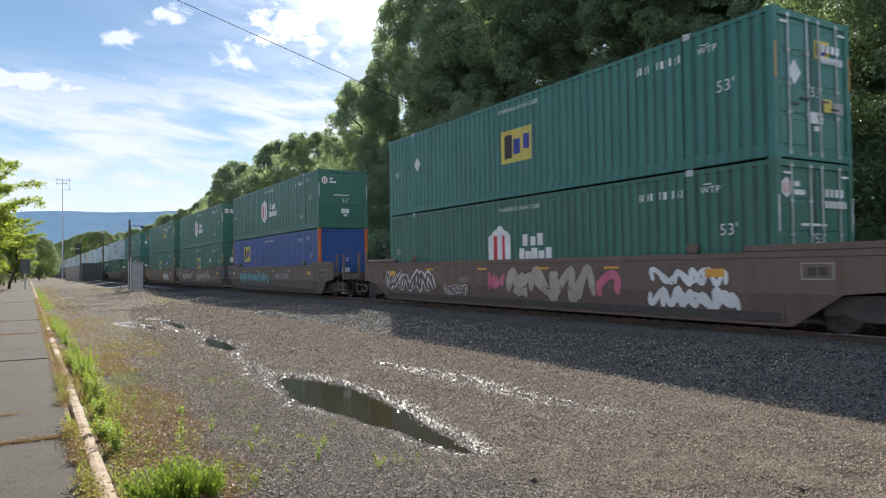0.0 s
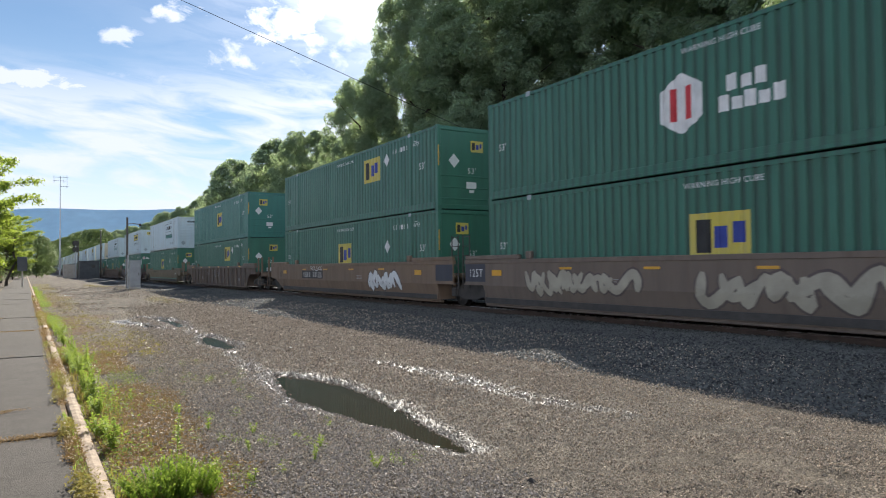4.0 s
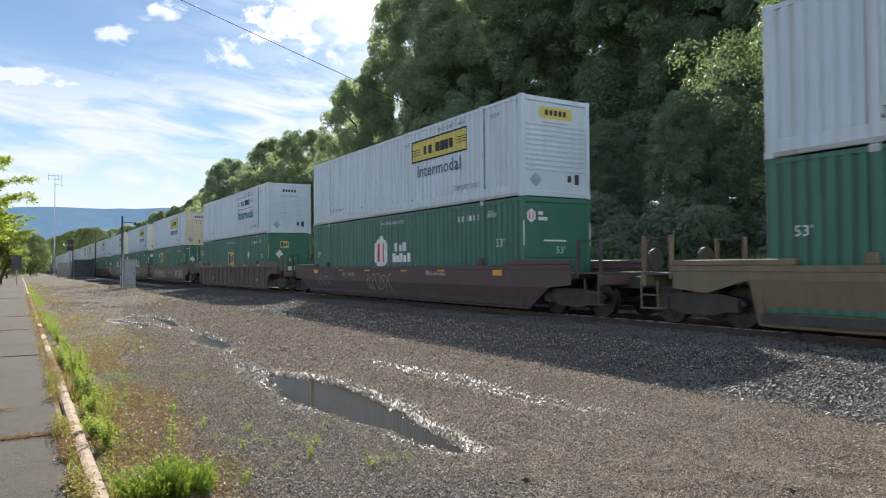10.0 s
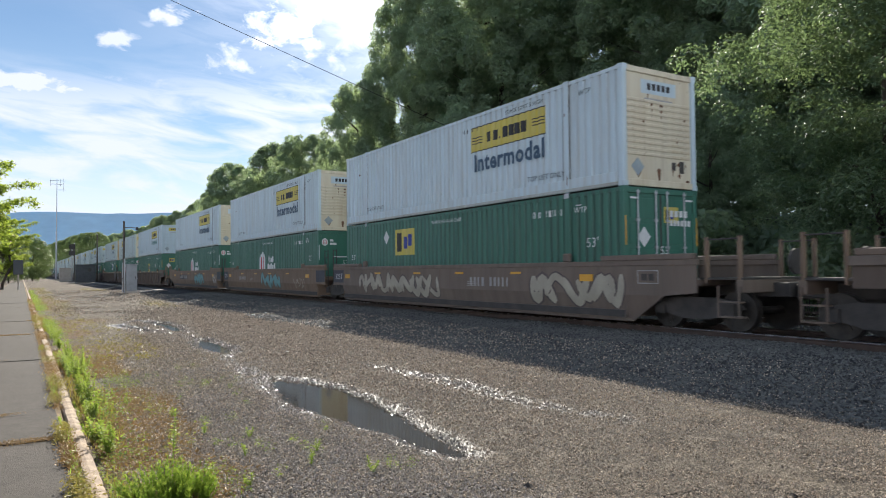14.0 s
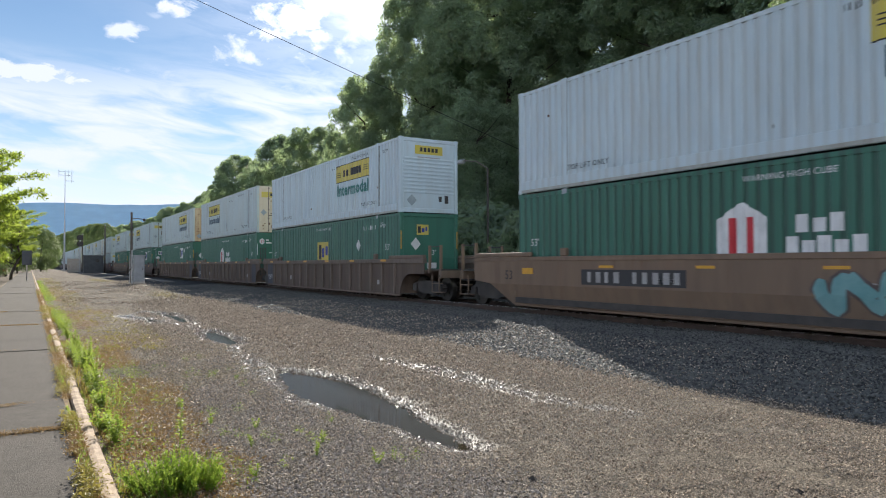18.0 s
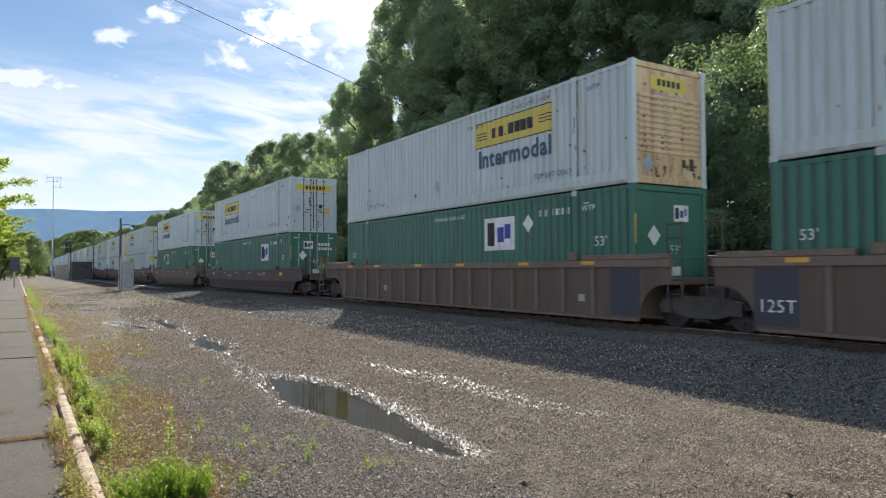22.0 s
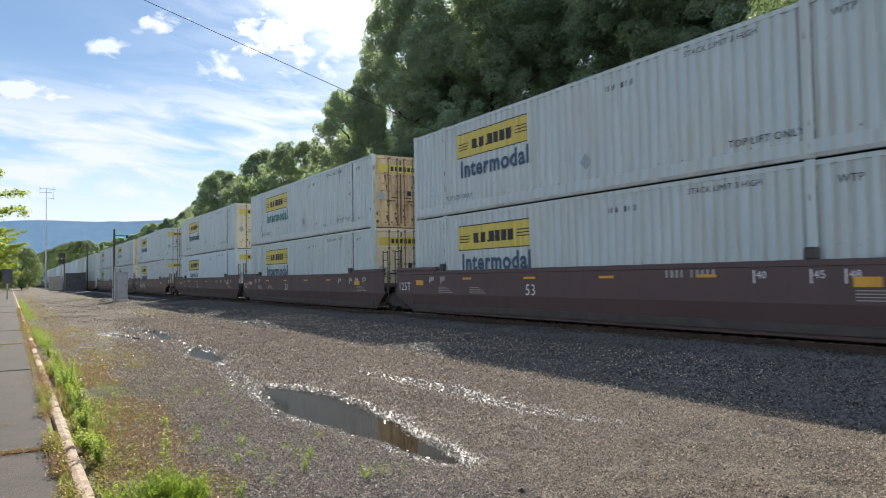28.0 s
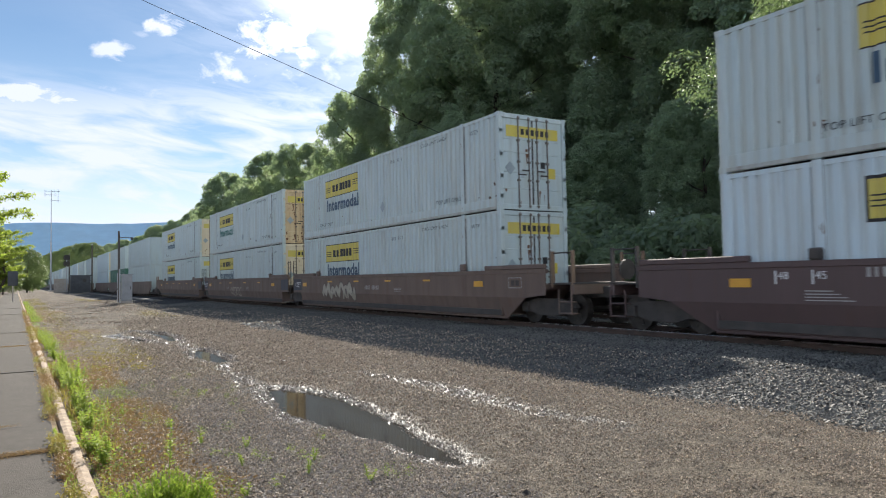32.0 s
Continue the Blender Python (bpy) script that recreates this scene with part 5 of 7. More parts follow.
def car_marks(car, style, numbers, seed, out, lead, trail):
    x = -out - 0.004
    r = random.Random(seed * 7 + 1)
    # the car's number, as bars
    for y, size, z, *wide in numbers:
        at = y
        pitch = wide[0] if wide else 0.80
        if wide:
            flat_marks("dark_backing", [(y - size * (pitch * 10 + 0.1), y + 0.22, z - 0.06, z + size + 0.06)], "charcoal", car, x)
        for k in range(10):
            if k != 4:
                flat_marks("stencilled_bar", [(at - size * r.uniform(0.3, 0.5) * pitch / 0.8, at, z, z + size)], "stencil", car, x - (0.004 if wide else 0), bool(wide))
            at -= size * pitch
    if style == "maroon":
        side_text("53", 0.30, 9.9, 0.76, car, "ink_white", x)
        if trail == "joint":
            side_text("125T", 0.28, LONG + 1.0, 0.84, car, "ink_white", x)
        for t, y in (("40", 3.0), ("45", 1.9), ("48", 1.3), ("45", 14.2), ("48", 14.9), ("53", 0.6)):
            side_text(t, 0.14, y, 1.17, car, "ink_white", x)
            flat_marks("level_mark", [(y + 0.03, y + 0.065, 1.08, 1.33)], "ink_white", car, x)
        for y in (1.2, 12.6, 14.4):
            for k in range(4):
                flat_marks("small_print", [(y - 0.5 - 0.12 * k, y, 0.95 - 0.055 * k, 0.968 - 0.055 * k)], "stencil", car, x)
    elif style == "lone":
        flat_marks("round_mark", [(4.98, 5.2, 1.0, 1.16)], "stencil", car, x)
        for k in range(11):
            flat_marks("stencilled_bar", [(4.86 - 0.095 * k, 4.92 - 0.095 * k, 1.0, 1.0 + (0.13 if k in (0, 3, 8) else 0.09))], "stencil", car, x)
    elif style == "ribbed":
        for e, y in ((lead, -0.28), (trail, LONG - 0.62)):
            if e == "joint":
                flat_marks("dark_plate", [(y, y + 0.9, 0.22, 1.30)], "navy", car, x, True)
        if trail == "joint":
            side_text("125T", 0.24, LONG + 0.2, 0.48, car, "ink_white", x - 0.003)
        flat_marks("data_panel", [(12.2, 12.45, 0.52, 0.72)], "stencil", car, x, True)
        flat_marks("data_panel", [(1.5, 1.72, 0.50, 0.68)], "stencil", car, x, True)
    else:
        if style == "smooth":
            if trail == "joint":
                side_text("125T", 0.24, LONG + 0.92, 0.98, car, "ink_white", x - 0.006)
            if lead == "coupler":
                for row in ((-1.1, -0.5, 1.26, 1.28), (-1.1, -0.5, 0.98, 1.0), (-1.1, -1.08, 1.0, 1.26), (-0.52, -0.5, 1.0, 1.26)):
                    flat_marks("panel_edge", [row], "stencil", car, x)
                flat_marks("dark_panel", [(-0.98, -0.83, 1.05, 1.2)], "dark", car, x)
                flat_marks("dark_panel", [(-0.78, -0.62, 1.05, 1.2)], "dark", car, x)
            side_text("53", 0.26, LONG + 0.5, 0.86, car, "black", x)
        if style == "low":
            for k, wide in enumerate((0.16, 0.12, 0.14, 0.12, 0.13, 0.15)):
                flat_marks("faded_bar", [(12.6 - 0.21 * k - wide, 12.6 - 0.21 * k, 1.02, 1.14)], "dark", car, x)
            flat_marks("pale_plate", [(0.1, 0.5, 0.86, 0.96)], "ink_white", car, x)
        for y in (() if style == "low" else (6.5, 11.0)):
            for k in range(3):
                flat_marks("small_print", [(y - 0.55, y, 0.95 - 0.055 * k, 0.968 - 0.055 * k)], "stencil", car, x)


def stroke(bm, pts, thick, proud):
    """A flat painted stroke on the sill, along (y, z) points."""
    prev = None
    for k, (y, z) in enumerate(pts):
        (ya, za), (yb, zb) = pts[max(0, k - 1)], pts[min(len(pts) - 1, k + 1)]
        d = math.hypot(yb - ya, zb - za) or 1e-6
        ny, nz = -(zb - za) / d * thick / 2, (yb - ya) / d * thick / 2
        cur = [bm.verts.new((sill_x(z + e * nz) - proud, y + e * ny, z + e * nz)) for e in (-1, 1)]
        if prev:
            bm.faces.new((prev[0], prev[1], cur[1], cur[0]))
        prev = cur


def tag_scrawl(car, y, z, wide, tall, ink, seed, thick=0.05):
    """Sprayed graffiti: a thin looping tag, or a row of fat rounded shapes with dark edges."""
    r = random.Random(seed)
    if 0 < thick < 0.10:
        loops = max(3, int(wide / 0.5))
        pts = []
        for i in range(loops * 16 + 1):
            t = i / 16
            swing = math.cos(t * math.tau + 0.5 * math.sin(t * 1.7 + seed))
            pts.append((y - wide * t / loops + 0.30 * wide / loops * math.sin(2 * t * math.tau + seed), z + tall * (0.5 + (0.40 + 0.08 * math.sin(2.9 * t + seed)) * swing)))
        bm = bmesh.new()
        stroke(bm, pts, thick * 0.75, 0.004)
        return part("graffiti", bm, M[ink], car, "thin sprayed looping graffiti tag")
    hollow = thick < 0
    count = max(1, int(round(wide / (tall * (0.5 if hollow else 0.66)))))
    step = wide / count
    for k in range(count):
        # tangled strokes that overlap their neighbours
        body = tall * r.uniform(0.17, 0.27) * (0.7 if hollow else 1.0)
        turns = r.randint(3, 5)
        high = r.random() < 0.5
        knots = []
        for q in range(turns):
            high = not high
            knots.append((-0.35 + 1.7 * q / (turns - 1) + r.uniform(-0.30, 0.30), r.uniform(0.72, 1.0) if high else r.uniform(0.0, 0.30)))
        if k % 2:
            knots = [(u, 1 - v) for u, v in knots]
        slope = r.uniform(-0.3, 0.3)
        line = [(y - min(wide, max(0.0, step * (k + u))) - slope * tall * (v - 0.5), z + tall * (0.10 + 0.80 * v)) for u, v in flowing(knots)]
        lift = 0.0009 * (k % 3)
        bm = bmesh.new()
        fat_stroke(bm, line, body * 1.6, 0.003 + lift)
        edge = part("graffiti", bm, M[ink if hollow else "ink_dark"], car, "tangled sprayed graffiti stroke")
        bm = bmesh.new()
        fat_stroke(bm, line, body * (0.8 if hollow else 1.1), 0.0066 + lift)
        part("graffiti_fill", bm, M["ink_dark" if hollow else ink], edge)


def flowing(pts, steps=6):
    """A smooth line through the points."""
    out = []
    ext = [pts[0], *pts, pts[-1]]
    for a, b, c, d in zip(ext, ext[1:], ext[2:], ext[3:]):
        for i in range(steps):
            t = i / steps
            out.append(tuple(0.5 * (2 * q + (v - p) * t + (2 * p - 5 * q + 4 * v - w) * t * t + (3 * q - p - 3 * v + w) * t ** 3) for p, q, v, w in zip(a, b, c, d)))
    return out + [pts[-1]]


def fat_stroke(bm, pts, thick, proud, cuts=6):
    """A broad sprayed stroke with round ends that lies on the sill, along (y, z) points."""
    prev, last = None, len(pts) - 1
    for k, (y, z) in enumerate(pts):
        (ya, za), (yb, zb) = pts[max(0, k - 1)], pts[min(last, k + 1)]
        d = math.hypot(yb - ya, zb - za) or 1e-6
        w = thick / 2 * min(1.0, 0.45 + 0.3 * min(k, last - k))
        cur = []
        for e in (2 * i / (cuts - 1) - 1 for i in range(cuts)):
            zz = min(1.33, max(0.17, z + e * w * (yb - ya) / d))
            cur.append(bm.verts.new((sill_x(zz) - proud - 0.00004 * k, y - e * w * (zb - za) / d, zz)))
        if prev:
            for i in range(cuts - 1):
                bm.faces.new((prev[i], prev[i + 1], cur[i + 1], cur[i]))
        prev = cur


# ---- the train: what it is made of ----
KINDS = {
    "green": (lambda: green_container(1, "square"), "dark green corrugated steel container with a yellow square sign"),
    "green_door": (lambda: green_container(2, "square", "door", "teal"), "teal-green corrugated container with door bars and yellow sign"),
    "teal": (lambda: green_container(3, "square", "front", "teal", 7.47, logo_z=1.10), "teal-green corrugated steel container with a yellow square sign"),
    "fore": (lambda: green_container(4, "square", "front", "green", 5.25, logo_z=1.48), "dark green corrugated container with yellow sign near its end"),
    "fore_pale": (lambda: green_container(4, "square", "front", "green", 5.25, "ink_white", logo_z=1.48), "dark green corrugated container with pale sign near its end"),
    "pale": (lambda: green_container(5, "square", "door", "green", 4.36, "ink_white", logo_z=1.46), "dark green container with door bars and a pale square sign"),
    "aft": (lambda: green_container(6, "square", "door", "green", 10.9, logo_z=1.52), "dark green container with door bars, sign near the tail"),
    "blue": (lambda: green_container(7, "square", "front", "blue", 12.79, logo_z=1.46), "bright blue corrugated container with orange corner posts"),
    "hex": (lambda: green_container(8, "hex"), "dark green corrugated container with a white hexagon sign"),
    "hex_door": (lambda: green_container(9, "hex", "door"), "dark green container with door bars and white hexagon sign"),
    "hex_dash": (lambda: green_container(10, "hex", "front", "green", dashes=True), "green container with hexagon sign and white dashes along its foot"),
    "white": (lambda: white_container(11), "white corrugated container with a yellow banner sign"),
    "white_new": (lambda: white_container(13, border=True), "clean white container with a black-edged yellow banner"),
    "white_plain": (lambda: white_container(12, sign="white", second="ink_green"), "white corrugated container with a faded pale banner"),
    "white_cream": (lambda: white_container(16, end_colour="cream", second="ink_slate"), "white corrugated container with a yellowed cream end wall"),
    "white_rust": (lambda: white_container(17, colour="worn_white", end_colour="rusty_cream", second="ink_slate"), "worn white container with a rust-stained cream end"),
    "door": (lambda: white_container(19, "door", "worn_white", "worn_white", second="ink_slate"), "worn white container with door bars and yellow banner"),
    "door_new": (lambda: white_container(21, "door", "white", "white", border=True, second="ink_slate"), "clean white container with door bars, black-edged banner"),
    "door_cream": (lambda: white_container(23, "door", "worn_white", "cream", second="ink_slate"), "chipped white container with yellowed cream doors"),
    "far_white": (lambda: far_container("worn_white", "worn_white"), "far-off white corrugated steel container on the train"),
    "far_cream": (lambda: far_container("white", "cream"), "far-off white container with a cream-coloured end"),
    "far_green": (lambda: far_container("green", "green"), "far-off dark green corrugated steel container"),
    "door_rust": (lambda: white_container(25, "door", "worn_white", "rusty_cream", second="ink_green"), "white container with badly rusted cream doors"),
}
CAR_WORDS = {
    "low_tan": "dull tan low-sided well car with faded black stencils",
    "dusty": "dusty grey-brown smooth-sided well car with sprayed graffiti",
    "brown": "rusty brown smooth-sided well car with sprayed graffiti", "tan": "orange-tan smooth-sided well car with grime and graffiti",
    "ribbrown": "dusty brown well car with upright side ribs", "maroon": "dark maroon smooth-sided well car with white stencils",
}
# place of the leading end at the start, lower box, upper box, car style, car colour, leading end, trailing end
CONSIST = [
    (-15.75, "green", "green", "smooth", "brown", "coupler", "coupler"),
    (7.83, "hex_door", "green_door", "smooth", "brown", "coupler", "coupler"),
    (31.67, "blue", "hex_dash", "smooth", "dusty", "coupler", "joint"),
    (51.05, "green", "hex", "smooth", "dusty", "joint", "joint"),
    (70.24, "green", "fore", "smooth", "tan", "joint", "coupler"),
    (93.74, "fore", "teal", "ribbed", "ribbrown", "coupler", "coupler"),
    (117.4, "green", "white_plain", "low", "low_tan", "coupler", "coupler"),
    (140.97, "hex", "white_new", "lone", "maroon", "coupler", "coupler"),
    (164.36, "green", "white_plain", "ribbed", "ribbrown", "coupler", "coupler"),
    (187.84, "aft", "white_cream", "smooth", "dusty", "coupler", "joint"),
    (207.36, "hex", "white_cream", "smooth", "tan", "joint", "joint"),
    (226.81, "hex", "white_cream", "smooth", "tan", "joint", "coupler"),
    (250.39, "green", "white", "ribbed", "ribbrown", "coupler", "joint"),
    (269.67, "hex", "door_cream", "ribbed", "ribbrown", "joint", "joint"),
    (289.2, "fore_pale", "white_rust", "ribbed", "ribbrown", "joint", "coupler"),
    (312.69, "pale", "door", "lone", "maroon", "coupler", "coupler"),
    (336.23, "aft", "door", "smooth", "brown", "coupler", "coupler"),
    (359.62, "door", "door", "maroon", "maroon", "coupler", "joint"),
    (379.11, "door_cream", "door_rust", "maroon", "maroon", "joint", "joint"),
    (398.76, "door_new", "door_cream", "maroon", "maroon", "joint", "coupler"),
    (422.33, "door", "door", "smooth", "brown", "coupler", "joint"),
    (441.67, "door_cream", "door_rust", "smooth", "brown", "joint", "joint"),
    (461.1, "door", "door_cream", "smooth", "brown", "joint", "coupler"),
]
place = 461.1
for i in range(20):
    place += 23.5 if i % 3 == 0 else 19.45
    CONSIST.append((place, ("far_white", "far_green", "far_cream", "far_white")[i % 4], ("far_white", "far_white", "far_cream")[i % 3], "smooth", "brown", "coupler" if i % 3 == 0 else "joint", "coupler" if i % 3 == 2 else "joint"))
# metres that the train has gone, by time
GONE = [(0, 0.0), (4, 50.02), (8, 100.36), (12, 150.93), (16, 201.67), (20, 252.54), (24, 303.55), (28, 354.72), (32, 406.10)]
BUILT = {}
TRAIN = []


def fetch(key, maker):
    """The first of a kind is built, the rest are copies of it."""
    if key not in BUILT:
        BUILT[key] = maker()
        return BUILT[key]
    return copy_thing(BUILT[key], Matrix())


def make_train():
    for i, (y, lower, upper, style, colour, lead, trail) in enumerate(CONSIST):
        near = 0 < i < 23
        variant = i if near else 0
        if i >= 23:
            car = fetch("far_car", lambda: far_car("brown"))
        else:
            car = fetch(("car", style, colour, lead, trail, variant), lambda: well_car(style, colour, lead, trail, i + 1, CAR_NUMBERS.get(i, [])))
        tagged(car, CAR_WORDS[colour] if i < 23 else "far-off rusty brown well car of the train")
        TRAIN.append((car, TRACK, y, RAIL_TOP))
        for key, z in ((lower, 0.38), (upper, 0.38 + HIGH + 0.012)):
            box_thing = fetch(key, KINDS[key][0])
            tagged(box_thing, KINDS[key][1])
            TRAIN.append((box_thing, TRACK, y, RAIL_TOP + z))
        for row in GRAFFITI.get(i, LATER_GRAFFITI.get(i, [])):
            tag_scrawl(car, *row)


CAR_NUMBERS = {2: [(6.28, 0.27, 0.80)], 4: [(12.91, 0.26, 0.86, 0.98)], 7: [(12.43, 0.16, 0.92)], 9: [(6.33, 0.26, 0.84)], 10: [(13.5, 0.2, 0.86)], 15: [(12.31, 0.17, 0.90)], 11: [(13.18, 0.26, 0.84, 1.15)], 17: [(5.12, 0.16, 1.2)], 19: [(13.34, 0.16, 1.2)], 20: [(9.0, 0.16, 0.9)]}
GRAFFITI = {
    1: [(16.2, 0.36, 3.5, 0.92, "ink_white", 3, -0.06), (12.0, 0.36, 1.4, 0.42, "ink_white", 4, -0.045), (9.3, 0.55, 0.7, 0.6, "ink_pink", 8, 0.16), (8.3, 0.22, 3.5, 1.15, "ink_cream", 5, 0.20), (4.6, 0.45, 0.6, 0.8, "ink_pink", 6, 0.24), (2.95, 0.78, 1.9, 0.50, "ink_white", 7, 0.17), (3.05, 0.28, 2.2, 0.55, "ink_white", 47, 0.17)],
    2: [(13.9, 0.45, 6.2, 0.75, "ink_teal", 9, 0.14), (1.6, 0.75, 1.2, 0.35, "ink_cream", 11, 0.03)],
    3: [(14.1, 0.45, 4.0, 0.8, "ink_cream", 13, 0.14), (8.4, 0.4, 5.0, 0.85, "ink_cream", 15, 0.13), (2.9, 0.55, 2.0, 0.3, "ink_cream", 16, 0.04)],
    4: [(11.95, 1.16, 1.6, 0.28, "ink_white", 17, 0.04), (5.2, 0.35, 2.6, 0.85, "ink_white", 19, 0.14)],
    5: [(11.3, 0.75, 1.6, 0.5, "stencil", 51, 0.03), (9.0, 0.74, 2.6, 0.52, "stencil", 53, 0.035)],
    7: [(10.0, 0.30, 2.2, 0.80, "stencil", 41, 0.045), (15.5, 0.5, 1.9, 0.5, "stencil", 43, 0.03)],
}
LATER_GRAFFITI = {
    9: [(14.5, 0.4, 6.2, 0.9, "ink_cream", 21, 0.15), (3.2, 0.3, 3.2, 1.05, "ink_cream", 23, 0.13)],
    10: [(8.6, 0.35, 3.2, 0.95, "ink_teal", 25, 0.11), (3.0, 0.5, 1.4, 0.5, "ink_cream", 26, 0.05)],
    11: [(7.3, 0.3, 3.0, 1.05, "ink_teal", 29, 0.18), (1.2, 0.5, 1.0, 0.7, "ink_white", 31, 0.05)],
    20: [(13.4, 0.4, 3.4, 0.8, "ink_cream", 33, 0.10)],
    21: [(10.0, 0.4, 2.4, 0.6, "ink_cream", 35, 0.08)],
}
M["ink_cream"] = plain("faded_cream_spray", (0.30, 0.27, 0.21), (0.42, 0.38, 0.30), 2.0, 0.7, 0.0)
M["brownmat"] = leaf_material("matted_dead_growth", (0.15, 0.08, 0.03), (0.29, 0.175, 0.065), (0.34, 0.22, 0.07), 0.3)
M["rust_light"] = plain("rust_stain", (0.085, 0.042, 0.022), (0.21, 0.105, 0.055), 9.0, 0.8, 0.2)
M["rod"] = plain("dark_lock_rod", (0.10, 0.085, 0.075), (0.20, 0.175, 0.15), 6.0, 0.55, 0.1, 0.2)
M["rust"] = plain("rust_spot", (0.05, 0.03, 0.02), (0.14, 0.07, 0.035), 8.0, 0.8, 0.2)
M["ink_dark"] = plain("faded_dark_spray", (0.07, 0.055, 0.05), (0.13, 0.10, 0.09), 2.0, 0.7, 0.0)
M["ink_pink"] = plain("pink_spray", (0.45, 0.10, 0.16), (0.55, 0.16, 0.22), 2.0, 0.7, 0.0)
M["ink_teal"] = plain("faded_teal_spray", (0.10, 0.26, 0.26), (0.20, 0.36, 0.36), 2.0, 0.7, 0.0)
make_train()

# ---- trees and plants ----


def limbs(bm, seed, high, r0):
    """A tapered trunk with limbs; gives the limb ends."""
    r = random.Random(seed)
    tips, at, rad = [], Vector((0, 0, -0.2)), r0
    steps = 6
    for k in range(steps):
        to = at + Vector((r.uniform(-0.3, 0.3), r.uniform(-0.3, 0.3), high * 0.75 / steps))
        tube(bm, at, to, rad, rad * 0.85, 8, False)
        if k >= 1:
            for j in range(3):
                a = r.uniform(0, math.tau)
                far = high * r.uniform(0.12, 0.22)
                end = to + Vector((math.cos(a) * far, math.sin(a) * far, far * r.uniform(0.3, 0.9)))
                mid = to.lerp(end, 0.5) + Vector((0, 0, -0.05 * far))
                tube(bm, to, mid, rad * 0.45, rad * 0.3, 6, False)
                tube(bm, mid, end, rad * 0.3, rad * 0.08, 6, False)
                tips.append(end)
        at, rad = to, rad * 0.85
    return tips


def leaves(name, centres, radii, count, size, seed, material, flat=1.0, hollow=0.55, rise=0.0):
    """Many leaf pieces on uneven clumps, in one mesh. rise: how far the leaves gather on the tops of the clumps."""
    r = np.random.default_rng(seed)
    centres, radii = np.asarray(centres, float), np.asarray(radii, float)
    pick = r.choice(len(centres), count, p=radii ** 2 / (radii ** 2).sum())
    d = r.normal(0, 1, (count, 3))
    d /= np.linalg.norm(d, axis=1)[:, None]
    d[:, 2] = np.where(r.random(count) < rise, np.abs(d[:, 2]), d[:, 2])
    dist = hollow + (1 - hollow) * r.random(count) ** 0.6
    p = centres[pick] + d * (radii[pick] * dist)[:, None] * np.array([1, 1, flat])
    n = d + r.normal(0, 0.55, (count, 3)) + np.array([0, 0, 0.35 + rise])
    n /= np.linalg.norm(n, axis=1)[:, None]
    t = np.cross(n, r.normal(0, 1, (count, 3)))
    t /= np.linalg.norm(t, axis=1)[:, None] + 1e-9
    b = np.cross(n, t)
    s = size * (0.6 + 0.8 * r.random(count))[:, None]
    v = np.stack([p - t * s, p + b * s * 0.45 + n * s * 0.12, p + t * s, p - b * s * 0.45 + n * s * 0.12], 1)
    f = np.arange(count * 4).reshape(-1, 4)
    return sheet(name, v.reshape(-1, 3), f, material)


def make_tree(seed, high, wide, count, size, material, low=0.12, name="tree", clumps=430, lump=1.0, rise=0.5):
    """A domed crown with lobes: many small leaf clumps on it, a few within."""
    thing = empty(name, "tall broadleaf tree with a dense dark green crown", "tree", "trees behind the tracks")
    bm = bmesh.new()
    limbs(bm, seed, high, 0.017 * high)
    part("trunk", bm, M["bark"], thing)
    r = random.Random(seed + 50)
    lobes = [(r.uniform(0, math.tau), r.uniform(0.05, 1.0), r.uniform(0.28, 0.62), r.uniform(-0.22, 0.24)) for k in range(40)]

    def reach(a, h):
        q = wide * math.sin(math.pi * (0.14 + 0.845 * h) ** 1.1) ** 0.45
        for la, lh, spread, amount in lobes:
            da = (a - la + math.pi) % math.tau - math.pi
            q *= 1 + amount * math.exp(-(da * da + (h - lh) ** 2 * 28.0) / (spread * spread))
        return q

    cs, rs = [], []
    for k in range(clumps):
        h, a = low + (1 - low) * r.random() ** 0.85, r.uniform(0, math.tau)
        q = reach(a, h) * (1 - 0.30 * r.random() ** 2)
        cs.append((math.cos(a) * q, math.sin(a) * q, high * (0.02 + 0.95 * h)))
        rs.append(wide * lump * (0.07 + 0.13 * r.random() ** 1.6))
    for k in range(90):
        h, a = r.uniform(low, 0.9), r.uniform(0, math.tau)
        q = reach(a, h) * r.uniform(0.1, 0.7)
        cs.append((math.cos(a) * q, math.sin(a) * q, high * h))
        rs.append(wide * r.uniform(0.14, 0.22))
    part("crown", leaves("crown", cs, rs, count, size, seed, material, 0.78, 0.55, rise), material, thing)
    return thing


TREES = {}


def plant(kind, x, y, high, turn, label="", wide=1.0):
    """A tree of a kind, at its place and height."""
    maker, base = {
        "big": (lambda: make_tree(11, 25.0, 7.6, 165000, 0.145, M["leaf"], 0.05), 25.0),
        "mid": (lambda: make_tree(23, 21.0, 6.4, 120000, 0.14, M["leaf"], 0.04), 21.0),
        "far": (lambda: make_tree(37, 19.0, 6.2, 75000, 0.17, M["leaf"], 0.03), 19.0),
        "green": (lambda: make_tree(53, 14.0, 5.0, 24000, 0.17, M["leaf_mid"], 0.03), 14.0),
        "light": (lambda: make_tree(41, 11.0, 4.2, 80000, 0.062, M["leaf_side"], 0.22, clumps=210, lump=1.25, rise=0.8), 11.0),
    }[kind]
    if kind not in TREES:
        ob = TREES[kind] = maker()
    else:
        ob = copy_thing(TREES[kind], Matrix())
    ob.matrix_basis = pose(x, y, float(ground_height(x, y)), 0, 0, turn)
    ob.scale = (high / base * wide, high / base * wide, high / base)
    if label:
        tagged(ob, label)
    return ob


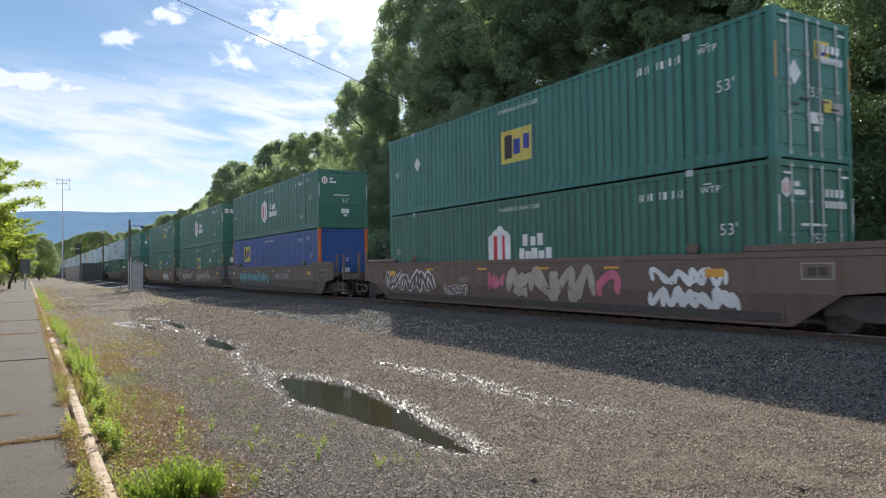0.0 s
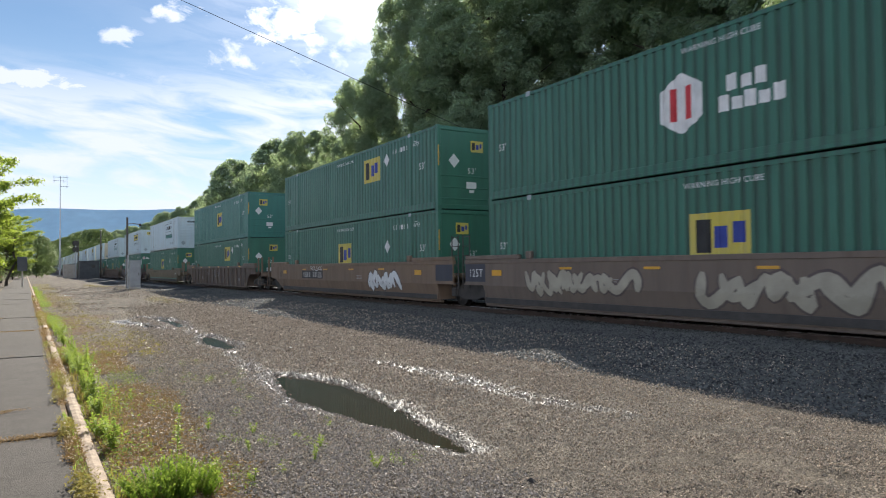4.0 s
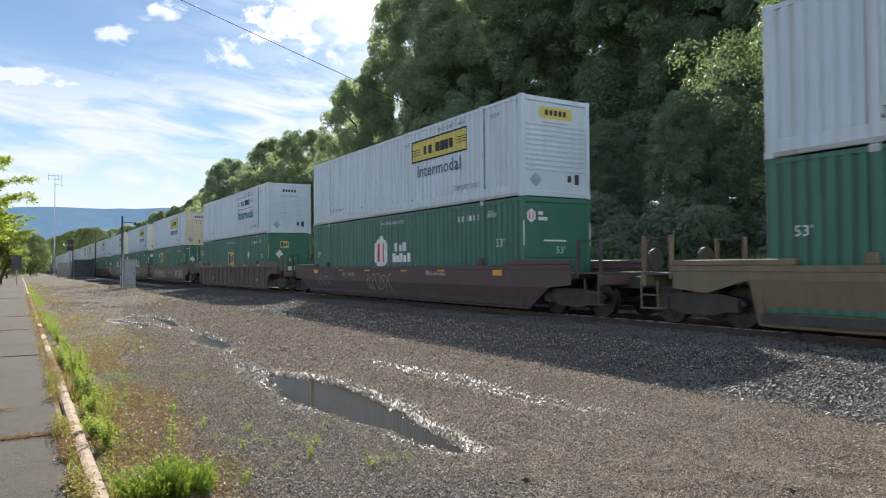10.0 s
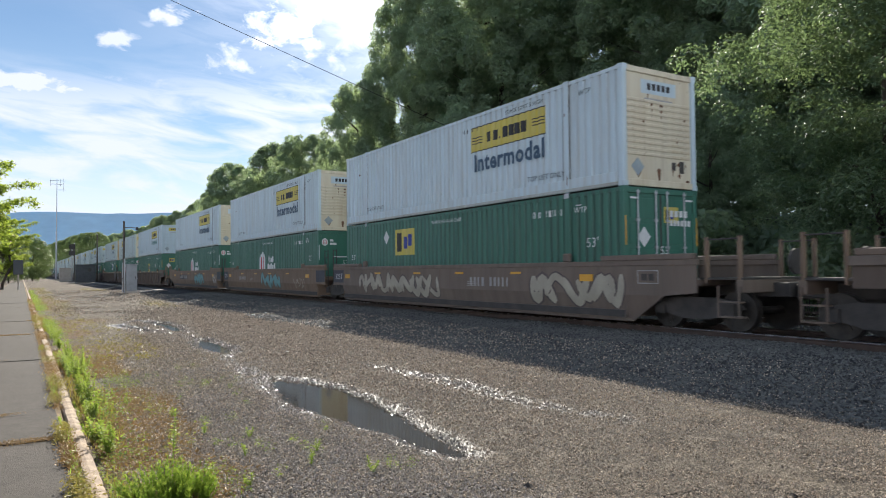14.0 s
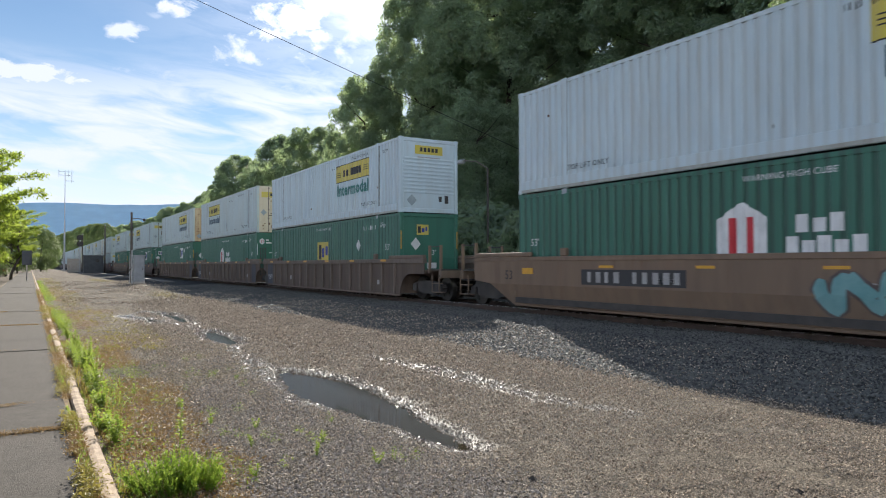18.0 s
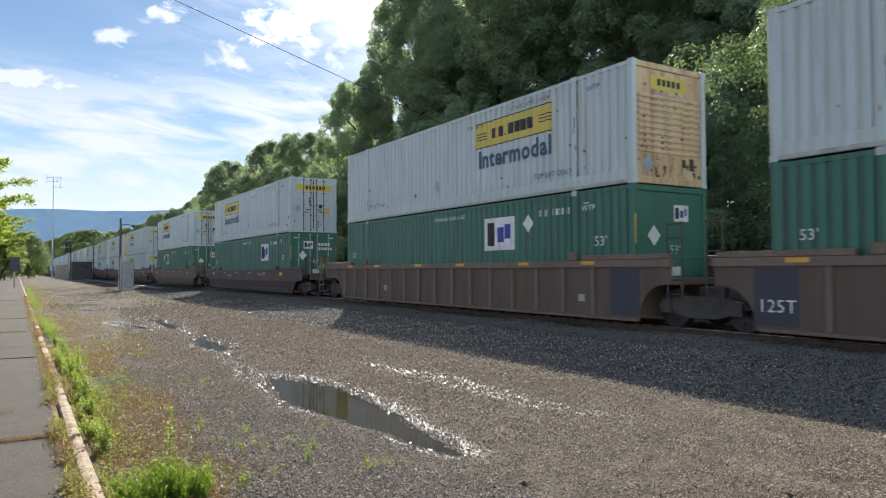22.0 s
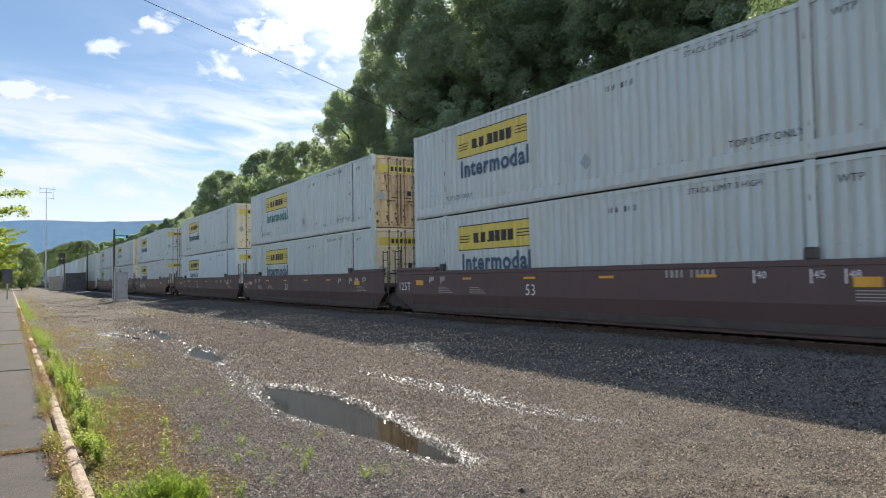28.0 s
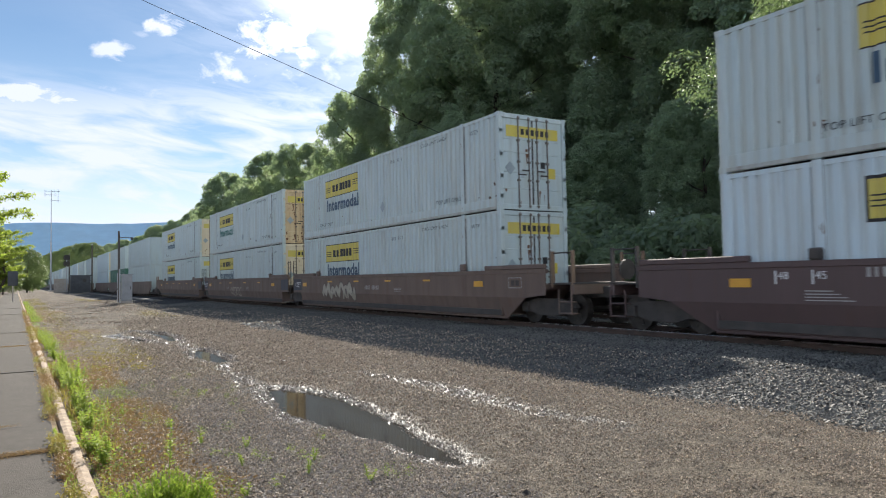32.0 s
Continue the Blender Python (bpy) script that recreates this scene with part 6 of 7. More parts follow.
# the tall row behind the second track, and its undergrowth
for row in (("big", 39.0, 69, 33.5, 10, "", 0.64), ("big", 42, 56.5, 31.5, 130, "", 0.95), ("big", 48.0, 37, 35, 250), ("mid", 46.0, 27, 28, 40), ("big", 41, 19, 29, 80), ("mid", 39, 8, 25, 10),
            ("mid", 28.5, 22, 9.5, 300), ("mid", 31, 31, 9.5, 20), ("mid", 31, 58, 13, 70), ("mid", 31, 46, 14, 170), ("mid", 30, 82, 12, 220), ("mid", 31, 97, 11, 300)):
    plant(*row)
# the row that runs down to the far bend
for row in (("mid", 33.0, 72, 22.4, 75, "", 0.72), ("mid", 33.0, 91, 19.6, 120, "", 0.76), ("far", 33.0, 102.5, 19.8, 20, "", 0.84), ("mid", 34, 117, 18.4, 200, "", 0.8), ("far", 33.0, 128.3, 20.3, 150, "", 0.84),
            ("mid", 33.0, 143.7, 17.0, 265, "", 0.85), ("far", 33.0, 157, 15.7, 15, "", 0.78), ("far", 33.0, 177, 15.5, 100, "", 0.9), ("far", 33.0, 203, 16.2, 190, "", 0.85), ("far", 33, 232, 15.0, 40, "", 0.9)):
    plant(*row)
# the wood behind
for row in (("big", 52, 78, 31, 45, "", 0.8), ("big", 54, 62, 34, 190), ("big", 53, 48, 35, 300), ("big", 54, 35, 33, 20), ("big", 52, 22, 32, 140), ("mid", 44, 92, 21, 10, "", 0.8), ("mid", 45, 108, 20, 100, "", 0.8), ("mid", 42, 124, 15, 30), ("mid", 42, 142, 13, 130)):
    plant(*row)
for k, (x, y) in enumerate(((33, 270), (34, 320), (36, 380), (34, 450), (42, 520), (27, 600), (20, 700), (10, 820), (-4, 760))):
    plant("far", x, y, 16 + k % 2, 70 + 85 * k)
for row in (("green", 23, 285, 17, 0), ("green", 24, 330, 19, 40), ("green", 25, 395, 21, 100), ("green", 26, 470, 23, 160), ("green", 25, 560, 25, 220), ("green", 26, 660, 28, 280), ("green", 27, 790, 31, 330),
            ("green", 2.2, 185, 10.0, 15), ("green", -2.0, 150, 9.0, 200), ("green", -4.5, 118, 8.0, 90), ("green", 4.5, 250, 11, 130), ("green", 1.0, 290, 12.0, 60), ("green", 8.0, 330, 10.5, 10), ("green", -4.0, 96, 6.0, 240)):
    plant(*row, label="sunlit green broadleaf tree beside the line")
for row in (("light", 22.2, 11.0, 12.5, 60, "", 0.85), ("light", 23.5, 7.5, 13.0, 170)):
    plant(*row[:5], wide=row[6] if len(row) > 6 else 1.0, label="broadleaf tree with sunlit light green leaves beside the tracks")


def make_bushes():
    r = random.Random(77)
    first = None
    for i in range(60):
        y = 3 + i * 1.9 + r.uniform(-0.8, 0.8)
        if first is None:
            first = empty("bush", "dense dark green shrub under the trees", "bush", "shrubs behind the tracks")
            cs = [(r.uniform(-1.3, 1.3), r.uniform(-1.6, 1.6), r.uniform(0.3, 2.2)) for k in range(16)]
            part("foliage", leaves("foliage", cs, [r.uniform(0.5, 0.9) for k in range(16)], 5200, 0.12, 5, M["leaf"]), M["leaf"], first)
            part("stem", tubes(*[((0, 0, -0.1), (c[0] * 0.8, c[1] * 0.8, c[2]), 0.04, 0.01) for c in cs[:8]], seg=5), M["bark"], first)
            ob = first
        else:
            ob = copy_thing(first, Matrix())
        ob.matrix_basis = pose(22.3 + r.uniform(-0.4, 4.5), y, float(ground_height(22, y)) - 0.1, 0, 0, r.uniform(0, 360))
        k = r.uniform(1.0, 2.2)
        ob.scale = (k, k, k)


make_bushes()


def make_sunlit_shrub(x, y, k, seed):
    thing = empty("bush", "sunlit pale green shrub beside the second track", "bush", "shrubs behind the tracks")
    r = random.Random(seed)
    cs = [(r.uniform(-0.8, 0.8), r.uniform(-0.9, 0.9), r.uniform(0.2, 1.3)) for q in range(12)]
    part("foliage", leaves("foliage", cs, [r.uniform(0.22, 0.45) for q in range(12)], 3600, 0.06, seed, M["leaf_mid"], 0.8, 0.3, 0.6), M["leaf_mid"], thing)
    part("stem", tubes(*[((0, 0, -0.1), (c[0] * 0.8, c[1] * 0.8, c[2]), 0.025, 0.008) for c in cs[:8]], seg=5), M["bark"], thing)
    thing.matrix_basis = pose(x, y, float(ground_height(x, y)), 0, 0, 40 * seed)
    thing.scale = (k, k, k)


for row in ((20.6, 15.4, 1.25, 3), (20.9, 17.6, 1.0, 4), (21.2, 20.5, 1.1, 5), (20.5, 12.2, 0.9, 6)):
    make_sunlit_shrub(*row)


def make_street_tree():
    """The leafy tree that leans in over the pavement."""
    thing = empty("tree", "young tree with bright yellow-green leaves over the pavement", "tree")
    bm = bmesh.new()
    tips = limbs(bm, 91, 5.2, 0.11)
    part("trunk", bm, M["bark"], thing)
    r = random.Random(4)
    cs, rs, twigs = [], [], bmesh.new()
    for k in range(84):
        # arching boughs with leaf sprays along their outer part
        a, z, far = r.uniform(0, math.tau), r.uniform(0.9, 4.4), r.uniform(1.0, 2.4)
        far *= 1.05 - 0.5 * abs(z - 2.6) / 2.6
        lift = r.uniform(0.5, 1.5)
        line = [Vector((math.cos(a) * far * u, math.sin(a) * far * u, z + far * (lift * u - 0.55 * u * u * lift) + 0.25 * u)) for u in (0.0, 0.35, 0.7, 1.0)]
        for p, q, w in zip(line, line[1:], (0.018, 0.012, 0.007)):
            tube(twigs, p, q, w, w * 0.6, 4, False)
        for j in range(9):
            u = 0.30 + 0.70 * j / 8
            side = r.uniform(-0.26, 0.26) * (1.1 - 0.7 * u)
            cs.append((math.cos(a) * far * u - math.sin(a) * side, math.sin(a) * far * u + math.cos(a) * side, z + far * (lift * u - 0.55 * u * u * lift) + 0.25 * u + r.uniform(-0.08, 0.1)))
            rs.append(r.uniform(0.13, 0.27))
    part("twigs", twigs, M["bark"], thing)
    part("crown", leaves("crown", cs, rs, 46000, 0.050, 8, M["leaf_bright"], 0.75, 0.05, 0.3), M["leaf_bright"], thing)
    thing.matrix_basis = pose(-2.1, 28.5, 0.0)
    thing.scale = (1.08, 1.08, 1.08)
    far = copy_thing(thing, pose(-1.7, 84.0, 0, 0, 0, 60))
    far.scale = (1.55, 1.55, 1.45)
    two = copy_thing(thing, pose(-3.0, 40.0, 0, 0, 0, 130))
    three = copy_thing(thing, pose(-3.5, 56.0, 0, 0, 0, 230))
    three.scale = (1.3, 1.3, 1.15)


make_street_tree()


def blades(name, x, y, tall, material, label, seed, lean=0.5, wide=0.009, category="grass"):
    """Grass and weed blades, each a bent strip, in one mesh."""
    k = len(x)
    r = np.random.default_rng(seed)
    a = r.random(k) * math.tau
    d = np.stack([np.cos(a), np.sin(a), np.zeros(k)], -1)
    s = np.stack([-np.sin(a), np.cos(a), np.zeros(k)], -1) * (wide * (0.6 + 0.8 * r.random(k)))[:, None]
    p = np.stack([x, y, ground_height(x, y) + 0.0], -1)
    p[:, 2] = np.where(x < 0.56, 0.075, p[:, 2])
    h = np.asarray(tall)[:, None]
    up = np.array([0, 0, 1.0])
    bend = (lean * (0.3 + r.random(k)))[:, None]
    m1 = p + up * h * 0.55 + d * h * bend * 0.25
    m2 = p + up * h * (1.0 - 0.25 * bend) + d * h * bend * 0.8
    v = np.stack([p - s, p + s, m1 + s * 0.9, m1 - s * 0.9, m2], 1)
    base = np.arange(k)[:, None] * 5
    quads = (base + np.array([0, 1, 2, 3])).tolist()
    tris = (base + np.array([3, 2, 4])).tolist()
    me = sheet(name, v.reshape(-1, 3), quads + tris, material)
    return tagged(new(name, me), label, category, kind="stuff")


def mat(name, x, y, size, rise, material, label, seed, category="weeds"):
    """Low leafy cover: small leaves that lie and lean over the ground, in one mesh."""
    r = np.random.default_rng(seed)
    k = len(x)
    p = np.stack([x, y, np.where(x < 0.54, 0.085, ground_height(x, y)) + rise * r.random(k) ** 1.6], -1)
    n = np.stack([r.normal(0, 0.7, k), r.normal(0, 0.7, k), np.ones(k)], -1)
    n /= np.linalg.norm(n, axis=1)[:, None]
    t = np.cross(n, r.normal(0, 1, (k, 3)))
    t /= np.linalg.norm(t, axis=1)[:, None]
    b = np.cross(n, t)
    s = size * (0.5 + r.random(k))[:, None]
    v = np.stack([p - t * s, p + b * s * 0.4 + n * s * 0.15, p + t * s, p - b * s * 0.4 + n * s * 0.15], 1)
    return tagged(new(name, sheet(name, v.reshape(-1, 3), np.arange(k * 4).reshape(-1, 4), material)), label, category, kind="stuff")


def make_verge():
    r = np.random.default_rng(12)
    # leafy weeds along the kerb: thin near by, thick farther on
    k = 52000
    y = 3.8 + 70 * r.random(k) ** 2.0
    x = 0.55 + np.abs(r.normal(0, 0.17, k)) + 0.10 * fuzz(y * 0, y, 0.7)
    keep = (fuzz(x, y, 0.9) + 0.35 * fuzz(x, y, 3.5) + 0.15 * r.random(k) > 0.62) & (r.random(k) < 0.22 + 0.78 * smooth(y, 8.0, 10.5))
    x, y = x[keep], y[keep]
    lush = smooth(y, 7.5, 11.0)
    mat("verge_weeds", x, y, 0.017, (0.06 + 0.20 * lush) * (0.35 + 0.9 * fuzz(x, y, 1.6)), M["grass"], "bright green leafy weeds along the kerb", 1)
    pick = r.random(len(x)) < 0.35
    mat("verge_undergrowth", x[pick] + 0.02, y[pick] + 0.03, 0.02, (0.03 + 0.12 * lush[pick]), M["leaf_mid"], "darker green undergrowth along the kerb", 7)
    k = 9000
    y = 3.8 + 60 * r.random(k) ** 1.8
    x = 0.56 + np.abs(r.normal(0, 0.2, k))
    keep = fuzz(x, y, 0.8) + 0.25 * r.random(k) > 0.5
    x, y = x[keep], y[keep]
    blades("verge_grass", x, y, 0.03 + 0.17 * r.random(len(x)) ** 2.5 * (0.4 + 0.6 * smooth(y, 7, 10)), M["olive"], "thin olive grass along the kerb", 1, 0.7, 0.0035)
    # brown matted dead growth on the soil
    k = 42000
    y = 4.2 + 11 * r.random(k) ** 1.2
    x = 0.6 + 1.9 * r.random(k) ** 1.3
    keep = weeds_soil(x, y) + 0.35 * r.random(k) > 0.5
    mat("dead_growth", x[keep], y[keep], 0.014, 0.034, M["brownmat"], "matted brown dead growth on the gravel edge", 2, "dead grass")
    k = 9000
    y = 4.2 + 11 * r.random(k)
    x = 0.7 + 1.4 * r.random(k)
    keep = weeds_soil(x, y) > 0.4
    blades("dry_grass", x[keep], y[keep], 0.015 + 0.05 * r.random(keep.sum()), M["straw"], "dry brown grass stalks on the gravel edge", 2, 1.4, 0.002)
    # moss and dry grass in the joints and along the back of the kerb
    k = 44000
    y = np.concatenate([np.array([7.45, 8.9, 14.55, 20.6, 26.6])[r.integers(0, 5, k // 2)] + r.normal(0, 0.05, k // 2), 3.6 + 40 * r.random(k // 2) ** 1.9])
    x = np.concatenate([-1.7 + 2.1 * r.random(k // 2), 0.37 + r.normal(0, 0.028, k // 2)])
    keep = fuzz(x, y, 1.2) + 0.2 * fuzz(x, y, 6.0) > 0.47
    mat("joint_moss", x[keep], y[keep], 0.008, 0.022, M["brownmat"], "brown-green moss and dry grass in the pavement joints", 3, "moss")
    k = 2600
    y = 3.6 + 14 * r.random(k) ** 1.6
    x = 0.375 + r.normal(0, 0.022, k)
    keep = fuzz(x, y, 1.1) > 0.5
    blades("joint_grass", x[keep], y[keep], 0.02 + 0.07 * r.random(keep.sum()) ** 2, M["grass"], "grass tufts at the back of the kerb", 3, 0.9, 0.003)
    k = 34000
    y = 3.4 + 46 * r.random(k) ** 1.9
    x = 0.355 + r.normal(0, 0.045, k) + 0.16 * smooth(y, 9.0, 11.0) * r.random(k)
    keep = (fuzz(x, y, 1.7) + 0.3 * fuzz(x, y, 7.0) > 0.42) & (x > 0.24)
    x, y = x[keep], y[keep]
    lush = fuzz(x, y, 0.8) > 0.52
    mat("kerb_moss", x[~lush], y[~lush], 0.012, 0.05, M["brownmat"], "brown dry growth between the slabs and the kerb", 21, "moss")
    mat("kerb_weeds", x[lush], y[lush], 0.014, 0.10, M["olive"], "olive weeds crowding over the kerb", 22)
    # a thin green film of weeds on the gravel
    k = 26000
    y = 4.6 + 24 * r.random(k) ** 1.7
    x = 0.9 + 2.0 * r.random(k) ** 1.4 + 0.03 * y
    keep = (fuzz(x, y, 0.7) + 0.4 * fuzz(x, y, 3.0) + 0.22 * r.random(k) > 0.83) & (wetness(x, y) < 0.2)
    mat("gravel_weeds", x[keep], y[keep], 0.008, 0.025, M["olive"], "small olive-green weeds sprouting through the gravel", 4)
    # low green growth on the soil by the kerb
    k = 16000
    y = 4.2 + 12 * r.random(k) ** 1.2
    x = 0.56 + 0.95 * r.random(k) ** 1.5
    keep = fuzz(x, y, 1.3) + 0.4 * fuzz(x, y, 4.0) + 0.2 * r.random(k) > 0.86
    mat("soil_weeds", x[keep], y[keep], 0.012, 0.05, M["grass"], "low green weeds on the soil by the kerb", 9)
    # dry and green patches farther off
    k = 30000
    y = 14 + 80 * r.random(k) ** 1.3
    x = 0.6 + 8.0 * r.random(k)
    near = np.exp(-((x - 1.5) / 0.9) ** 2) + np.exp(-((x - 5.9) / 0.9) ** 2 - ((y - 75) / 16) ** 2) + np.exp(-((x - 6.1) / 0.9) ** 2 - ((y - 40) / 7) ** 2) + 0.5 * np.exp(-((x - 2.4) / 0.5) ** 2 - ((y - 19) / 4) ** 2)
    keep = near * (0.4 + fuzz(x, y, 0.5)) + 0.2 * r.random(k) > 0.62
    keep &= wetness(x, y) < 0.1
    mat("far_grass", x[keep], y[keep], 0.03, 0.07, M["olive"], "patches of dry yellow-green grass on the lot", 8, "grass")
    k = 1700
    cx, cy = 1.0 + 1.9 * r.random(48) ** 1.3, 5.0 + 8 * r.random(48)
    pick = r.integers(0, 48, k)
    mat("gravel_sprouts", cx[pick] + r.normal(0, 0.03, k), cy[pick] + r.normal(0, 0.035, k), 0.011, 0.09, M["grass"], "little green weed plants in the gravel", 6)


make_verge()


def lances(name, rows, material):
    """Long pointed leaves: rows of (root, way, length, width), in one mesh."""
    v, f = [], []
    for root, way, length, width in rows:
        root, way = Vector(root), Vector(way).normalized()
        side = way.cross(Vector((0.1, 0.2, 1.0))).normalized() * width
        mid, tip = root + way * length * 0.45 + Vector((0, 0, length * 0.10)), root + way * length - Vector((0, 0, length * 0.12))
        k = len(v)
        v += [tuple(root), tuple(mid + side), tuple(tip), tuple(mid - side)]
        f.append((k, k + 1, k + 2, k + 3))
    return sheet(name, v, f, material)


def make_weed(x, y, high, seed, label, stems=4, spread=0.13, whorls=16, leaf=1.0):
    """A leafy upright weed: stems with pointed leaves in whorls."""
    thing = empty("weed", label, "weed", "tall weeds by the kerb")
    r = random.Random(seed)
    rows, blade_rows = [], []
    for k in range(stems):
        tip = Vector((r.uniform(-spread, spread), r.uniform(-spread, spread), high * (1.0 if k == 0 else r.uniform(0.55, 0.95))))
        rows.append(((0, 0, -0.02), tip, 0.006, 0.002))
        for j in range(whorls):
            u = 0.12 + 0.88 * j / (whorls - 1)
            for q in range(3):
                a = j * 2.4 + q * 2.1 + r.uniform(-0.4, 0.4)
                blade_rows.append((tip * u, (math.cos(a), math.sin(a), r.uniform(0.1, 0.8) + 0.8 * (u > 0.85)), (0.085 - 0.045 * u) * leaf * r.uniform(0.7, 1.3), leaf * r.uniform(0.007, 0.012)))
    part("stem", tubes(*rows, seg=5), M["grass"], thing)
    part("foliage", lances("foliage", blade_rows, M["grass"]), M["grass"], thing)
    thing.matrix_basis = pose(x, y, float(ground_height(x, y)))
    return thing


for i, (x, y, h) in enumerate(((0.68, 6.9, 0.3), (0.62, 7.5, 0.24), (0.7, 8.6, 0.28), (0.74, 9.7, 0.34), (0.66, 10.2, 0.30), (0.82, 10.8, 0.40), (0.72, 11.8, 0.36), (0.85, 12.7, 0.42), (0.76, 13.8, 0.36), (0.78, 15.2, 0.34), (0.72, 17.0, 0.34), (0.75, 19.5, 0.3))):
    make_weed(x, y, h, i + 3, "leafy bright green weed growing beside the kerb")
make_weed(1.12, 6.3, 0.44, 2, "tall slender green weed standing alone in the gravel", 1, 0.03)
for i, (x, y, h) in enumerate(((1.72, 6.2, 0.16), (1.95, 6.9, 0.14), (2.1, 5.6, 0.17), (2.3, 6.0, 0.15), (1.6, 7.3, 0.13), (2.45, 5.15, 0.16), (1.45, 8.3, 0.15), (1.5, 5.3, 0.13), (1.15, 9.4, 0.2))):
    make_weed(x, y, h * 0.7, i + 31, "small green weed seedling in the gravel", 2, 0.05, 7, 0.6)


def make_verge_bush():
    thing = empty("bush", "low feathery bright green bush at the kerb", "bush")
    r = random.Random(9)
    rows, low_rows, tip_rows = [], [], []
    for k in range(230):
        a, out = r.uniform(0, math.tau), r.random() ** 0.6
        foot = Vector((math.cos(a) * 0.27 * out, math.sin(a) * 0.24 * out, -0.02))
        long = 0.30 * r.uniform(0.5, 1.15) * (1.0 - 0.35 * out)
        way = Vector((math.cos(a) * out * 0.6 + r.uniform(-0.25, 0.25), math.sin(a) * out * 0.6 + r.uniform(-0.25, 0.25), 1.0)).normalized()
        tip = foot + way * long
        rows.append((foot, tip, 0.003, 0.001))
        for j in range(34):
            u = 0.15 + 0.85 * j / 33
            root = foot.lerp(tip, u)
            b = r.uniform(0, math.tau)
            row = (root, (math.cos(b) + way.x, math.sin(b) + way.y, 0.5 + way.z * r.uniform(0.3, 1.0)), r.uniform(0.016, 0.036), r.uniform(0.0028, 0.0055))
            (tip_rows if u > 0.88 else low_rows).append(row)
    part("foliage", lances("foliage", low_rows, M["bushgreen"]), M["bushgreen"], thing)
    part("leaf_tip", lances("leaf_tip", tip_rows, M["grass"]), M["grass"], thing, "pale yellow-green leaf tips")
    part("stem", tubes(*rows, seg=4), M["grass"], thing)
    thing.matrix_basis = pose(0.93, 5.28, float(ground_height(0.93, 5.28)))


make_verge_bush()

# ---- far things ----


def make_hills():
    """Wooded ridge on the horizon, its haze painted into the base colour."""
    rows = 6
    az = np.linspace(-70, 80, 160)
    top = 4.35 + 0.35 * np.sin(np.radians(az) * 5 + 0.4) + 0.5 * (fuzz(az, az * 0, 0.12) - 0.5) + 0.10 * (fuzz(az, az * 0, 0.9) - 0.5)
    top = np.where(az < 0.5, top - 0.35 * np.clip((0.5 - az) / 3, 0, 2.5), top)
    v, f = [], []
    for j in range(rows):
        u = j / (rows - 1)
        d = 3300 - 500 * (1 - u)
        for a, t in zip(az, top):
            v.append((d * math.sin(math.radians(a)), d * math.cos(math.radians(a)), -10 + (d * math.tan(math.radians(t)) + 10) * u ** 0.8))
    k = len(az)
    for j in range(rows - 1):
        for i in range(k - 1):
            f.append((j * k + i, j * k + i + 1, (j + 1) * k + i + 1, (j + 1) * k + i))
    tagged(new("hill_backdrop", sheet("hill_backdrop", v, f, M["hill"], True)), "long wooded ridge in painted blue haze on the horizon", "hill", kind="structure")


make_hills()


def make_mast():
    thing = empty("radio_mast", "tall slim steel radio mast with cross antennas", "mast")
    part("lower_section", tubes(((0, 0, 0), (0, 0, 12.4), 0.22, 0.18), seg=10), M["galv"], thing)
    part("upper_section", tubes(((0, 0, 12.4), (0, 0, 25.6), 0.11, 0.07), seg=8), M["galv"], thing)
    for z, lo, hi in ((25.3, -1.5, 2.0), (24.4, -1.5, 1.2), (23.0, 0.1, 2.0)):
        part("cross_arm", tubes(((lo, 0, z), (hi, 0, z), 0.05), seg=6), M["galv"], thing)
    part("aerial", tubes(((1.5, 0, 22.6), (1.5, 0, 25.9), 0.05), ((-1.4, 0, 23.9), (-1.4, 0, 25.8), 0.05), ((0.8, 0, 24.0), (0.8, 0, 25.8), 0.04), seg=6), M["galv"], thing)
    part("footing", boxes((-0.6, 0.6, -0.6, 0.6, -0.2, 0.3), bevel=0.04), M["concrete"], thing)
    thing.matrix_basis = pose(7.5, 200, 0)


def make_pole(x, y, high, r, lamp=0.0):
    thing = empty("utility_pole", "dark weathered pole standing beside the track", "pole", "poles along the line")
    part("shaft", tubes(((0, 0, -0.3), (0, 0, high), r, r * 0.8), seg=10), M["pole"], thing)
    if lamp:
        part("arm", tubes(((0, 0, high - 0.5), (lamp * 0.5, 0, high - 0.45), 0.03), ((lamp * 0.5, 0, high - 0.45), (lamp, 0, high - 0.52), 0.03), seg=6), M["pole"], thing)
        part("insulator", tubes(((lamp, 0, high - 0.65), (lamp, 0, high - 0.45), 0.09), seg=8), M["dark"], thing)
    else:
        part("cap", tubes(((0, 0, high), (0, 0, high + 0.12), r * 0.9, r * 0.4), seg=8), M["galv"], thing)
    thing.matrix_basis = pose(x, y, 0)


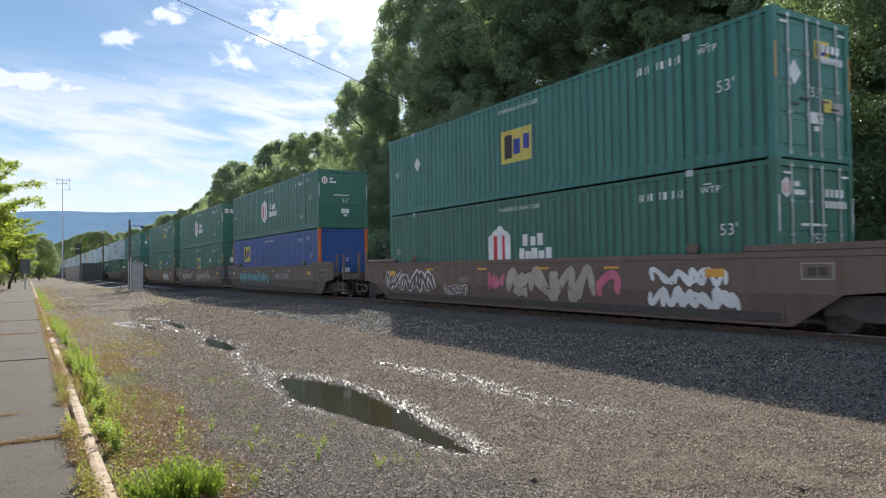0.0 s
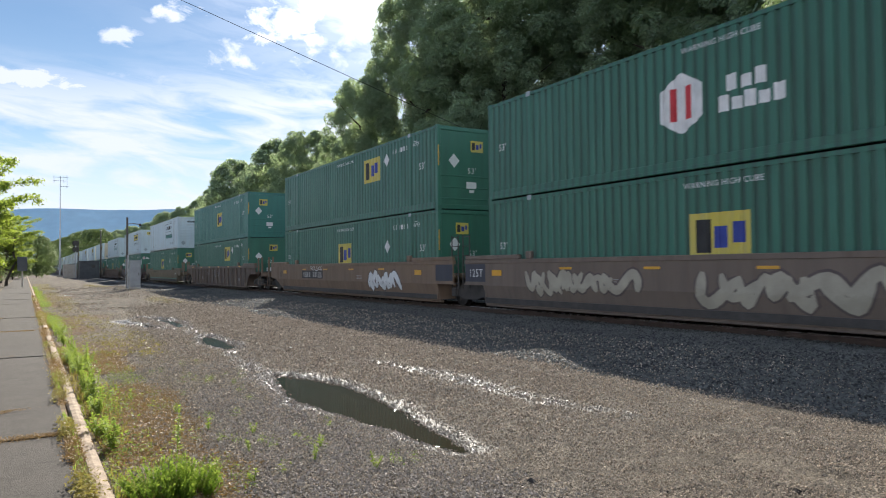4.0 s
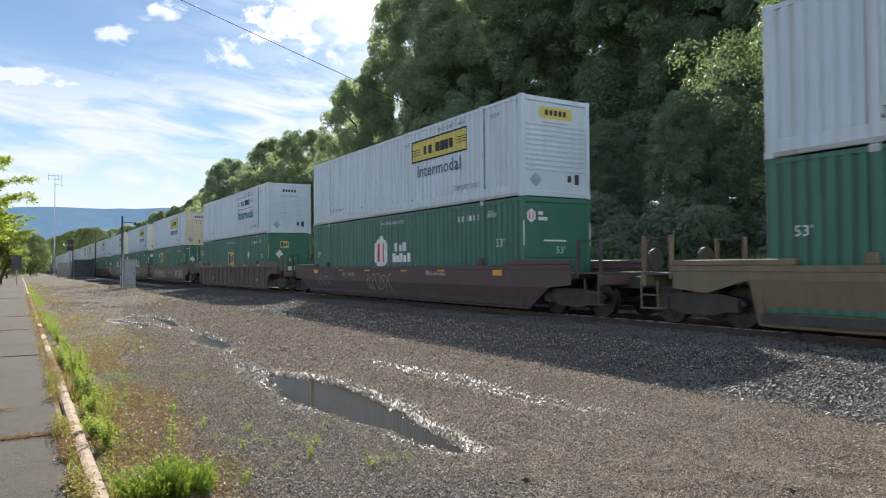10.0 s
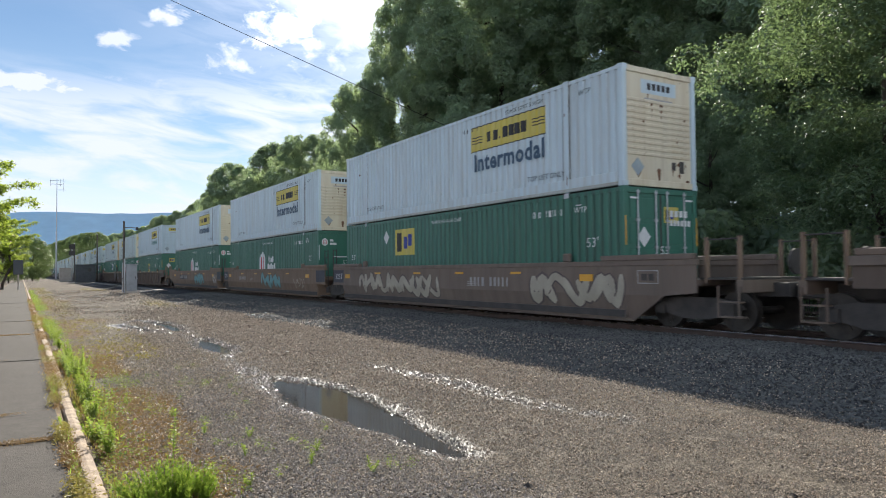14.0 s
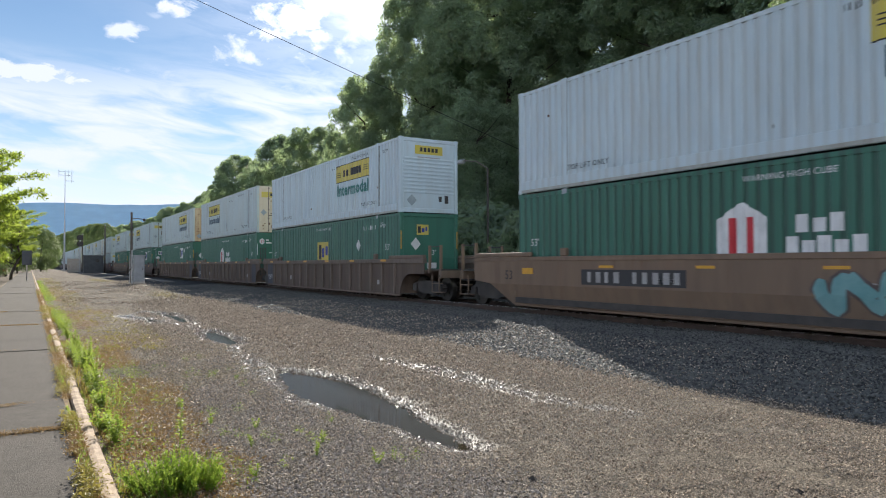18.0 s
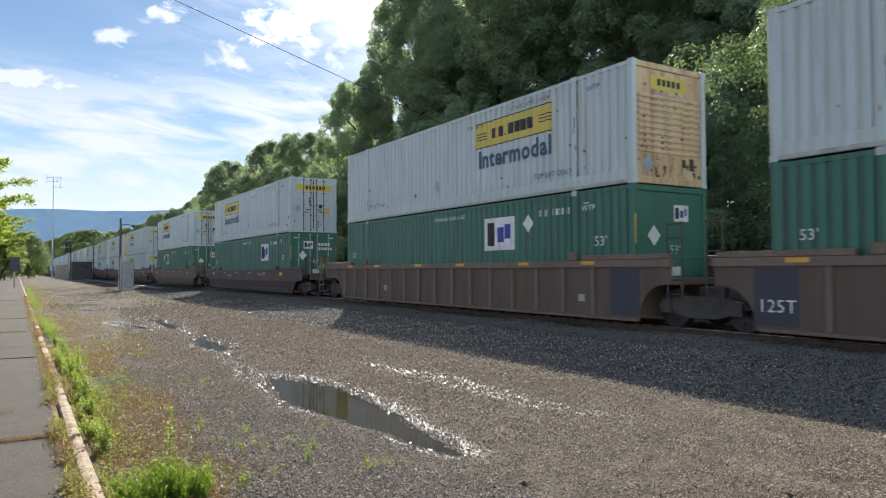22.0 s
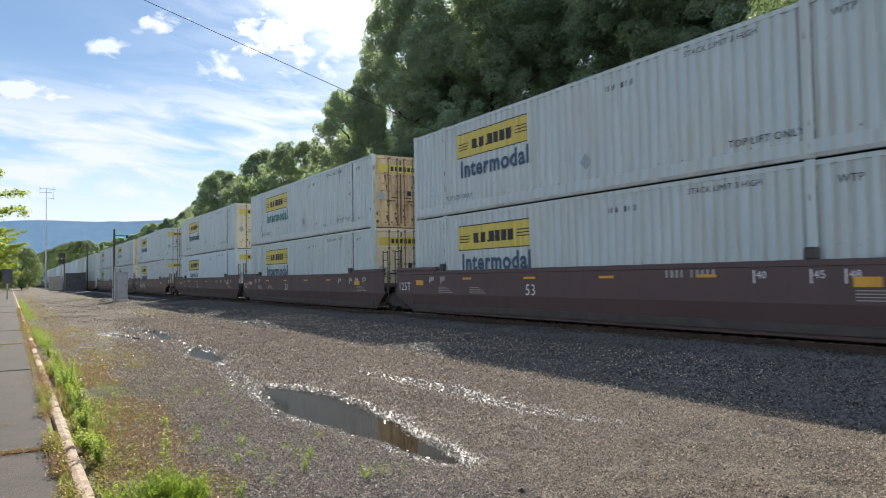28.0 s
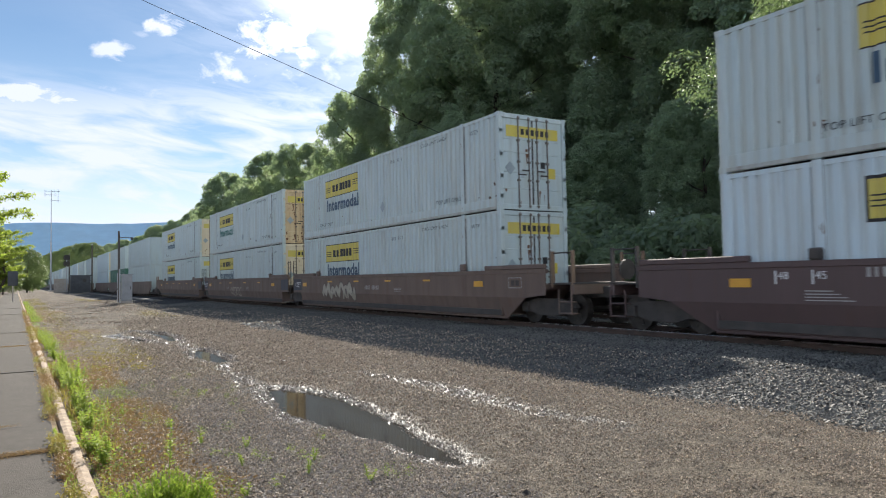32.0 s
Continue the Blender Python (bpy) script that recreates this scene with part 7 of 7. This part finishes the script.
def make_cabinet():
    thing = empty("signal_cabinet", "upright grey steel signal cabinet on legs", "cabinet")
    part("body", boxes((-0.36, 0.36, -0.3, 0.3, 0.15, 2.05), bevel=0.03), M["cabinet"], thing)
    part("roof", boxes((-0.42, 0.42, -0.36, 0.36, 2.05, 2.12), bevel=0.02), M["cabinet"], thing)
    d = part("door", boxes((-0.31, 0.31, -0.33, -0.30, 0.25, 1.95), bevel=0.01), M["cabinet"], thing)
    part("handle", boxes((0.2, 0.24, -0.36, -0.33, 1.0, 1.2)), M["dark"], d)
    part("base", boxes((-0.4, 0.4, -0.34, 0.34, -0.15, 0.15), bevel=0.02), M["concrete"], thing)
    part("conduit", tubes(((-0.48, -0.1, 0), (-0.48, -0.1, 2.5), 0.05), ((-0.62, -0.1, 0), (-0.62, -0.1, 2.2), 0.03), seg=8), M["galv"], thing)
    part("guy", tubes(((-0.5, -0.1, 1.2), (-1.5, -0.8, 0.0), 0.03), seg=6), M["pole"], thing)
    thing.matrix_basis = pose(6.95, 55.6, 0.2)


def make_hut():
    thing = empty("signal_hut", "dark grey steel signal hut beside the track", "hut")
    part("wall", boxes((-1.55, 1.55, -1.2, 1.2, 0.1, 3.1), bevel=0.02), M["hut"], thing)
    part("roof", boxes((-1.7, 1.7, -1.35, 1.35, 3.1, 3.25), bevel=0.03), M["hut"], thing)
    d = part("door", boxes((-1.1, -0.2, -1.24, -1.2, 0.2, 2.3), bevel=0.01), M["hut"], thing)
    part("vent", tubes(((0.6, -1.25, 2.3), (0.6, -1.2, 2.3), 0.3), seg=14), M["dark"], thing)
    part("base", boxes((-1.6, 1.6, -1.25, 1.25, -0.2, 0.1)), M["concrete"], thing)
    thing.matrix_basis = pose(9.6, 136.5, 0)
    pale = empty("equipment_box", "pale concrete equipment box beside the track", "box")
    part("body", boxes((-1.2, 1.2, -1.0, 1.0, -0.1, 2.75), bevel=0.05), M["concrete"], pale)
    part("lid", boxes((-1.28, 1.28, -1.08, 1.08, 2.75, 2.85), bevel=0.03), M["concrete"], pale)
    pale.matrix_basis = pose(7.8, 161.0, 0)


def make_signal():
    thing = empty("railway_signal", "railway signal post with dark round heads", "signal")
    part("post", tubes(((0, 0, -0.2), (0, 0, 6.6), 0.09), seg=8), M["galv"], thing)
    for z in (6.5, 5.3):
        part("hood", tubes(((0, -0.35, z + 0.55), (0, 0.1, z + 0.55), 0.42), seg=14), M["dark"], thing)
        part("backboard", tubes(((0, -0.02, z + 0.55), (0, 0.04, z + 0.55), 0.62), seg=16), M["dark"], thing)
    part("ladder", tubes(((-0.3, 0.3, 0), (-0.3, 0.3, 6.0), 0.03), ((0.1, 0.3, 0), (0.1, 0.3, 6.0), 0.03), *[((-0.3, 0.3, 0.4 * k), (0.1, 0.3, 0.4 * k), 0.02) for k in range(1, 15)], seg=5), M["galv"], thing)
    thing.matrix_basis = pose(8.7, 158, 0)


def make_lamp():
    thing = empty("street_lamp", "grey street lamp with a curved arm behind the tracks", "lamp")
    part("post", tubes(((0, 0, -0.2), (0, 0, 6.2), 0.07, 0.045), seg=8), M["pole"], thing)
    part("arm", tubes(((0, 0, 6.2), (-0.25, 0.6, 6.6), 0.035), ((-0.25, 0.6, 6.6), (-0.5, 1.5, 6.75), 0.03), seg=6), M["pole"], thing)
    part("lamp_head", tubes(((-0.48, 1.45, 6.72), (-0.62, 2.0, 6.68), 0.13, 0.09), seg=10), M["cabinet"], thing)
    thing.matrix_basis = pose(19.6, 28.4, 0.2)


def make_wire():
    """One cable slung from high over the pavement into the trees."""
    bm = bmesh.new()
    a, b = Vector((-25.2, 49.55, 30.34)), Vector((32.5, 31.5, 5.7))
    pts = [a.lerp(b, k / 30) - Vector((0, 0, 0.12 * math.sin(math.pi * k / 30))) for k in range(31)]
    rings = [[bm.verts.new(p + Vector((0, 0.018 * math.cos(k * math.tau / 5), 0.018 * math.sin(k * math.tau / 5)))) for k in range(5)] for p in pts]
    for p, q in zip(rings, rings[1:]):
        for k in range(5):
            bm.faces.new((p[k], p[(k + 1) % 5], q[(k + 1) % 5], q[k]))
    tagged(part("overhead_cable", bm, M["cable"]), "thin black overhead cable slung across the sky", "cable")


make_mast()
for row in ((6.62, 57.3, 5.6, 0.09, 0.9), (11.55, 137.5, 8.6, 0.14), (11.0, 190.0, 9.0, 0.16)):
    make_pole(*row)
make_cabinet()
make_hut()
make_signal()
make_lamp()
make_wire()


def make_left_signs():
    """A dark sign on a post at the end of the pavement, seen from behind."""
    thing = empty("sign_post", "dark square road sign on a short wooden post", "sign")
    part("post", boxes((-0.06, 0.06, -0.06, 0.06, -0.2, 2.0), bevel=0.01), M["concrete"], thing)
    part("panel", boxes((-0.42, 0.42, -0.09, -0.06, 1.6, 3.0), bevel=0.02), M["hut"], thing)
    thing.matrix_basis = pose(-0.25, 78, 0.0)


make_left_signs()


def make_walkway():
    """The pale strip beside the far track bed, and scraps of litter on the gravel."""
    strip = empty("walkway", "pale concrete strip beside the track bed", "walkway", kind="structure")
    for k in range(12):
        part("slab", boxes((9.75, 10.55, 62 + 6 * k, 67.9 + 6 * k, 0.0, 0.20), bevel=0.02), M["strip"], strip)
    r = random.Random(19)
    first = None
    for x, y, s in ((1.86, 49.0, 0.16), (2.2, 49.4, 0.22), (2.45, 49.7, 0.14), (6.8, 23.7, 0.13), (7.3, 23.9, 0.1), (4.6, 13.6, 0.06), (7.1, 24.4, 0.09)):
        bm = bmesh.new()
        vs = [[bm.verts.new((s * (i - 1) * 0.5 + r.uniform(-0.1, 0.1) * s, s * (j - 1) * 0.4 + r.uniform(-0.1, 0.1) * s, s * r.uniform(0.05, 0.45))) for j in range(3)] for i in range(3)]
        for i in range(2):
            for j in range(2):
                bm.faces.new((vs[i][j], vs[i + 1][j], vs[i + 1][j + 1], vs[i][j + 1]))
        bmesh.ops.solidify(bm, geom=bm.faces[:], thickness=0.004)
        ob = tagged(part("litter", bm, M["ink_white"]), "crumpled white scrap of litter on the gravel", "litter", "scraps on the gravel")
        ob.matrix_basis = pose(x, y, float(ground_height(x, y)) + 0.01)


make_walkway()


def make_car(x, y, turn):
    """A parked dark car, seen from behind under the trees."""
    car = empty("car", "dark parked car in the shade of the trees", "car", "parked cars")
    bm = bmesh.new()
    prism(bm, [(-2.1, 0.30), (2.1, 0.30), (2.15, 0.75), (1.0, 0.92), (0.35, 1.42), (-1.3, 1.45), (-1.95, 1.0), (-2.15, 0.9)], 0, -0.86, 0.86)
    bmesh.ops.bevel(bm, geom=bm.edges[:], offset=0.06, segments=2, affect="EDGES")
    part("body", bm, M["carpaint"], car)
    part("rear_window", prism(bmesh.new(), [(-1.36, 1.38), (-1.32, 1.40), (-1.92, 1.04), (-1.96, 1.02)], 0, -0.66, 0.66), M["black"], car)
    for s in (-1, 1):
        part("side_window", prism(bmesh.new(), [(-1.2, 1.05), (0.7, 1.02), (0.3, 1.34), (-1.1, 1.36)], 0, *sorted((s * 0.85, s * 0.872))), M["black"], car)
        part("tail_light", boxes((*sorted((s * 0.52, s * 0.8)), -2.19, -2.1, 0.72, 0.90), bevel=0.02), M["ink_red"], car)
        for w in (-1.3, 1.3):
            part("wheel", tubes(((s * 0.66, w, 0.32), (s * 0.88, w, 0.32), 0.32), seg=18), M["black"], car)
    part("bumper", boxes((-0.82, 0.82, -2.24, -2.05, 0.35, 0.58), bevel=0.04), M["dark"], car)
    car.matrix_basis = pose(x, y, 0.08, 0, 0, turn)
    return car


M["carpaint"] = plain("dark_red_car_paint", (0.10, 0.025, 0.018), (0.14, 0.035, 0.025), 2.0, 0.25, 0.0)
make_car(-3.5, 108, 0)
make_car(-3.9, 124, 3)


def make_tunnel_of_trees():
    r = random.Random(31)
    for i in range(9):
        y = 75 + i * 16
        plant("far", -7 - 0.6 * i + r.uniform(-1.5, 1.5), y, r.uniform(7, 11), r.uniform(0, 360), "roadside tree with dense green crown")


make_tunnel_of_trees()

# ---- movement ----


def gone(t):
    for (a, da), (b, db) in zip(GONE, GONE[1:]):
        if t <= b:
            return da + (db - da) * (t - a) / (b - a)
    return GONE[-1][1]


def motions():
    """The train rolls past; wheels turn while their car is close by."""
    for thing, x, y, z in TRAIN:
        walk(thing, [(t, pose(x, y - d, z)) for t, d in GONE])
    for car, x, y, z in TRAIN:
        wheels = [o for o in car.children if o.name.startswith("wheelset") and y < 460]
        for w in wheels:
            p = w.matrix_basis.translation.copy()
            steps = [k / FPS for k in range(0, 32 * FPS + 1) if 0.0 < y + p.y - gone(k / FPS) < 24.0]
            if len(steps) < 3:
                continue
            first = gone(steps[0])
            rows = [(t, pose(p.x, p.y, p.z, math.degrees(gone(t) - first) / 0.42)) for t in steps]
            if steps[0] > 0:
                rows.insert(0, (0, rows[0][1]))
            if steps[-1] < 32:
                rows.append((32, rows[-1][1]))
            walk(w, rows)


motions()
